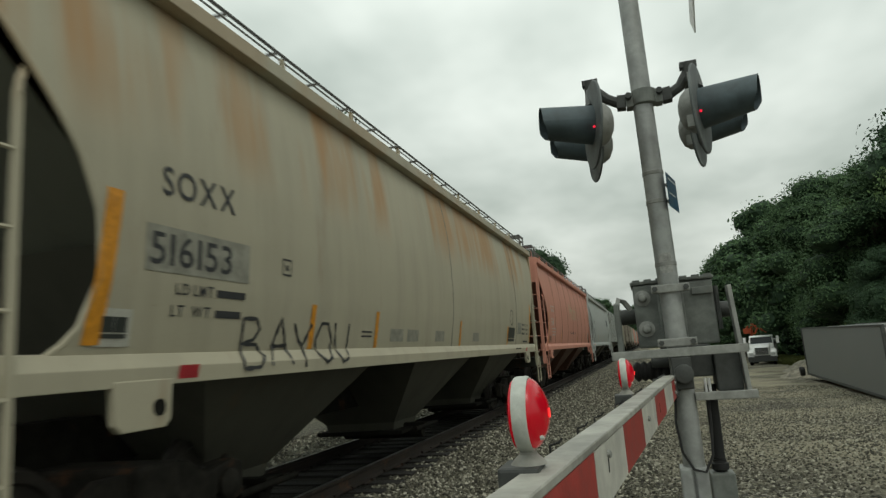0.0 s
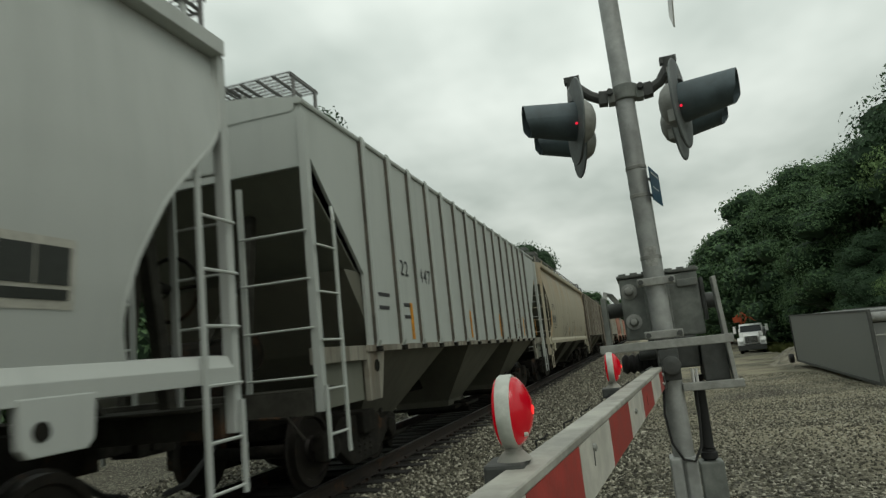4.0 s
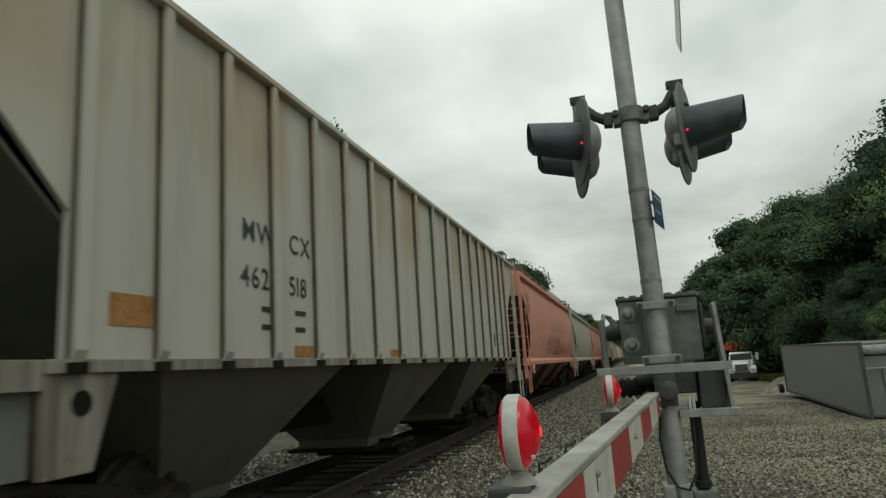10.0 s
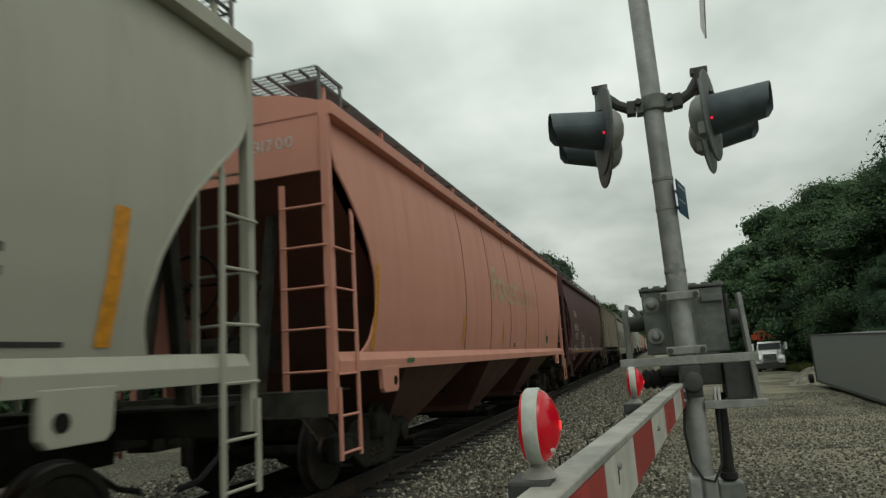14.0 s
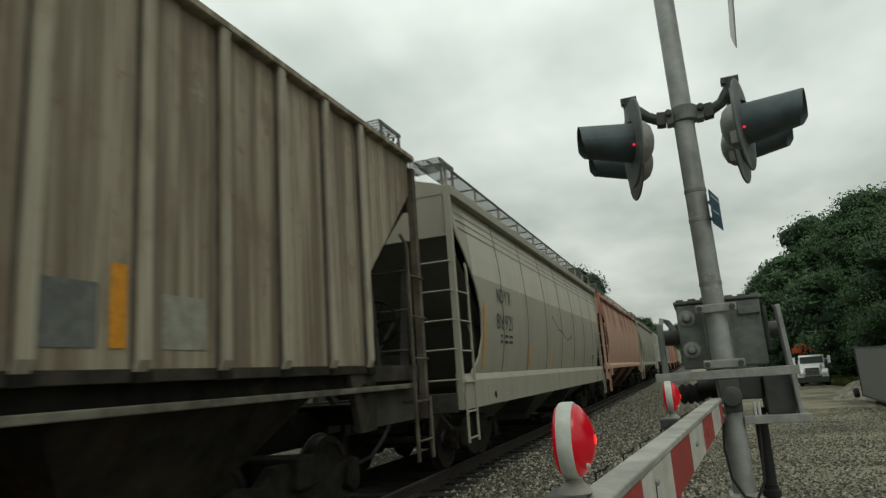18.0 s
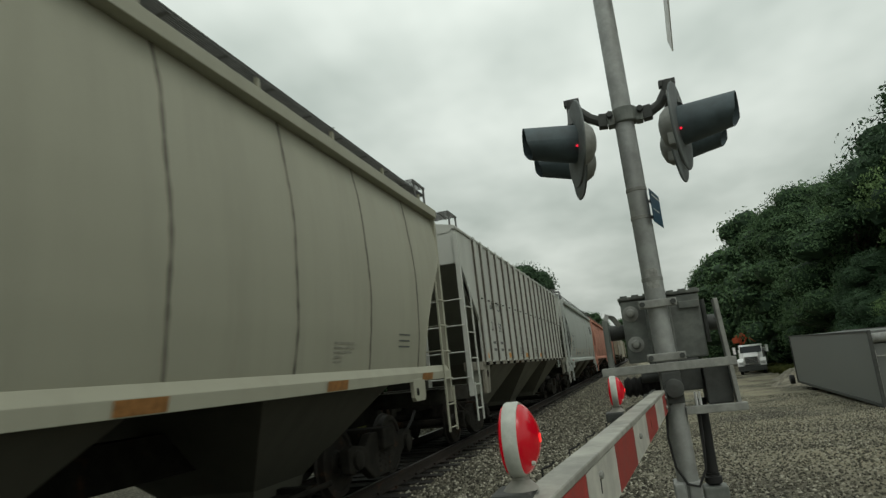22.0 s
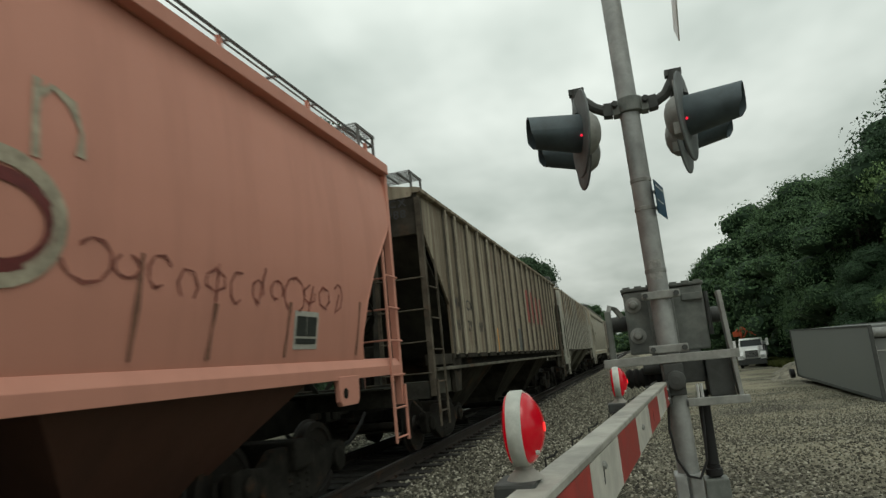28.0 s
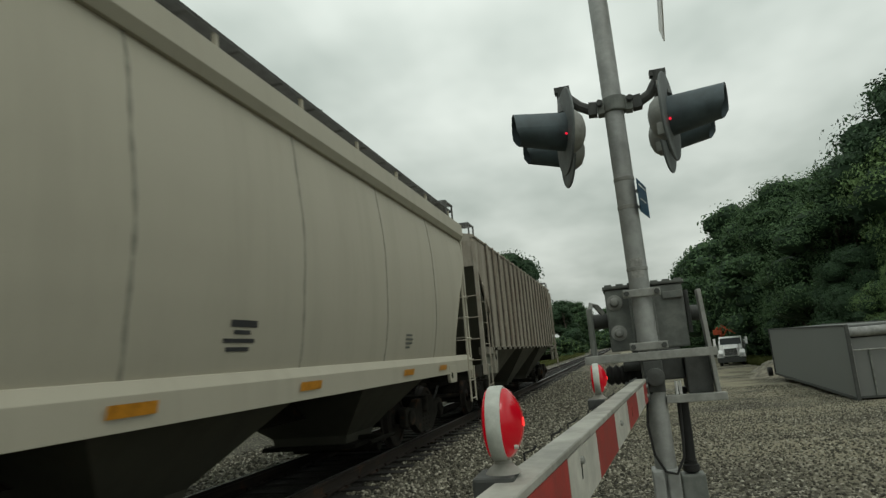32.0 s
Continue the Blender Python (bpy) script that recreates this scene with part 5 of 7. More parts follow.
scrawl(c, "A", [[(0.0, 0.35), (0.28, 0.36)], [(0.0, 1.1), (0.12, 0.7), (0.2, 0.38), (0.18, 0.05), (0.34, 0.15)], [(-0.18, 0.4), (0.2, 0.42)]], 4.68, 1.85, 0.38, SPRAY, 0.018)
scrawl(c, "A", tag_word("T"), 4.80, 1.60, 0.22, M_SMUDGE, 0.022)
scrawl(c, "A", squiggle(22, 3, 0.95, 1.0), 5.5, 1.60, 0.42, D, 0.024)
scrawl(c, "A", tag_word("Y"), 5.86, 1.56, 0.62, D, 0.020)
for y, h in ((5.9, 0.3), (6.3, 0.24), (6.55, 0.2), (11.9, 0.3), (12.6, 0.26)):
    scrawl(c, "A", [[(0, 0), (0.1, h), (0.06, h * 1.6)]], y, 1.7, 1.0, M_SMUDGE, 0.02)
scrawl(c, "A", tag_word("O"), 8.45, 1.62, 0.62, M_SMUDGE, 0.022)
scrawl(c, "A", tag_word("A"), 9.35, 1.60, 0.75, M_SMUDGE, 0.026)
bars(c, "A", 7.16, 1.78, (0.4, 0.38, 0.4, 0.38), D, 0.025, 0.05)
bars(c, "A", 8.4, 1.72, (0.45, 0.45, 0.4), M_GHOST, 0.03, 0.05)
bars(c, "A", 5.25, 1.66, (0.3, 0.3), D, 0.02, 0.05)
scrawl(c, "A", squiggle(25, 4, 2.2, 0.5), 9.4, 1.40, 0.26, M_SMUDGE, 0.02)
info_box(c, "A", 13.1, 1.82, 0.24)
patch(c, "A", "scrape", 6.6, 7.1, 2.62, 2.64, M_SMUDGE, "thin dark scrape")
end_marks(c, "SOXX", "516148", D)
c = ribbed(5, "weathered grey-brown ribbed covered hopper with rust stains", P_WORN, lead=(1.48, 2.0, 2.68) + spaced(3.45, 12.2, 0.865) + (12.93, 13.78, 14.48, 15.2), pitch=5.0, ends=P_DUSK, under=P_WORN)
for y, z, wd in ((1.60, 2.28, "MW"), (2.22, 2.28, "CX"), (1.60, 1.90, "46"), (2.22, 1.90, "28"), (2.95, 1.90, "28")):
    on_side(c, "B", "lettering", wd, y, z, 0.19, D)
orange_marks(c, "B", (1.42,), 1.75, 1.1, 0.11)
for y in (3.75, 6.4, 11.55, 13.82):
    patch(c, "B", "reflector_panel", y, y + 0.42, 1.56, 1.70, M_ORANGE, "orange reflective panel")
for y in (3.8, 4.7):
    patch(c, "B", "stencil_panel", y, y + 0.3, 2.17, 2.28, M_UNDER, "faded black stencil panel")
end_marks(c, "MWCX", "462828", D)
c = ribbed(6, "grimy tan-grey ribbed covered hopper", P_TAN, lead=(1.62,), pitch=0.9)
for y, z, wd in ((2.62, 2.66, "GC"), (3.40, 2.64, "CX"), (2.62, 2.20, "114"), (3.40, 2.18, "079")):
    on_side(c, "B", "lettering", wd, y, z, 0.20, D)
bars(c, "B", 2.62, 1.95, (0.4, 0.0, 0.4), D)
bars(c, "B", 3.45, 1.93, (0.4, 0.38, 0.36), D)
orange_marks(c, "B", (1.62, 4.35, 7.16, 10.02), 1.60, 0.50, 0.12)
info_box(c, "B", 13.68, 1.83, 0.22)
for yy in (6.35, 7.45, 8.35, 9.25, 10.3):
    patch(c, "B", "faded_red_stencil", yy, yy + 0.42, 1.63, 1.73, M_REDFADE, "faded red stencil")
for yy in (8.3, 9.2):
    bars(c, "B", yy, 2.16, (0.38, 0.0, 0.2), M_GHOST, 0.03, 0.06)
end_marks(c, "", "114079", D)
c = ribbed(7, "dusty light grey ribbed covered hopper", P_LIGHT, lead=(1.48, 2.19, 2.94, 3.69, 4.53, 5.33, 6.15, 7.05, 8.0, 8.95, 9.9, 10.85, 11.68, 12.48, 13.3, 14.06, 14.8, 15.5), pitch=5.0, capped=True)
for y, z, wd in ((3.22, 2.60, "MW"), (4.02, 2.60, "CX"), (3.18, 2.19, "462"), (4.00, 2.18, "518")):
    on_side(c, "B", "lettering", wd, y, z, 0.19, D)
for y in (3.50, 4.10):
    bars(c, "B", y, 2.04, (0.22, 0.0, 0.20), D, 0.05, 0.08)
for y, z0, z1 in ((1.75, 1.79, 2.0), (4.08, 1.59, 1.70), (6.68, 1.60, 1.69), (14.92, 1.77, 1.98)):
    patch(c, "B", "reflector_panel", y, y + 0.5, z0, z1, M_ORANGEOLD, "faded orange reflective panel")
info_box(c, "B", 13.44, 1.86, 0.28)
for z in (2.16, 2.04, 1.93):
    for k, w in enumerate((0.10, 0.16, 0.10)):
        patch(c, "B", "stencil_line", 14.2 + 0.17 * k, 14.2 + 0.17 * k + w * 0.9, z - 0.04, z, D)
end_marks(c, "", "462518", D)
c = curved(8, "faded salmon-red covered hopper with dark scrawled graffiti", P_SALMON)
marks(c, "A", "GACX", "4332", 1.8, 2.6, 2.15, 0.22, W, 0)
name_shapes(c, 7.63, 2.62, 0.53, M_NAME, M_FADED)
scrawl(c, "A", squiggle(41, 4, 2.2, 1.0), 5.5, 1.68, 0.72, D, 0.026)
scrawl(c, "A", tag_word("US"), 7.45, 1.66, 0.76, D, 0.040, wide=0.75)
scrawl(c, "A", tag_word("UPFE"), 8.66, 1.74, 0.62, D, 0.036, wide=0.54)
scrawl(c, "A", tag_word("+OTHER"), 10.05, 1.68, 0.50, D, 0.030, wide=0.52)
scrawl(c, "A", tag_word("SIDE"), 12.85, 1.70, 0.46, D, 0.022, wide=0.70)
scrawl(c, "A", squiggle(47, 4, 0.8, 1.5), 14.5, 1.62, 0.46, SPRAY, 0.022)
for y in (8.34, 8.75, 11.55, 11.85, 14.0):
    scrawl(c, "A", [[(0, 0.3), (0.02, 0.1), (0.0, -0.06)]], y, 1.62, 1.0, D, 0.014)
scrawl(c, "A", squiggle(48, 5, 1.0, 1.0), 0.72, 2.95, 0.85, D, 0.016)
on_side(c, "A", "lettering", "DO NOT HAMMER ON SIDES OF CAR", 7.25, 1.66, 0.10, D, 0.9)
orange_marks(c, "A", (4.4, 10.22, 12.55), 1.58, 0.44, 0.11, 0.04)
patch(c, "A", "stencil_panel", 12.18, 12.52, 1.78, 2.0, M_DECAL, "black stencil panel")
info_box(c, "A", 1.15, 1.62, 0.12)
end_marks(c, "GACX", "4332", W)
c = curved(9, "pale grey-beige covered hopper with curved sides", P_PALE)
marks(c, "A", "SOXX", "516139", 1.5, 2.61, 2.13, 0.20, D, 2, 1.12, True)
orange_marks(c, "A", (1.0, 3.76, 5.75, 7.9), 1.56, 0.36, 0.10, 0.05)
orange_marks(c, "A", (15.4,), 1.60, 0.85, 0.12, 0.06)
emblem(c, "A", 4.10, 2.18, 0.18, D)
scrawl(c, "A", tag_word("HER"), 3.95, 1.63, 0.28, D, 0.016, wide=0.8)
for y, a, h in ((4.70, 0.06, 0.28), (5.0, 0.05, 0.24), (5.22, 0.03, 0.3), (5.35, 0.07, 0.3), (5.52, 0.06, 0.32), (5.9, 0.04, 0.3)):
    scrawl(c, "A", [[(0, 0), (a * 0.5, h * 0.5), (a, h)]], y, 1.66, 1.0, D, 0.013)
bars(c, "A", 4.8, 1.78, (0.3, 0.0, 0.3), D, 0.02, 0.035)
for y in (6.2, 6.9, 7.5):
    bars(c, "A", y, 1.82, (0.22, 0.22, 0.2), M_GHOST, 0.03, 0.05)
for z in (2.12, 2.0, 1.88):
    for k, w in enumerate((0.14, 0.10, 0.05, 0.10)):
        patch(c, "A", "stencil_line", 13.9 + 0.26 * k, 13.9 + 0.26 * k + w, z - 0.05, z, D)
patch(c, "A", "stencil_line", 14.2, 15.2, 1.60, 1.63, D)
patch(c, "A", "placard", 14.6, 14.8, 1.37, 1.46, M_REDPATCH, "small red placard", 0.10)
end_marks(c, "SOXX", "516139", D)
c = curved(10, "faded salmon-red covered hopper with pale painted name", P_SALMON, seams=(4.8, 6.6, 8.4, 10.2, 12.0), seam_mat=M_SEAMRED, board=(4.535, 1.40, 18, 4.66))
name_shapes(c, 6.82, 2.55, 0.535, M_NAME, M_NAME)
orange_marks(c, "A", (0.95,), 1.58, 1.0, 0.09, 0.08)
orange_marks(c, "A", (4.6, 7.6, 10.70, 13.1, 15.2), 1.66, 0.46, 0.10, 0.02)
info_box(c, "A", 13.32, 1.71, 0.20)
bars(c, "A", 8.75, 1.68, (0.22, 0.22), D, 0.03, 0.05)
patch(c, "A", "placard", 1.95, 2.2, 1.40, 1.46, plain_steel("green_placard_paint", (0.12, 0.2, 0.08), 0.5), "small green placard", 0.10)
end_marks(c, "", "31700", W)
c = curved(11, "dark oxide-brown covered hopper with white scrawls on its sill", P_BROWN)
marks(c, "A", "SOXX", "484596", 2.3, 2.78, 2.23, 0.26, W)
scrawl(c, "A", squiggle(71, 4, 1.6, 1.2), 4.6, 1.45, 0.75, W, 0.03)
scrawl(c, "A", squiggle(72, 3, 1.4, 1.0), 8.6, 1.45, 0.7, W, 0.03)
scrawl(c, "A", squiggle(73, 4, 1.2, 0.4), 2.2, 1.4, 0.7, W, 0.02)
patch(c, "A", "rusted_sill_band", 1.0, 10.0, 1.38, 1.46, M_ORANGEOLD, "orange-rusted sill band", 0.10)
end_marks(c, "SOXX", "48459", W)
c = ribbed(12, "weathered pale grey ribbed covered hopper with rust runs", P_OLD, lead=(1.48, 2.12, 2.95), pitch=0.7425, ribpaint=P_OLDRIB, ends=P_SOOT, rail=P_SOOT, capped=True)
orange_marks(c, "B", (4.4, 7.0, 9.6, 11.66), 1.70, 0.50, 0.12)
patch(c, "B", "repainted_panel", 11.14, 11.58, 1.70, 2.07, M_GHOSTDARK, "overpainted dark grey panel")
patch(c, "B", "repainted_panel", 12.06, 12.46, 1.70, 2.05, M_GHOST, "overpainted grey panel")
scrawl(c, "B", squiggle(75, 3, 0.9, 0.6), 5.3, 1.7, 0.6, D, 0.02)
c = curved(13, "two-tone grey covered hopper with deep sill and side seams", P_TWO, seams=spaced(2.3, 15.0, 1.82), deep=0.97, low=1.25, board=(4.62, 1.45, 10, 4.70))
patch(c, "A", "upper_band", 0.72, LENGTH[13] - 0.72, 2.95, 3.97, P_TWOLIGHT, "pale grey upper paint band", 0.0015)
marks(c, "A", "NDYX", "816921", 1.95, 2.62, 2.16, 0.25, D, 2)
orange_marks(c, "A", (1.08,), 1.5, 1.05, 0.09, 0.04)
orange_marks(c, "A", (4.2, 6.27, 9.0, 11.45), 1.46, 0.47, 0.09, 0.05)
info_box(c, "A", 13.0, 1.58, 0.24)
patch(c, "A", "placard", 14.0, 14.15, 2.2, 2.6, M_GHOSTDARK, "faded dark panel")
for z in (3.62, 3.74, 3.86):
    patch(c, "A", "roof_line", 0.3, LENGTH[13] - 0.3, z, z + 0.02, M_SEAM, "dark seam line", 0.006)
# a dent shown only by the shade of its crease, painted flat
dent = [[(0, 0.51), (0.3, 0.40), (0.65, 0.23), (0.95, 0.20), (1.17, 0.18), (1.5, 0.08), (1.82, 0.0), (2.15, 0.03), (2.45, 0.10), (2.55, 0.19)]]
scrawl(c, "A", dent, 6.63, 2.16, 1.0, M_CREASE, 0.022, "side_crease", "crease of a dent, its shade drawn as a dark line")
c = curved(14, "pinkish faded-red covered hopper with rust runs under its roof", P_SALMON2)
marks(c, "A", "GACX", "4285", 2.0, 2.62, 2.18, 0.20, M_FADED, 0, 1.2)
for y, z, h in ((5.25, 3.45, 0.28), (7.2, 3.38, 0.16), (7.75, 3.35, 0.2), (8.7, 3.2, 0.35), (9.2, 3.25, 0.3)):
    scrawl(c, "A", [[(0.0, h), (0.05, h * 0.6), (0.16, h * 0.3), (0.2, 0.0)]], y, z, 1.0, M_RUSTDARK, 0.035, "rust_scar", "dark rust scar")
orange_marks(c, "A", (1.0, 3.88, 7.13, 10.4, 15.3), 1.56, 0.46, 0.09, 0.06)
patch(c, "A", "placard", LENGTH[14] - 1.62, LENGTH[14] - 1.45, 1.39, 1.46, M_REDPATCH, "small red placard", 0.10)
c = curved(15, "grey-green beige covered hopper with vertical side seams", P_OLIVE, seams=spaced(1.45, 16.2, 1.77), board=(4.535, 1.40, 18, 4.66))
marks(c, "A", "NAHX", "508603", 1.5, 2.55, 1.98, 0.26, D, 2)
for y in (0.7, 4.2, 7.0, 9.8, 12.6, 15.6):
    patch(c, "A", "orange_panel", y, y + 0.48, 1.35, 1.45, M_ORANGEOLD, "orange reflective panel", 0.105)
bars(c, "A", 12.85, 1.86, (0.5, 0.5, 0.45, 0.2, 0.2), M_GHOST, 0.022, 0.05)
for z in (2.0, 1.92, 1.84):
    patch(c, "A", "stencil_line", 14.78, 15.2, z - 0.022, z, M_GHOSTDARK)
end_marks(c, "NAHX", "508603", D)
c = ribbed(16, "chalky white-grey ribbed covered hopper with dark clips", P_WHITE, lead=(1.5, 2.15, 2.92, 3.74, 4.57, 5.38, 6.2), pitch=0.9, bolts=True)
for y, z, wd in ((2.48, 2.75, "GA"), (3.33, 2.74, "CX"), (2.50, 2.26, "21"), (3.29, 2.25, "50")):
    on_side(c, "B", "lettering", wd, y, z, 0.20, D)
for y, z, w in ((3.29, 2.02, 0.32), (3.30, 1.86, 0.29), (2.5, 2.02, 0.3), (2.5, 1.86, 0.3), (3.95, 1.86, 0.5), (3.95, 2.02, 0.12)):
    patch(c, "B", "stencil_line", y, y + w, z - 0.06, z, M_GHOSTDARK, "grey stencil line")
for y, w in ((1.66, 0.28), (4.21, 0.27), (6.56, 0.48), (9.38, 0.44)):
    patch(c, "B", "reflector_panel", y, y + w, 1.64, 1.76, M_ORANGE, "orange reflective panel")
for y in (5.68, 8.45, 10.3):
    bars(c, "B", y, 1.90, (0.42, 0.46, 0.46, 0.44, 0.3), M_GHOSTDARK, 0.022, 0.05)
c = curved(17, "cool grey covered hopper with curved sides", P_GREY2, seams=(10.4, 12.35), seam_mat=M_GHOST)
marks(c, "A", "GACX", "14055", 1.74, 2.52, 2.12, 0.22, D, 2)
emblem(c, "A", 2.82, 2.45, 0.18, D)
lean_blocks(c, 14.45, 3.04, 0.50, (0.42, 0.36, 0.18, 0.40), D)
orange_marks(c, "A", (1.05,), 1.57, 0.95, 0.08, 0.16)
orange_marks(c, "A", (3.35, 4.7, 6.6, 8.9, 11.97, 14.04), 1.57, 0.44, 0.09, 0.07)
orange_marks(c, "A", (15.8,), 1.60, 0.85, 0.10, 0.12)
end_marks(c, "GACX", "14055", D)
for y in (3.7, 5.0, 7.2):
    bars(c, "A", y, 1.80, (0.9, 0.8), M_GHOSTDARK, 0.03, 0.06)
bars(c, "A", 12.18, 1.95, (0.12, 0.28, 0.0, 0.12, 0.7, 0.3), D, 0.022, 0.045)
bars(c, "A", 13.5, 1.70, (0.45,), D, 0.02, 0.045)
for y in (0.85, 15.2):
    patch(c, "A", "placard", y, y + 0.34, 1.38, 1.46, M_REDPATCH, "small red placard", 0.10)
c = curved(18, "faded salmon-red covered hopper with curved sides", P_SALMON, seams=(2.9, 4.7, 6.5, 8.3, 10.1, 11.9), seam_mat=M_SEAMRED)
marks(c, "A", "GACX", "4738", 1.7, 2.6, 2.15, 0.22, W, 0)
name_shapes(c, 6.2, 2.58, 0.5, M_FADED, M_FADED)
scrawl(c, "A", squiggle(80, 4, 1.6, 0.9), 3.2, 1.62, 0.6, D, 0.018)
scrawl(c, "A", squiggle(81, 5, 2.2, 0.8), 8.2, 1.65, 0.6, D, 0.02)
orange_marks(c, "A", (1.0, 5.0, 10.0, 15.0), 1.58, 0.5)
end_marks(c, "GACX", "4738", W)
c = curved(19, "salmon-red covered hopper with large outlined graffiti", P_SALMON)
name_shapes(c, 4.4, 3.05, 0.46, M_FADED, M_FADED)
M_HALO = plain_steel("pale_green-grey_spray_paint", (0.40, 0.35, 0.26), 0.7, 0.0, 0.4, 8)
M_SCRAWL = plain_steel("thin_dark_red_spray_paint", (0.24, 0.075, 0.055), 0.7, 0.0, 0.4, 10)
scrawl(c, "A", squiggle(90, 5, 4.4, 1.0), 3.0, 1.85, 1.0, M_SPRAYRED, 0.035)
scrawl(c, "A", squiggle(94, 4, 3.0, 1.0), 7.4, 2.0, 1.1, M_HALO, 0.045)
ring(c, "A", "painted_ring", 11.12, 2.36, 0.44, 0.38, 0.10, M_HALO, "pale sprayed ring")
ring(c, "A", "painted_ring", 11.12, 2.34, 0.37, 0.28, 0.075, M_SPRAYRED, "dark red sprayed ring")
scrawl(c, "A", [[(0.0, 0.0), (0.0, 0.25), (0.02, 0.48)], [(0.0, 0.36), (0.12, 0.46), (0.25, 0.40), (0.31, 0.24), (0.30, 0.08)]], 11.34, 2.72, 1.0, M_HALO, 0.035)
scrawl(c, "A", squiggle(92, 12, 11.5, 1.0), 11.62, 2.03, 0.31, M_SCRAWL, 0.013)
for y, h in ((12.12, 0.7), (12.9, 0.42), (14.0, 0.5), (15.55, 0.6)):
    scrawl(c, "A", [[(0.03, h), (0.0, h * 0.5), (-0.03, 0.0)]], y, 1.60, 1.0, M_SEAMRED, 0.028, "rust_scar", "dark rust run")
info_box(c, "A", 14.15, 1.72, 0.26)
c = ribbed(20, "soot-stained ribbed covered hopper with red painted blocks", P_OLD, lead=(1.5, 2.13, 3.05, 3.95, 4.85, 5.74, 6.58, 7.55, 8.47, 9.41, 10.33, 11.18, 12.05, 12.95, 13.79), pitch=0.80, ribpaint=P_OLDRIB, ends=P_SOOT, rail=P_SOOT, capped=True)
for y, z, wd in ((1.72, 2.4, "MW"), (2.6, 2.4, "CX"), (1.72, 2.0, "46"), (2.6, 2.0, "29"), (3.5, 2.0, "88")):
    on_side(c, "B", "lettering", wd, y, z, 0.20, D)
for y, w in ((9.68, 0.66), (10.5, 0.62), (11.3, 0.75), (12.2, 0.66)):
    patch(c, "B", "red_block", y, y + w, 2.42, 3.42 if y < 11 else 3.3, M_REDFADE2, "faded red painted block")
orange_marks(c, "B", (1.55, 5.2, 7.62, 10.55, 13.2, 15.3), 1.57, 0.55, 0.12)
patch(c, "B", "repainted_panel", 7.95, 8.42, 1.60, 2.18, M_GHOSTDARK, "overpainted dark grey panel")
info_box(c, "B", 13.95, 1.85, 0.22)
end_marks(c, "MWCX", "462988", D)
c = ribbed(21, "dusty light grey ribbed covered hopper with orange strips", P_LIGHT, lead=(1.5, 2.15, 2.88, *spaced(3.7, 12.6, 0.885), 13.37, 14.19, 14.91), pitch=0.70, pad_w=1.0)
for y, z, wd in ((2.47, 2.68, "GC"), (3.22, 2.67, "CX"), (2.53, 2.22, "11"), (3.24, 2.22, "41"), (4.02, 2.20, "53")):
    on_side(c, "B", "lettering", wd, y, z, 0.19, D)
orange_marks(c, "B", (1.66, 8.2, 15.88), 1.74, 0.85, 0.10)
info_box(c, "B", 1.84, 1.80, 0.16)
bars(c, "B", 3.30, 2.05, (0.36, 0.0, 0.34), D, 0.04, 0.09)
patch(c, "B", "placard", 1.22, 1.40, 1.575, 1.68, M_REDPATCH, "small red placard", 0.006)
orange_marks(c, "B", (12.78,), 1.73, 0.48, 0.12)
patch(c, "B", "rust_scab", 12.86, 12.98, 3.02, 3.12, M_ORANGE, "small orange patch")
info_box(c, "B", 13.72, 1.84, 0.20)
bars(c, "B", 14.46, 2.07, (0.16, 0.3, 0.3, 0.26), M_GHOST, 0.03, 0.075)
end_marks(c, "GCCX", "114153", D)
c = curved(22, "cream covered hopper with smooth sides and orange sill marks", P_CREAM, seams=spaced(2.45, 15.2, 2.42), seam_mat=M_GHOST, low=1.24, deep=1.13, big_chord=True, board=(4.535, 1.40, 18, 4.66))
marks(c, "A", "NAHX", "61611", 1.75, 2.5, 1.98, 0.26, D, 2)
for y in (0.75, 4.2, 7.07, 9.53, 12.63, 14.5):
    patch(c, "A", "orange_panel", y, y + 0.45, 1.20, 1.285, M_ORANGE, "orange reflective panel", 0.155)
patch(c, "A", "lettering_line", 8.45, 8.85, 1.80, 1.86, D, "unreadable dark stencil line")
for z, a, b in ((1.74, 8.50, 8.75), (1.67, 8.36, 8.82), (1.60, 8.40, 8.74)):
    patch(c, "A", "lettering_line", a, b, z, z + 0.035, D, "unreadable dark stencil line")
bars(c, "A", 12.95, 1.80, (0.3, 0.34, 0.3, 0.2), M_GHOSTDARK, 0.03, 0.06)
end_marks(c, "NAHX", "61611", D)
ribbed(23, "grimy tan-grey ribbed covered hopper at the train's end", P_TAN, lead=(1.5,), pitch=0.88)

# ---- the crossing signal and its gate ----
PX, PY = 4.742, 3.745
M_STICKER = plain_steel("weathered_label_vinyl", (0.34, 0.34, 0.32), 0.6, 0.0, 0.4, 25)
signal = thing("crossing_signal", "grey steel railway crossing signal with hooded flashing lights", "railway signal")
mast = part("mast", G().lathe([(0.055, 0.40), (0.055, 1.36), (0.0555, 1.37), (0.0555, 4.9), (0.05, 4.92)], 28, "z", (PX, PY, 0)), M_GALV, signal, "dull galvanised steel tube", smooth=True, place=Matrix.Translation((PX, PY, 1.7)) @ Matrix.Rotation(radians(-0.5), 4, "Y") @ Matrix.Translation((-PX, -PY, -1.7)))
for z in (2.30, 2.135, 1.78):
    part("mast_band", G().lathe([(0.0558, z), (0.058, z + 0.003), (0.058, z + 0.021), (0.0558, z + 0.024)], 28, "z", (PX, PY, 0)), M_ALU, mast, smooth=True)
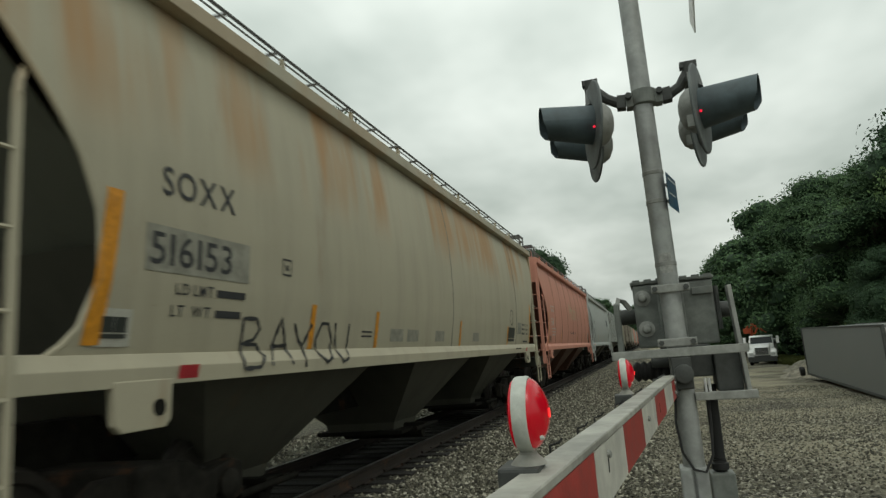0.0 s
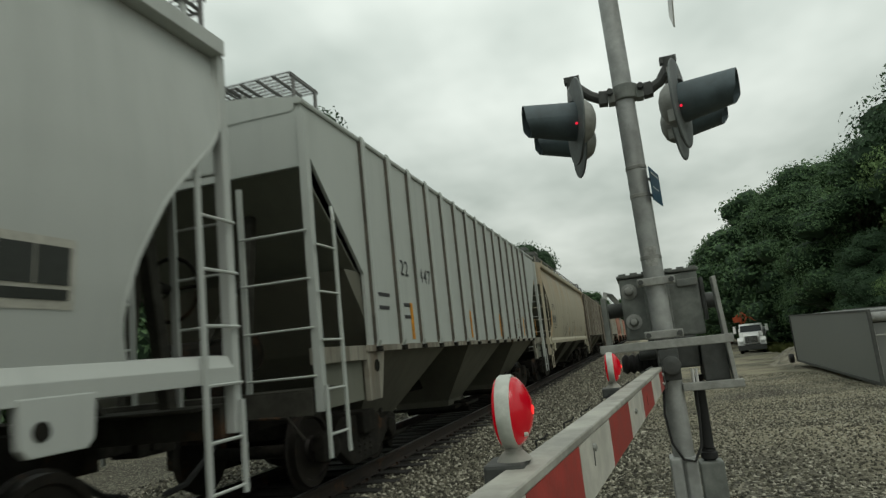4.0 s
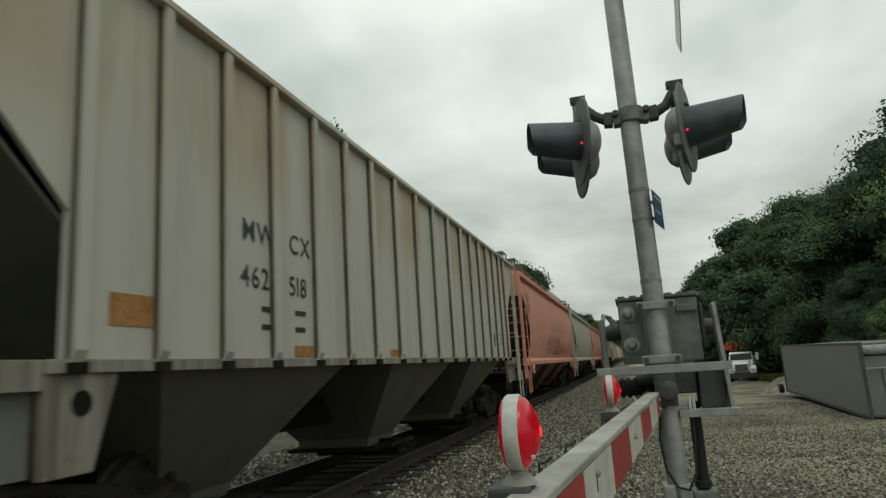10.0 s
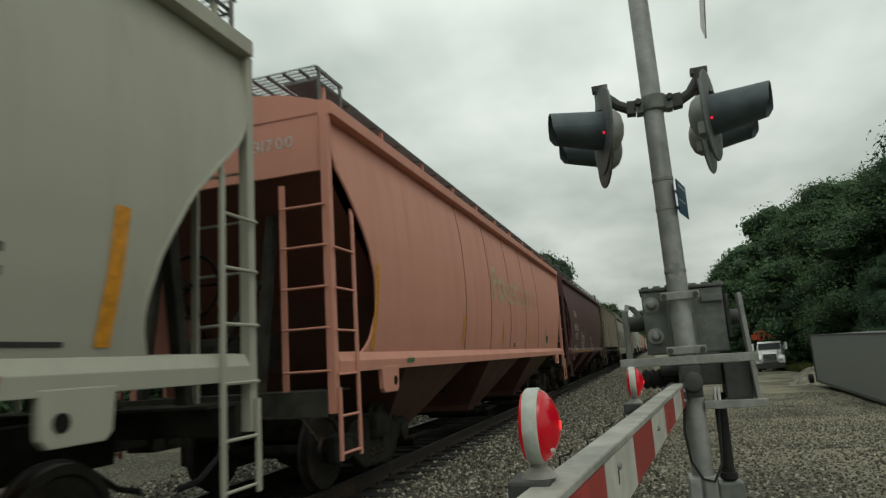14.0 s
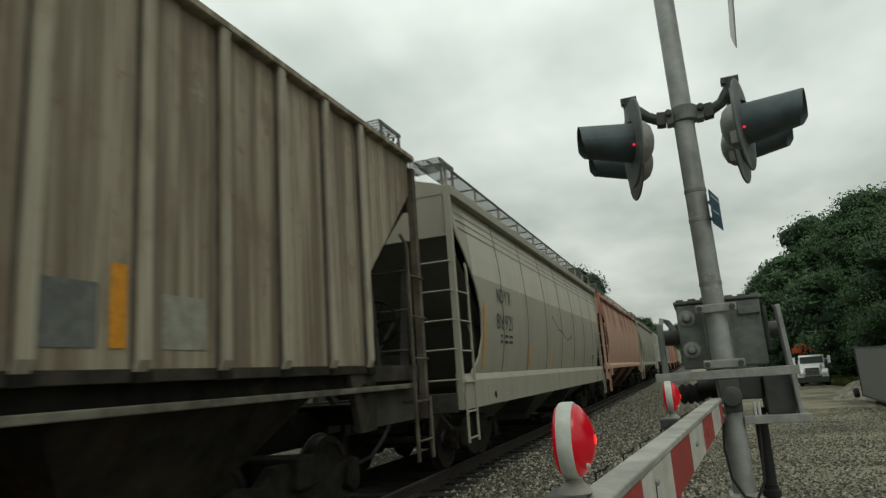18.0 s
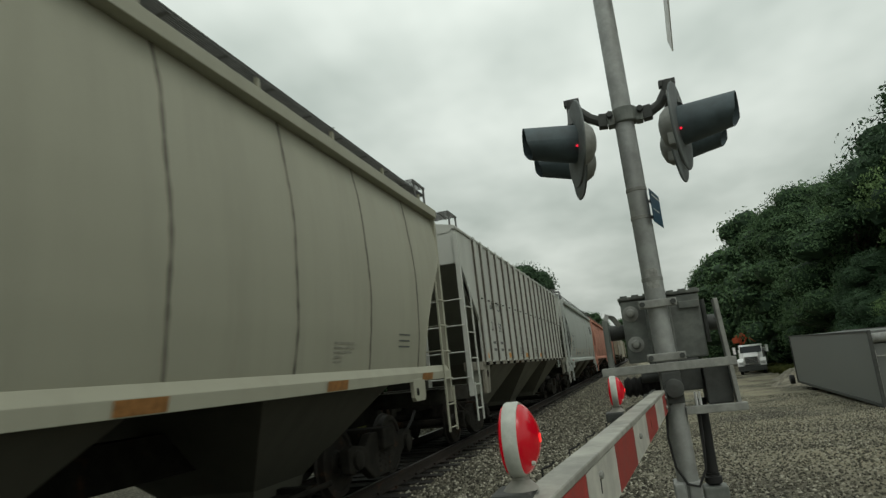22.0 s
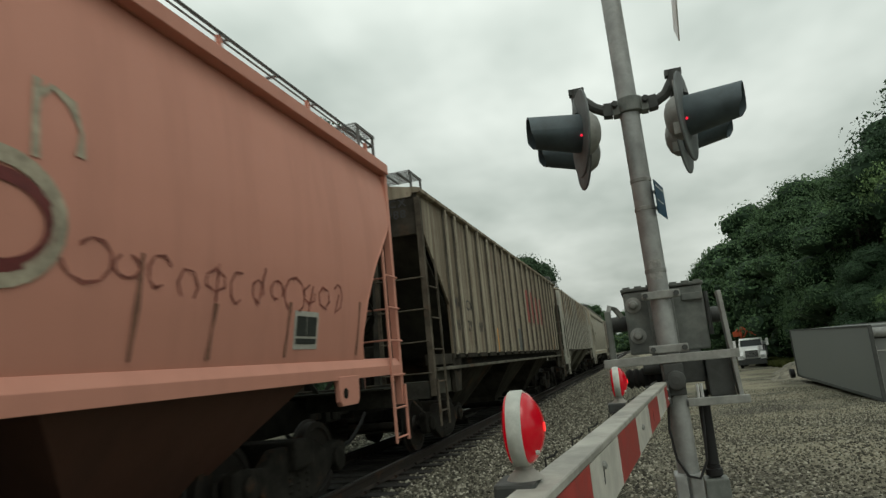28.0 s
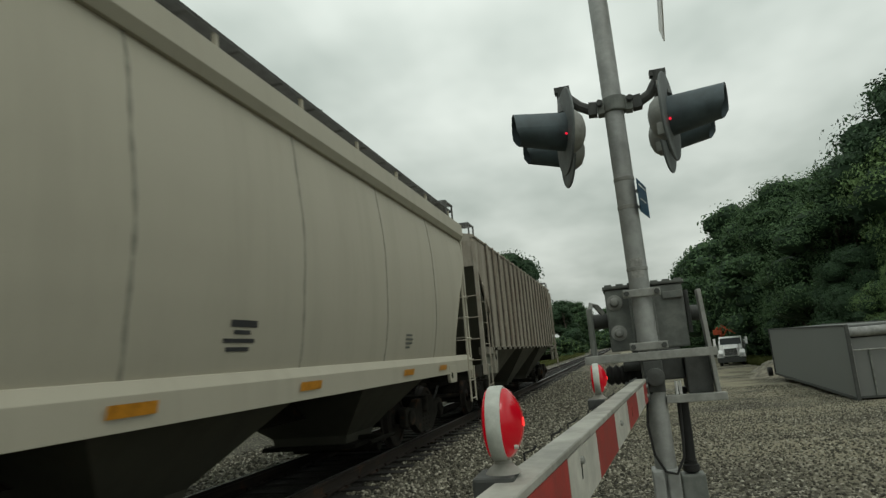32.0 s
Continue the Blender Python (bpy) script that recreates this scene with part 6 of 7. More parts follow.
part("sticker", G().add([(PX + 0.057 * math.cos(a), PY + 0.057 * math.sin(a), z) for z in (1.74, 1.85) for a in (-2.2, -1.9, -1.6, -1.3, -1.0)], [(i, i + 1, i + 6, i + 5) for i in range(4)]), M_STICKER, mast, "weathered pale label")

# crossarm with its clamp
clamp = part("crossarm_clamp", G().lathe([(0.057, 2.717), (0.072, 2.722), (0.072, 2.807), (0.057, 2.812)], 24, "z", (PX, PY, 0)).box(PX - 0.10, PX - 0.06, PY - 0.04, PY + 0.04, 2.715, 2.80).box(PX + 0.06, PX + 0.10, PY - 0.04, PY + 0.04, 2.715, 2.80), M_BOX, signal, bevel=0.006)
for sx in (-1, 1):
    part("clamp_bolt", G().rod((PX + sx * 0.085, PY - 0.08, 2.772), (PX + sx * 0.085, PY - 0.03, 2.772), 0.018, 6), M_BOXDARK, clamp)

L_X, R_X = 4.453, 4.999
for sx, hx in ((-1, L_X), (1, R_X)):
    root = PX + sx * 0.10
    part("light_arm", G().beam((root, PY, 2.757), (PX + sx * 0.15, PY, 2.762), 0.07, 0.075).pipe([(PX + sx * 0.14, PY, 2.762), (PX + sx * 0.20, PY - 0.01, 2.792), (hx + 0.0 * sx, PY - 0.02, 2.877)], 0.030, 10).rod((hx, PY - 0.02, 2.802), (hx, PY - 0.02, 2.917), 0.036, 12).box(hx - 0.045, hx + 0.045, PY - 0.045, PY + 0.005, 2.887, 2.922), M_BOXDARK, signal, "dark cast bracket arm", smooth=True)
    part("light_beam", G().pipe([(hx, PY - 0.36, 2.632), (hx, PY - 0.22, 2.772), (hx, PY - 0.02, 2.832), (hx, PY + 0.22, 2.772), (hx, PY + 0.36, 2.652)], 0.024, 8), M_BOXDARK, signal, smooth=True)

M_REDLENS = Mat("red_signal_lens", rough=0.2).colour((0.25, 0.008, 0.01)).m
M_REDGLOW = Mat("lit_red_side_lens", rough=0.3).colour((0.4, 0.0, 0.02)).glow((1.0, 0.02, 0.06), 0.8).m


M_DISC = plain_steel("weathered_disc_paint", (0.125, 0.14, 0.14), 0.6, 0.0, 0.5, 6, 0.2)


def flasher(sx, x, y, z, glow):
    """One hooded light head that faces along x, turned a little towards the road."""
    head = part("light_head", G().lathe([(0.02, -0.085), (0.05, -0.082), (0.088, -0.066), (0.113, -0.036), (0.122, 0.0), (0.122, 0.015)], 28, "x"), M_ALU, signal, "grey domed lamp housing", smooth=True, place=pose(x, y, z, 0, 0.5 if sx > 0 else -3, -15 if sx > 0 else 195))
    part("background_disc", G().lathe([(0.03, 0.012), (0.231, 0.012), (0.235, 0.016), (0.235, 0.020), (0.231, 0.024), (0.03, 0.024)], 44, "x"), M_DISC, head, "round backing disc", smooth=True)
    part("lens", G().lathe([(0.02, 0.045), (0.07, 0.042), (0.092, 0.030), (0.094, 0.022)], 28, "x"), M_REDLENS, head, "dark red lens", smooth=True)
    g = G()
    n = 36
    outer, inner = [], []
    for i in range(n + 1):
        a = 2 * math.pi * i / n
        low = max(0.0, -math.sin(a) - 0.15) / 0.85
        reach = 0.278 - 0.008 * (1 - math.sin(a)) - 0.022 * low ** 0.8
        for r, row in ((0.104, outer), (0.098, inner)):
            c, q = math.cos(a), math.sin(a)
            row.append([(0.022 + t * reach, r * c * (1 - 0.10 * t), r * q * (1 - (0.34 if q < 0 else 0.02) * t)) for t in (0.0, 0.33, 0.66, 0.92, 1.0)])
    g.grid(outer)
    g.grid([row[::-1] for row in inner])
    g.grid([[o[4], k[4]] for o, k in zip(outer, inner)])
    part("hood", g, M_BLACK, head, "long black visor hood", smooth=True)
    if glow:
        part("side_lens", G().lathe([(0.002, 0.0), (0.007, 0.0), (0.006, 0.005), (0.002, 0.007)], 12, "y", (0.034, -0.103 if sx > 0 else 0.103, -0.045)), M_REDGLOW, head, "small lit red side lens", smooth=True)
    part("latch", G().box(-0.03, 0.012, -0.13, -0.10, -0.12, -0.06), M_ALU, head)
    part("hinge", G().box(-0.02, 0.012, -0.03, 0.03, 0.11, 0.20), M_ALU, head)


for sx, hx in ((-1, L_X), (1, R_X)):
    flasher(sx, hx - sx * 0.022, PY - 0.345, 2.537 - (0.010 if sx > 0 else 0.0), True)
    flasher(sx, hx - sx * 0.022 + (0.045 if sx > 0 else -0.03), PY + 0.355, 2.637, False)

# crossbuck, seen nearly edge-on, and the blue notice plate
CB = (5.10, PY, 3.77)
for turn, name in ((45, "crossbuck_blade"), (-45, "crossbuck_blade")):
    part(name, G().box(-0.004, 0.004, -0.61, 0.61, -0.11, 0.11), M_WHITEPLATE, signal, "white crossbuck blade", place=pose(CB[0] + (0.0 if turn > 0 else 0.01), CB[1], CB[2], turn, 0, 0))
part("crossbuck_bracket", G().rod((PX, PY, 3.77), (5.09, PY, 3.77), 0.022, 10), M_GALV, signal)
blue = part("notice_plate", G().box(-0.002, 0.002, -0.13, 0.13, -0.095, 0.095), M_BLUE, signal, "small blue notice plate", place=pose(4.83, 3.80, 2.20, 0, 0, -13))
part("plate_bar", G().box(0.0025, 0.0035, -0.10, 0.10, 0.062, 0.072).box(0.0025, 0.0035, -0.10, 0.06, -0.02, -0.012), M_WHITEPLATE, blue, "white unreadable lines")
for z in (0.04, -0.055):
    part("plate_strap", G().box(-0.03, 0.0, -0.03, 0.03, z, z + 0.015), M_ALU, blue)

# gate mechanism
mech = part("mechanism_case", G().box(4.545, 4.975, 3.86, 4.24, 1.345, 1.70), M_BOX, signal, "grey cast mechanism case", bevel=0.012)
part("case_cover", G().box(4.535, 4.985, 3.85, 4.25, 1.703, 1.722), M_BOX, mech, bevel=0.006)
for i in range(7):
    part("cover_lug", G().box(-0.02, 0.02, -0.008, 0.008, 0, 0.02), M_BOX, mech, place=pose(4.57 + 0.064 * i, 3.853, 1.71))
for x, z in ((4.595, 1.625), (4.600, 1.450)):
    bolt = part("dome_bolt", G().lathe([(0.045, 0.0), (0.045, -0.010), (0.026, -0.012), (0.026, -0.030), (0.018, -0.042), (0.006, -0.046)], 18, "y", (x, 3.858, z)), M_ALU, mech, smooth=True)
part("case_rib", G().box(4.675, 4.69, 3.835, 3.858, 1.36, 1.69).box(4.80, 4.815, 3.835, 3.858, 1.36, 1.69).box(4.86, 4.97, 3.84, 3.858, 1.62, 1.66), M_BOX, mech, bevel=0.004)
part("case_hinge", G().box(4.978, 5.0, 3.9, 3.96, 1.5, 1.64).rod((4.99, 3.88, 1.42), (4.99, 3.88, 1.66), 0.012, 8), M_BOXDARK, mech)
for z in (1.655, 1.365):
    cl = part("mast_clamp", G().box(4.645, 4.845, 3.675, 3.705, z - 0.022, z + 0.022), M_ALU, signal, bevel=0.006)
    for x in (4.665, 4.825):
        part("clamp_bolt", G().rod((x, 3.655, z), (x, 3.72, z), 0.015, 6), M_BOXDARK, cl)
part("front_bar", G().box(4.40, 5.085, 3.66, 3.685, 1.290, 1.335), M_ALU, signal, "flat grey crossbar", bevel=0.004)
part("lower_bar", G().box(4.80, 5.105, 3.70, 3.76, 1.055, 1.095), M_ALU, signal, bevel=0.004)
part("side_plate", G().pipe([(4.455, 3.80, 1.31), (4.452, 3.80, 1.45), (4.452, 3.80, 1.58), (4.462, 3.82, 1.625), (4.49, 3.85, 1.615), (4.52, 3.88, 1.57)], 0.018, 4), M_ALU, signal)
part("side_plate", G().box(4.435, 4.465, 3.72, 3.86, 1.31, 1.60), M_BOX, signal, bevel=0.008)
part("pivot_shaft", G().rod((4.44, 3.98, 1.53), (5.08, 3.98, 1.53), 0.045, 16), M_BOXDARK, signal, smooth=True)
part("side_plate", G().beam((5.045, 3.80, 1.65), (5.075, 3.80, 1.06), 0.10, 0.022, (1, 0, 0)), M_ALU, signal, bevel=0.004)
part("counterweight", G().box(4.925, 5.055, 3.80, 4.05, 1.09, 1.30), M_BOXDARK, signal, "dark slab counterweight", bevel=0.008)
part("bellows", G().lathe([(0.04, 4.50)] + [(0.058 if i % 2 else 0.044, 4.505 + 0.018 * i) for i in range(10)] + [(0.03, 4.70)], 18, "x", (0, 3.88, 1.215)), M_RUBBER, signal, "black corrugated boot", smooth=True)
part("crank", G().box(4.66, 4.92, 3.85, 4.05, 1.17, 1.345).rod((4.60, 3.82, 1.26), (4.80, 3.82, 1.26), 0.03, 10), M_BOXDARK, signal, bevel=0.01)
for x in (4.862, 4.882):
    part("tie_rod", G().rod((x, 3.78, 1.09), (x, 3.78, 1.165), 0.008, 6), M_WHITEPLATE, signal)
part("crank_hub", G().box(4.70, 4.80, 3.655, 3.686, 1.12, 1.285).lathe([(0.02, 0.0), (0.05, 0.0), (0.05, -0.03), (0.02, -0.035)], 16, "y", (4.755, 3.655, 1.20)), M_BOXDARK, signal, "dark crank casting", bevel=0.006)
part("conduit", G().pipe([(4.895, 3.95, 1.12), (4.893, 3.95, 0.9), (4.89, 3.93, 0.72)], 0.032, 12).lathe([(0.034, 0.66), (0.045, 0.67), (0.045, 0.70), (0.036, 0.705), (0.036, 0.72)], 14, "z", (4.89, 3.93, 0)), M_RUBBER, signal, "black flexible conduit", smooth=True)
part("junction_box", G().box(4.83, 4.955, 3.86, 4.0, 0.40, 0.655), M_BOX, signal, bevel=0.01)
part("loose_cable", G().pipe([(4.70, 3.70, 1.08), (4.685, 3.68, 0.95), (4.70, 3.67, 0.80), (4.745, 3.665, 0.715), (4.80, 3.67, 0.70), (4.845, 3.69, 0.78), (4.86, 3.72, 0.95), (4.865, 3.74, 1.08)], 0.007, 6), M_RUBBER, signal, smooth=True)
part("foot_casting", G().box(4.675, 4.735, 3.67, 3.82, 0.40, 0.72).box(4.748, 4.812, 3.67, 3.82, 0.40, 0.72), M_GALV, signal, bevel=0.01)
part("base_plate", G().lathe([(0.19, 0.33), (0.20, 0.345), (0.20, 0.375), (0.12, 0.385), (0.09, 0.40)], 20, "z", (4.77, 3.77, 0)), M_GALV, signal, smooth=True)
tagged(new("signal_foundation", G().box(4.50, 5.05, 3.5, 4.1, -0.4, 0.33).mesh("signal_foundation", M_CONC, bevel=0.03)), "weathered concrete foundation under the signal", "foundation")

# gate arm, lowered along the track
M_ARMWHITE = plain_steel("white_gate_paint", (0.50, 0.49, 0.44), 0.5, 0.0, 0.25, 10)
M_ARMRED = plain_steel("red_gate_reflective", (0.33, 0.042, 0.035), 0.5, 0.0, 0.3, 14)
M_ARMTOP = plain_steel("dirt-greyed_gate_paint", (0.33, 0.325, 0.29), 0.6, 0.0, 0.45, 5, 0.2)
AX, AY, AZ, ATURN = 4.4545, 1.235, 1.185, 6.017
arm = thing("gate_arm", "lowered crossing gate arm with red and white stripes", "gate", at=pose(AX, AY, AZ, 0, 0, -ATURN))


def arm_top(y):
    return 0.0046 * y


def arm_foot(y):
    """The beam grows shallower towards its tip."""
    return -0.1529 + 0.0194 * max(y, -0.6)


ARM_END = 2.43
rows = []
for y in (-4.6, -2.0, -0.6, 0.2, 1.0, 1.8, ARM_END):
    t, b = arm_top(y), arm_foot(y)
    rows.append([(-0.002, y, t), (0.0, y, t - 0.003), (0.0, y, t - 0.014), (-0.0035, y, t - 0.0165), (-0.0035, y, b + 0.004), (-0.007, y, b), (-0.055, y, b), (-0.0585, y, b + 0.004), (-0.0585, y, t - 0.0165), (-0.062, y, t - 0.014), (-0.062, y, t - 0.003), (-0.060, y, t), (-0.002, y, t)])
g = G().grid(rows)
g.add(rows[0][:-1] + rows[-1][:-1], [tuple(range(12)), tuple(range(12, 24))[::-1]])
part("beam", g, M_ARMTOP, arm, "white-topped box beam")
PITCH = 0.408
y, red = 0.151 - 11 * PITCH, True
while y < ARM_END:
    y0, y1 = y + 0.0015, min(y + PITCH, ARM_END) - 0.0015
    part("stripe", G().slab([(y0, arm_foot(y0) + 0.006), (y1, arm_foot(y1) + 0.006), (y1, arm_top(y1) - 0.0185), (y0, arm_top(y0) - 0.0185)], "x", -0.0034, -0.0016), M_ARMRED if red else M_ARMWHITE, arm, "red stripe" if red else "white stripe")
    y, red = y + PITCH, not red
part("arm_bracket", G().box(-0.068, -0.056, 2.20, 2.52, -0.116, 0.016).box(-0.006, 0.006, 2.39, 2.52, -0.105, 0.014).box(-0.06, 0.0, 2.435, 2.47, -0.10, 0.0).rod((-0.12, 2.50, -0.045), (0.02, 2.50, -0.045), 0.04, 14), M_BOXDARK, arm, "dark arm clamp", bevel=0.004)
for y, z in ((2.36, -0.025), (2.40, -0.075), (2.33, -0.07), (0.30, -0.045), (1.10, -0.06)):
    part("bolt", G().lathe([(0.009, 0.0), (0.009, 0.007), (0.003, 0.010)], 8, "x", (-0.002, y, z)), M_ALU, arm, smooth=True)
for y in (0.30, 1.52):
    part("bolt_stain", G().slab([(y - 0.006, -0.085), (y + 0.004, -0.085), (y + 0.008, -0.05), (y - 0.004, -0.048)], "x", -0.0017, -0.0011), M_RUBBER, arm, "dark run below a bolt")
part("arm_cable", G().pipe([(-0.074, -4.4, -0.05), (-0.078, -1.6, -0.045), (-0.074, -0.3, -0.035), (-0.072, 0.3, -0.02), (-0.074, 1.2, -0.02), (-0.074, 2.4, -0.04)], 0.011, 8), M_RUBBER, arm, smooth=True)
for y in (0.13, 0.40, 0.62, 0.98, 1.5):
    part("cable_tie", G().pipe([(-0.086, y, -0.045), (-0.086, y, 0.0), (-0.066, y + 0.002, 0.006), (-0.060, y + 0.004, 0.014)], 0.0025, 5), M_RUBBER, arm)

M_LAMPRED = Mat("red_gate_lamp_lens", rough=0.18, spec=0.5).colour((0.30, 0.002, 0.010)).glow((1.0, 0.0, 0.02), 0.13).m
M_LAMPCORE = Mat("lit_red_lamp_core", rough=0.3).colour((0.6, 0.02, 0.02)).glow((1.0, 0.03, 0.03), 1.2).m
M_LAMPRING = plain_steel("white_lamp_ring", (0.46, 0.48, 0.44), 0.5, 0.0, 0.2, 30)


def gate_lamp(x, y, z, s):
    lamp = part("gate_lamp", G().lathe([(0.030, -0.010), (0.058, -0.012), (0.0600, -0.009), (0.0600, 0.009), (0.058, 0.012), (0.030, 0.010)], 40, "x"), M_LAMPRING, arm, "white ring of a red gate lamp", smooth=True, place=pose(x, y, z, 0, 0, 6.8) @ Matrix.Scale(s, 4))
    part("lens", G().lathe([(0.056, 0.0), (0.0545, 0.007), (0.049, 0.013), (0.040, 0.019), (0.030, 0.0245), (0.020, 0.028), (0.010, 0.030), (0.003, 0.0305)], 40, "x", (0.010, 0, 0)), M_LAMPRED, lamp, "glowing red lens", smooth=True)
    part("lens", G().lathe([(0.056, 0.0), (0.054, -0.006), (0.044, -0.010), (0.003, -0.013)], 40, "x", (-0.010, 0, 0)), M_LAMPRED, lamp, "glowing red lens", smooth=True)
    for a in range(0, 360, 60):
        part("lens_rib", G().beam((0.0165, 0.052 * math.cos(radians(a)), 0.052 * math.sin(radians(a))), (0.0385, 0.014 * math.cos(radians(a)), 0.014 * math.sin(radians(a))), 0.002, 0.002), M_LAMPRED, lamp)
    part("lamp_core", G().lathe([(0.002, 0.0), (0.006, 0.0005), (0.008, 0.003), (0.002, 0.004)], 12, "x", (0.0385, -0.004, 0.0)), M_LAMPCORE, lamp, "lit lamp core", smooth=True)
    part("lens_screw", G().lathe([(0.002, 0.0), (0.004, 0.0), (0.003, 0.006)], 8, "x", (0.026, -0.026, -0.036)), M_LAMPRING, lamp)
    part("lamp_foot", G().lathe([(0.013, -0.055), (0.015, -0.064), (0.024, -0.072), (0.030, -0.079), (0.018, -0.081)], 20, "z"), M_ARMTOP, lamp, "pale lamp foot", smooth=True)
    part("lamp_base", G().box(-0.045, 0.022, -0.045, 0.045, -0.115, -0.079).box(-0.035, -0.010, -0.03, 0.03, -0.15, -0.115), M_BOXDARK, lamp, bevel=0.006)


gate_lamp(-0.058, -0.116, 0.090, 1.05)
gate_lamp(-0.096, 1.322, 0.083, 0.95)


# ---- trees, truck, steel box and rubble beyond the crossing ----
def leaf_cloud(seed, lobes, count, size):
    """Small bent leaves strewn through the shells of several lobes."""
    r = np.random.default_rng(seed)
    w = np.array([a * b * c for *_, a, b, c in lobes]) ** 0.67
    pick = r.choice(len(lobes), count, p=w / w.sum())
    lob = np.array(lobes)[pick]
    d = r.normal(size=(count, 3))
    d /= np.linalg.norm(d, axis=1, keepdims=True)
    d[:, 2] = np.where(d[:, 2] < -0.45, -d[:, 2] * 0.5, d[:, 2])
    rad = 1.06 - 0.46 * r.uniform(0, 1, count) ** 1.1
    wob = 1 + 0.08 * np.sin(d[:, 0] * 7 + lob[:, 0] * 3) * np.cos(d[:, 1] * 6 + lob[:, 2] * 2) + 0.05 * np.sin(d[:, 2] * 13 + lob[:, 1])
    c = lob[:, :3] + d * lob[:, 3:6] * (rad * wob)[:, None]
    nrm = d + r.normal(scale=0.55, size=(count, 3))
    nrm /= np.linalg.norm(nrm, axis=1, keepdims=True)
    t = np.cross(nrm, r.normal(size=(count, 3)))
    t /= np.linalg.norm(t, axis=1, keepdims=True) + 1e-9
    b = np.cross(nrm, t)
    s = size * r.uniform(0.6, 1.4, count)[:, None]
    v = np.stack([c - t * s, c - b * s * 0.5 + nrm * s * 0.12, c + t * s, c + b * s * 0.5 + nrm * s * 0.12], 1)
    f = np.arange(4 * count).reshape(-1, 4)
    return v.reshape(-1, 3).tolist(), f.tolist()


M_CROWNSHELL = leaf_mat("shade-dark_crown_shell", (0.020, 0.038, 0.021), (0.030, 0.055, 0.028))


def make_tree(name, label, seed, height, width, leaves, size, mat, trunk=0.25, bare=0.25, slim=False, lobed=46):
    """A tapered trunk with limbs and a crown of many small leaves, at the origin."""
    r = random.Random(seed)
    tree = thing(name, label, "tree")
    pts = [(0, 0, -0.6)]
    x = y = 0.0
    for i in range(1, 7):
        x += r.uniform(-0.12, 0.12) * height * 0.06
        y += r.uniform(-0.12, 0.12) * height * 0.06
        pts.append((x, y, height * 0.86 * i / 6))
    g = G()
    for i in range(6):
        g.rod(pts[i], pts[i + 1], trunk * (1 - i / 7.0), 8, trunk * (1 - (i + 1) / 7.0))
    lobes = []
    n = lobed if not slim else 12
    for i in range(n):
        q = bare + (1 - bare) * (i + 0.5) / n
        a = r.uniform(0, 6.28)
        taper = math.sin(math.pi * (0.18 + 0.71 * (q - bare) / (1 - bare))) ** 0.7
        reach = width * 0.5 * taper * r.uniform(0.2, 0.95)
        px, py, pz = reach * math.cos(a), reach * math.sin(a), height * q * r.uniform(0.95, 1.0)
        rr = width * (0.115 + 0.085 * taper) * r.uniform(0.65, 1.35) * (1.7 if slim else 1.0)
        lobes.append((px, py, pz - rr * 0.3, rr, rr, rr * r.uniform(0.62, 0.9)))
        base = pts[max(1, min(5, int(q * 5)))]
        g.rod(base, (px * 0.8, py * 0.8, pz - rr * 0.2), trunk * 0.32, 6, trunk * 0.08)
    part("trunk", g, M_BARK, tree, smooth=True)
    v, f = leaf_cloud(seed, lobes, leaves, size)
    # opaque shells added to close each clump; their dark green paints inner shade
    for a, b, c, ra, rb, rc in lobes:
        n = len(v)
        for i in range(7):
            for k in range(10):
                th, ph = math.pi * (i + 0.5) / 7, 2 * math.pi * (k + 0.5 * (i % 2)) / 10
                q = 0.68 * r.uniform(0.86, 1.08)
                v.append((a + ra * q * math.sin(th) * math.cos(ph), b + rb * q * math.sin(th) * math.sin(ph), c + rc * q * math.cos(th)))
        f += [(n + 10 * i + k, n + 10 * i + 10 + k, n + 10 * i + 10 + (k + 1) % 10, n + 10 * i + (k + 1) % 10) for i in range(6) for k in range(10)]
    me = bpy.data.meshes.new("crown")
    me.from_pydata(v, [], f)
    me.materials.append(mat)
    me.materials.append(M_CROWNSHELL)
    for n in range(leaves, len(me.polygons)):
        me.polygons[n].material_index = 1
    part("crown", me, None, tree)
    return tree


def plant(protos, spots, group, seed):
    r = random.Random(seed)
    for x, y, h, k in spots:
        src, base = protos[k % len(protos)]
        s = h / base
        m = Matrix.Translation((x, y, ground_height(x, y) - 0.1)) @ Matrix.Rotation(r.uniform(0, 6.28), 4, "Z") @ Matrix.Diagonal((s * r.uniform(0.9, 1.12), s * r.uniform(0.9, 1.12), s, 1))
        ob = copy_thing(src, m)
        tagged(ob, group=group)


OAKS = [(make_tree("broadleaf_tree", "dense dark green broadleaf tree at the lot's edge", 11 + i, 14.0, 9.0 + i % 3, 46000, 0.092, (M_LEAF, M_LEAFDARK, M_LEAF, M_LEAFLIGHT)[i], 0.26, 0.16), 14.0) for i in range(4)]
OAKS.append((make_tree("broadleaf_tree", "tall ragged broadleaf tree with sky between its boughs", 57, 14.0, 8.0, 20000, 0.10, M_LEAFDARK, 0.24, 0.3, False, 36), 14.0))
FAROAKS = [(make_tree("broadleaf_tree", "dark green broadleaf tree in the far wood", 21 + i, 14.0, 9.0 + i % 2, 9000, 0.175, (M_LEAF, M_LEAFDARK, M_LEAF)[i], 0.26, 0.12), 14.0) for i in range(3)]
PINES = [(make_tree("pine_tree", "tall dark pine with a ragged open crown", 31 + i, 18.0, 6.0, 5200, 0.14, M_LEAFDARK, 0.24, 0.42, True), 18.0) for i in range(2)]
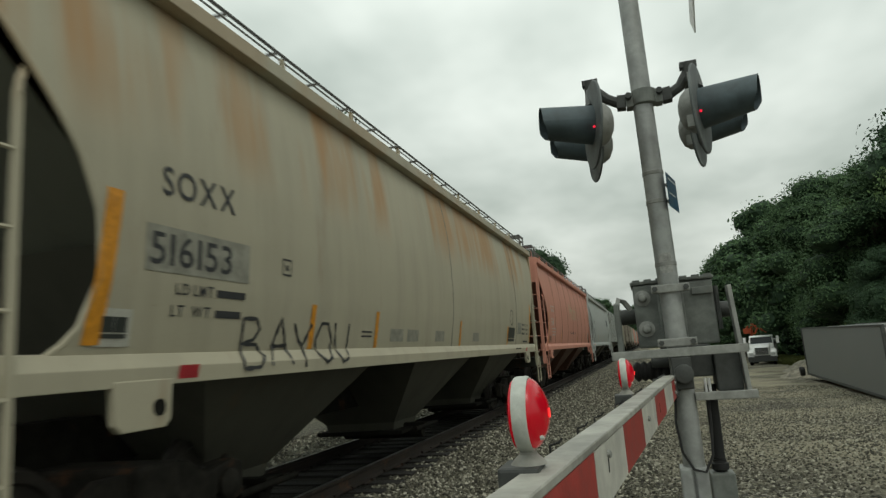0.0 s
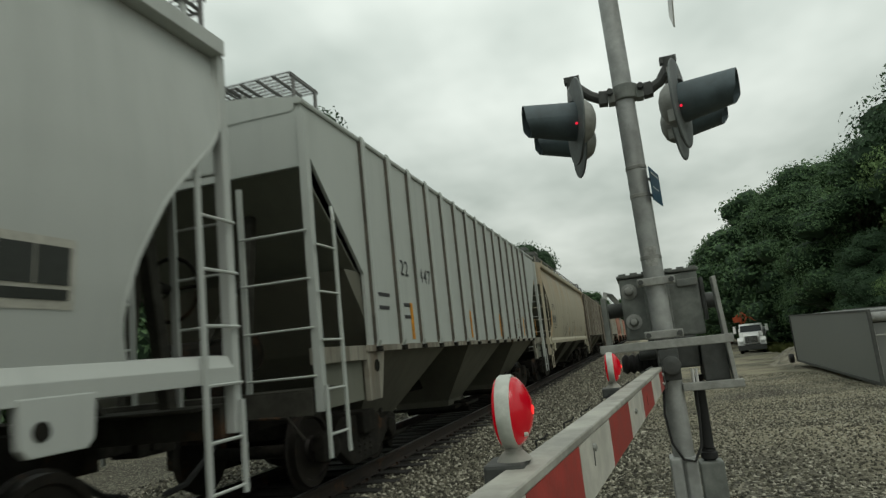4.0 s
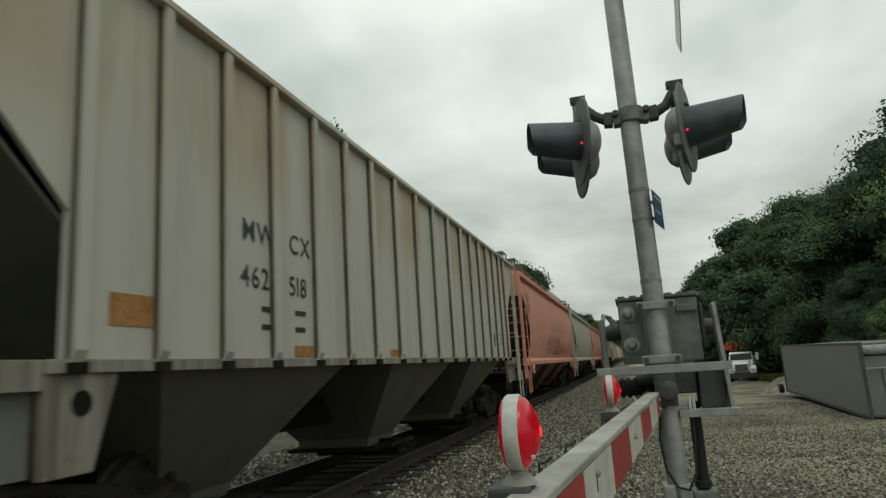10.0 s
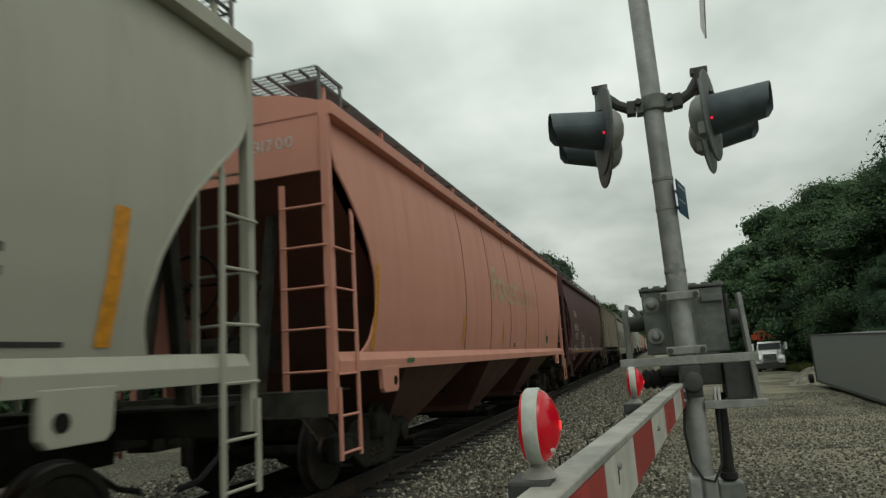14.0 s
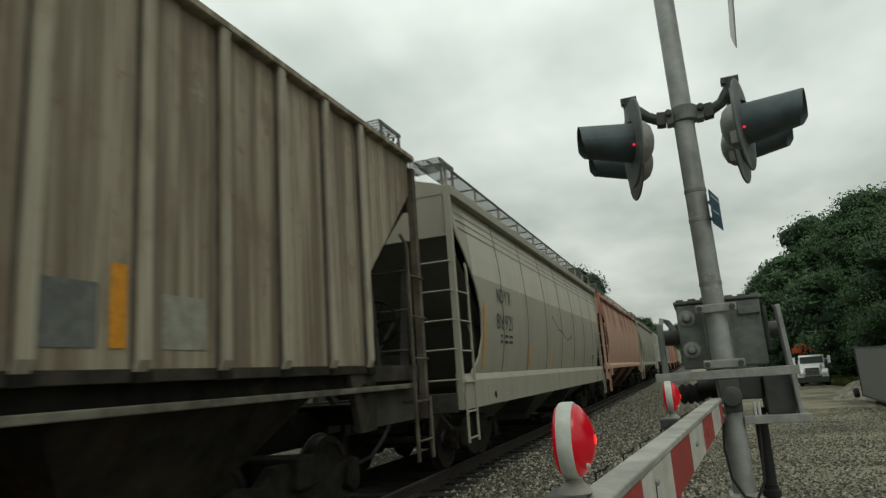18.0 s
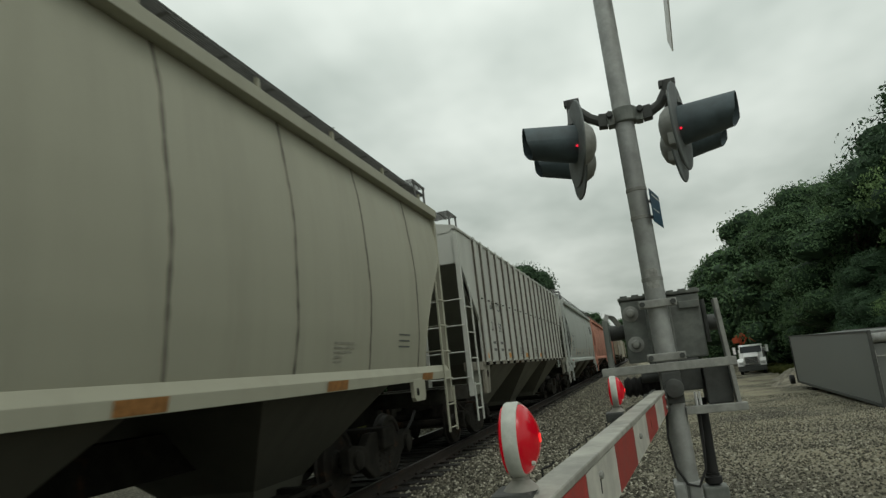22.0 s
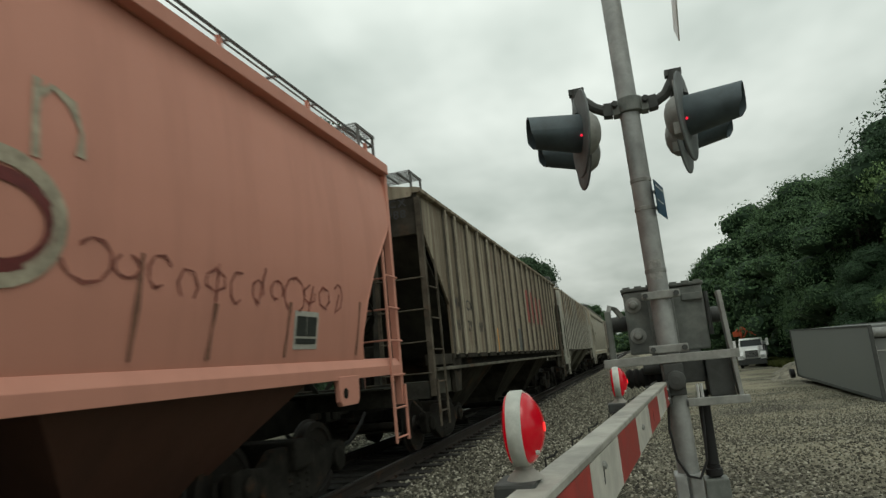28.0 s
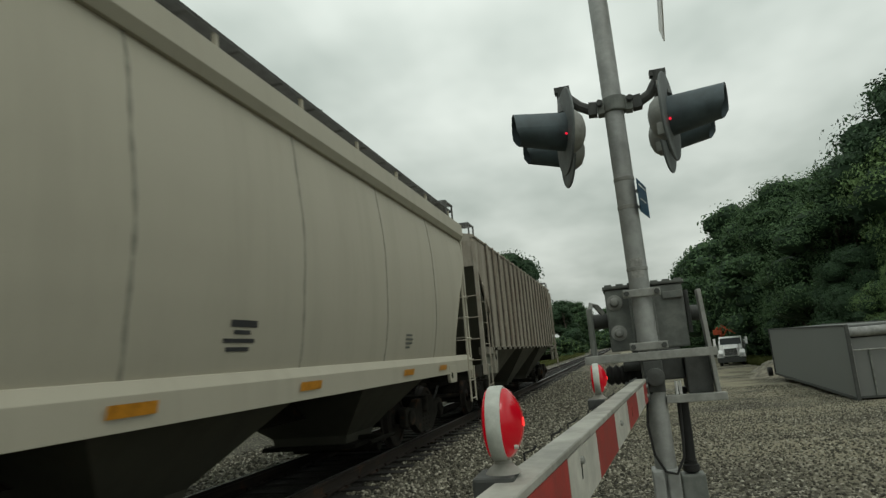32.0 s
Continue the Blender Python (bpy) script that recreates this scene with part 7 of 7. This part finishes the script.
BUSH = [(make_tree("leafy_bush", "light green weedy bush by the track", 41 + i, 3.0, 4.2, 1800, 0.12, M_LEAFLIGHT, 0.06, 0.05), 3.0) for i in range(2)]
r = random.Random(77)
right_edge, far_edge = [], []
for y, x, h in ((28, 25.0, 13.0), (34, 21.5, 14.0), (39, 21.0, 16.0), (43, 17.8, 13.5), (49, 21.5, 15.0), (54, 18.8, 16.0), (62, 19.5, 17.5), (70, 18.2, 16.0), (79, 18.0, 19.5), (87, 16.8, 16.5), (96, 17.2, 19.0), (106, 16.2, 17.0), (118, 16.2, 18.5), (131, 15.0, 17.0), (144, 14.0, 16.5), (158, 13.0, 16.0), (174, 12.2, 16.0), (192, 11.6, 16.0)):
    h *= 0.95 if y < 40 else 0.88 if y < 58 else 0.90
    x += 4.6 if y > 125 else 1.2 if y > 60 else 0.0
    row = right_edge if y < 60 else far_edge
    row.append((x, y, h, 3 if y < 36 else 4 if y < 40 else r.choice((0, 0, 1, 2, 3))))
    row.append((x + r.uniform(5, 7), y + r.uniform(-3, 3), h * r.uniform(0.92, 1.08), r.randint(0, 2)))
right_edge += [(23.2, 41.0, 17.2, 4), (16.7, 32.0, 4.9, 3), (19.4, 35.0, 9.8, 3), (16.9, 37.5, 6.5, 1), (24, 22, 13, 0), (30, 16, 14, 2)]
plant(OAKS, right_edge, "trees along the lot", 5)
plant(FAROAKS, far_edge, "trees along the lot", 15)
plant(BUSH, [(17.2 + (3.6 if i > 3 else 0.0) + r.uniform(-1.2, 2.0), 33 + 5 * i, r.uniform(1.6, 3.6), i) for i in range(14)], "bushes along the lot", 6)
left_edge = [(-15.6, 38, 19.6, 0), (-18.8, 44, 20.9, 1), (-14, 92, 15.5, 0), (-15, 100, 17.5, 1), (-13, 108, 16.5, 0), (-16, 118, 18, 1), (-14, 130, 17, 0), (-13, 145, 17, 1), (-15, 160, 18, 0), (-14, 180, 17, 1), (-13, 200, 17, 0), (-12, 225, 18, 1), (-12, 250, 18, 0)]
plant(PINES, left_edge, "pines beyond the train", 7)
behind = [(-13 - r.uniform(0, 6), -12 + 4.4 * i, r.uniform(9.5, 12.0), i) for i in range(23)]
far_left = [(-22 - r.uniform(0, 6), 96 + 13 * i, r.uniform(12, 15), i) for i in range(9)]
plant(FAROAKS, behind + far_left + [(-12.0, 86, 15.8, 0), (-9.9, 92, 16.2, 1), (-9.5, 176, 14.5, 1), (-8.5, 196, 15.5, 0), (-8.0, 220, 16.0, 2), (-10, 250, 16.0, 1), (-3, 520, 30, 0), (6, 540, 30, 1), (14, 520, 30, 2)], "trees beyond the train", 8)
plant(BUSH, [(-6.2 - r.uniform(0, 2.5), 60 + 7.5 * i, r.uniform(2.0, 4.2), i) for i in range(18)] + [(-12 - r.uniform(0, 4), -6 + 5 * i, r.uniform(1.6, 3.0), i) for i in range(13)], "bushes beyond the train", 9)
plant(BUSH, [(-4 + 2.6 * i, 300 + 6 * (i % 3), r.uniform(6.0, 9.0), i) for i in range(9)], "bushes beyond the train", 10)


# the first of each kind stands in the wood as well
for k, (src, _) in enumerate(OAKS + FAROAKS + PINES + BUSH):
    x, y = 36.0 + 5 * (k % 3), 30.0 + 11 * k
    src.matrix_basis = Matrix.Translation((x, y, ground_height(x, y) - 0.1))

# white truck
TX, TY = 14.35, 66.0
TZ = ground_height(TX, TY)
M_TRUCK = plain_steel("white_truck_paint", (0.88, 0.88, 0.87), 0.35, 0.0, 0.15, 4)
M_GLASS = Mat("dark_windscreen_glass", rough=0.12, spec=0.25).colour((0.02, 0.024, 0.026)).m
M_CHROME = plain_steel("dull_chrome", (0.4, 0.4, 0.4), 0.3, 0.8, 0.2, 9)
M_LENS = plain_steel("headlamp_glass", (0.55, 0.56, 0.55), 0.15, 0.1, 0.1, 9)
M_HIVIS = plain_steel("orange-red_loader_paint", (0.42, 0.07, 0.02), 0.5, 0.0, 0.3, 5)
truck = thing("work_truck", "white conventional-cab work truck with an orange loader boom", "truck", at=pose(TX, TY, TZ, 0, 0, -11))
part("cab", G().slab([(0.9, 1.0), (1.12, 1.95), (1.35, 2.58), (1.55, 2.72), (2.9, 2.72), (2.95, 1.0)], "x", -1.0, 1.0), M_TRUCK, truck, bevel=0.06)
part("windscreen", G().add([(-0.93, 1.10, 1.97), (0.93, 1.10, 1.97), (0.89, 1.29, 2.55), (-0.89, 1.29, 2.55)], [(0, 1, 2, 3)]), M_GLASS, truck, "dark windscreen")
part("hood", G().slab([(-0.42, 0.86), (-0.45, 1.60), (-0.30, 1.72), (1.12, 1.98), (1.12, 0.86)], "x", -0.66, 0.66), M_TRUCK, truck, "white bonnet", bevel=0.12)
grille = part("grille", G().box(-0.54, 0.54, -0.49, -0.43, 0.98, 1.60), M_BOXDARK, truck, bevel=0.02)
for i in range(6):
    part("grille_bar", G().box(-0.52, 0.52, -0.515, -0.49, 1.0 + 0.115 * i, 1.028 + 0.115 * i), M_CHROME, grille)
part("bumper", G().box(-1.2, 1.2, -0.62, -0.44, 0.34, 0.80), M_BOXDARK, truck, "dark steel bumper", bevel=0.03)
for s in (-1, 1):
    part("fender", G().slab([(-0.4, 0.70), (-0.4, 1.22), (-0.1, 1.46), (0.5, 1.46), (0.9, 1.1), (0.95, 0.7), (0.8, 0.7), (0.6, 1.06), (0.0, 1.08), (-0.2, 0.7)], "x", min(s * 0.68, s * 1.22), max(s * 0.68, s * 1.22)), M_TRUCK, truck, bevel=0.04)
    part("headlight", G().box(s * 0.9 - 0.16, s * 0.9 + 0.16, -0.46, -0.39, 0.94, 1.16), M_LENS, truck, "clear headlight", bevel=0.03)
    wheel = part("wheel", G().lathe([(0.1, -0.14), (0.46, -0.14), (0.5, -0.1), (0.5, 0.1), (0.46, 0.14), (0.1, 0.14)], 24, "x"), M_RUBBER, truck, "black tyre", smooth=True, place=pose(s * 0.98, 0.25, 0.5))
    part("rim", G().lathe([(0.04, 0.10), (0.26, 0.12), (0.28, 0.145), (0.05, 0.15)], 18, "x"), M_CHROME, wheel, smooth=True)
    rear = part("wheel", G().lathe([(0.1, -0.26), (0.46, -0.26), (0.5, -0.2), (0.5, 0.2), (0.46, 0.26), (0.1, 0.26)], 24, "x"), M_RUBBER, truck, "black tyre", smooth=True, place=pose(s * 0.9, 4.9, 0.5))
    mirror = part("mirror", G().box(s * 1.40 - 0.12, s * 1.40 + 0.12, 1.05, 1.12, 1.92, 2.58), M_TRUCK, truck, "white door mirror", bevel=0.02)
    part("mirror_arm", G().rod((s * 0.98, 1.3, 2.5), (s * 1.34, 1.1, 2.5), 0.025, 6).rod((s * 0.98, 1.3, 2.0), (s * 1.34, 1.1, 2.0), 0.025, 6), M_BOXDARK, mirror)
part("body", G().box(-1.2, 1.2, 3.1, 6.6, 0.95, 2.3), M_TRUCK, truck, bevel=0.05)
part("chassis", G().box(-0.45, 0.45, -0.3, 6.5, 0.55, 0.9), M_BOXDARK, truck)
boom = part("loader_boom", G().beam((-0.9, 3.4, 2.3), (-0.72, 3.3, 3.85), 0.22, 0.22).beam((-0.72, 3.3, 3.85), (0.25, 3.2, 3.15), 0.18, 0.18).box(-1.50, -0.85, 2.95, 3.6, 2.95, 3.45).beam((-1.45, 3.0, 3.2), (-1.0, 3.1, 3.7), 0.14, 0.14), M_HIVIS, truck, "orange-red loader boom", bevel=0.02)
part("grapple", G().beam((-0.2, 3.1, 3.5), (-0.45, 3.0, 3.0), 0.12, 0.12).beam((0.2, 3.1, 3.2), (0.5, 3.0, 2.95), 0.1, 0.1).rod((-0.9, 3.0, 3.2), (-0.2, 3.0, 3.55), 0.04, 6), M_HIVIS, boom)
part("roof_light", G().rod((-0.5, 2.2, 2.85), (-0.5, 2.2, 3.0), 0.09, 12), M_HIVIS, truck)

# long grey steel box
M_TARP = plain_steel("dirty_grey_tarpaulin", (0.26, 0.265, 0.255), 0.6, 0.0, 0.35, 5, 0.2)
M_GREYBOX = plain_steel("flat_grey_box_paint", (0.16, 0.168, 0.16), 0.55, 0.0, 0.12, 0.8, 0.05, 0.0)
BX, BY = 11.16, 22.2
box = thing("steel_container", "long grey steel storage box standing on the gravel", "container", at=pose(BX, BY, ground_height(BX, BY) + 0.0, 0.45, 0, -2.55))
Lb, Wb, Hb = 13.7, 2.45, 2.27
part("side_panel", G().box(0.04, 0.08, 0.08, Lb - 0.08, 0.10, Hb - 0.06), M_GREYBOX, box, "plain grey side sheet", bevel=0.006)
part("side_panel", G().box(Wb - 0.08, Wb - 0.04, 0.08, Lb - 0.08, 0.10, Hb - 0.06), M_GREYBOX, box, bevel=0.006)
part("top_panel", G().box(0.05, Wb - 0.05, 0.35, Lb - 0.05, Hb - 0.08, Hb - 0.03), M_GREYBOX, box, bevel=0.006)
part("end_panel", G().box(0.1, Wb - 0.1, Lb - 0.1, Lb - 0.05, 0.1, Hb - 0.05), M_GREYBOX, box)
part("floor_panel", G().box(0.05, Wb - 0.05, 0.1, Lb - 0.1, 0.06, 0.12), M_BOXDARK, box)
for x in (0.0, Wb - 0.10):
    for y in (0.0, Lb - 0.10):
        part("corner_frame", G().box(x, x + 0.10, y, y + 0.10, 0.0, Hb), M_BOXDARK, box, "dark corner post", bevel=0.01)
    part("bottom_rail", G().box(x + 0.01, x + 0.09, 0.1, Lb - 0.1, 0.0, 0.10), M_BOXDARK, box, bevel=0.008)
    part("top_rail", G().box(x + 0.02, x + 0.09, 0.1, Lb - 0.1, Hb - 0.06, Hb), M_BOXDARK, box, bevel=0.008)
part("roller", G().lathe([(0.02, 0.10), (0.15, 0.11), (0.15, Wb - 0.11), (0.02, Wb - 0.10)], 20, "x", (0, 0.16, Hb - 0.24)), M_TARP, box, "dirty pale rolled tarpaulin", smooth=True)
part("end_door", G().box(0.12, Wb - 0.12, 0.16, 0.20, 0.12, Hb - 0.42), M_GREYBOX, box, "recessed grey door", bevel=0.006)
for x in (0.55, 1.1, 1.7):
    part("door_post", G().box(x, x + 0.05, 0.10, 0.16, 0.12, Hb - 0.75), M_BOX, box, bevel=0.004)
part("door_bar", G().rod((0.08, 0.06, Hb - 0.78), (Wb - 0.1, 0.06, Hb - 0.80), 0.022, 8).rod((0.10, 0.05, 0.3), (0.10, 0.05, Hb - 0.6), 0.02, 8), M_ALU, box)
part("skid_wheel", G().lathe([(0.04, -0.1), (0.2, -0.1), (0.22, -0.05), (0.22, 0.05), (0.2, 0.1), (0.04, 0.1)], 18, "x", (-0.28, Lb - 0.5, 0.2)), M_RUBBER, box, "black tyre", smooth=True)


def heap(name, label, category, x, y, rx, ry, h, mat, seed):
    r = np.random.default_rng(seed)
    g = G()
    rows = []
    for i in range(13):
        row = []
        for k in range(13):
            u, v = 2 * i / 12 - 1, 2 * k / 12 - 1
            q = max(0.0, 1 - math.hypot(u, v)) ** 0.8
            row.append((x + rx * u, y + ry * v, ground_height(x + rx * u, y + ry * v) - 0.06 + h * q * (0.75 + 0.5 * r.random())))
        rows.append(row)
    return tagged(new(name, g.grid(rows).mesh(name, mat)), label, category)


M_RUBBLE = plain_steel("tan_earth_and_broken_stone", (0.235, 0.215, 0.165), 0.9, 0.0, 0.6, 3.5, 0.8)
heap("rubble_mound", "low tan mound of earth and stone beside the truck", "rubble", 15.0, 47.0, 2.4, 3.0, 1.1, M_RUBBLE, 3)
heap("rubble_mound", "tan earth mound at the end of the steel box", "rubble", 12.9, 39.5, 1.8, 2.0, 0.8, M_RUBBLE, 4)


def tufts(name, label, spots, seed, mat, h):
    r = np.random.default_rng(seed)
    v, f = [], []
    for x, y in spots:
        z = ground_height(x, y)
        for _ in range(7):
            a, l, w = r.uniform(0, 6.28), h * r.uniform(0.5, 1.2), 0.02 + 0.02 * h
            dx, dy = math.cos(a), math.sin(a)
            n = len(v)
            v += [(x - dy * w, y + dx * w, z), (x + dy * w, y - dx * w, z), (x + dx * l * 0.35, y + dy * l * 0.35, z + l * 0.7), (x + dx * l * 0.7, y + dy * l * 0.7, z + l)]
            f += [(n, n + 1, n + 2), (n + 1, n + 3, n + 2)]
    me = bpy.data.meshes.new(name)
    me.from_pydata(v, [], f)
    me.materials.append(mat)
    return tagged(new(name, me), label, "grass", kind="stuff")


rg = np.random.default_rng(12)
tufts("verge_grass", "dry weedy grass along the tree edge", [(rg.uniform(15.5, 19), rg.uniform(36, 80)) for _ in range(2600)], 2, M_GRASS, 0.55)
tufts("trackside_weeds", "weeds on the far side of the track", [(rg.uniform(-9, -3.6), 24 + 131 * rg.uniform(0, 1) ** 1.6) for _ in range(4200)], 3, M_GRASS, 0.5)


# ---- motion ----
def motions():
    for car, near in zip(cars, NEAR):
        walk(car, [(t, pose(0, near - SPEED * t, 0)) for t in (0.0, 4.0, 8.0, 12.0, 16.0, 20.0, 24.0, 28.0, 32.0)])


motions()
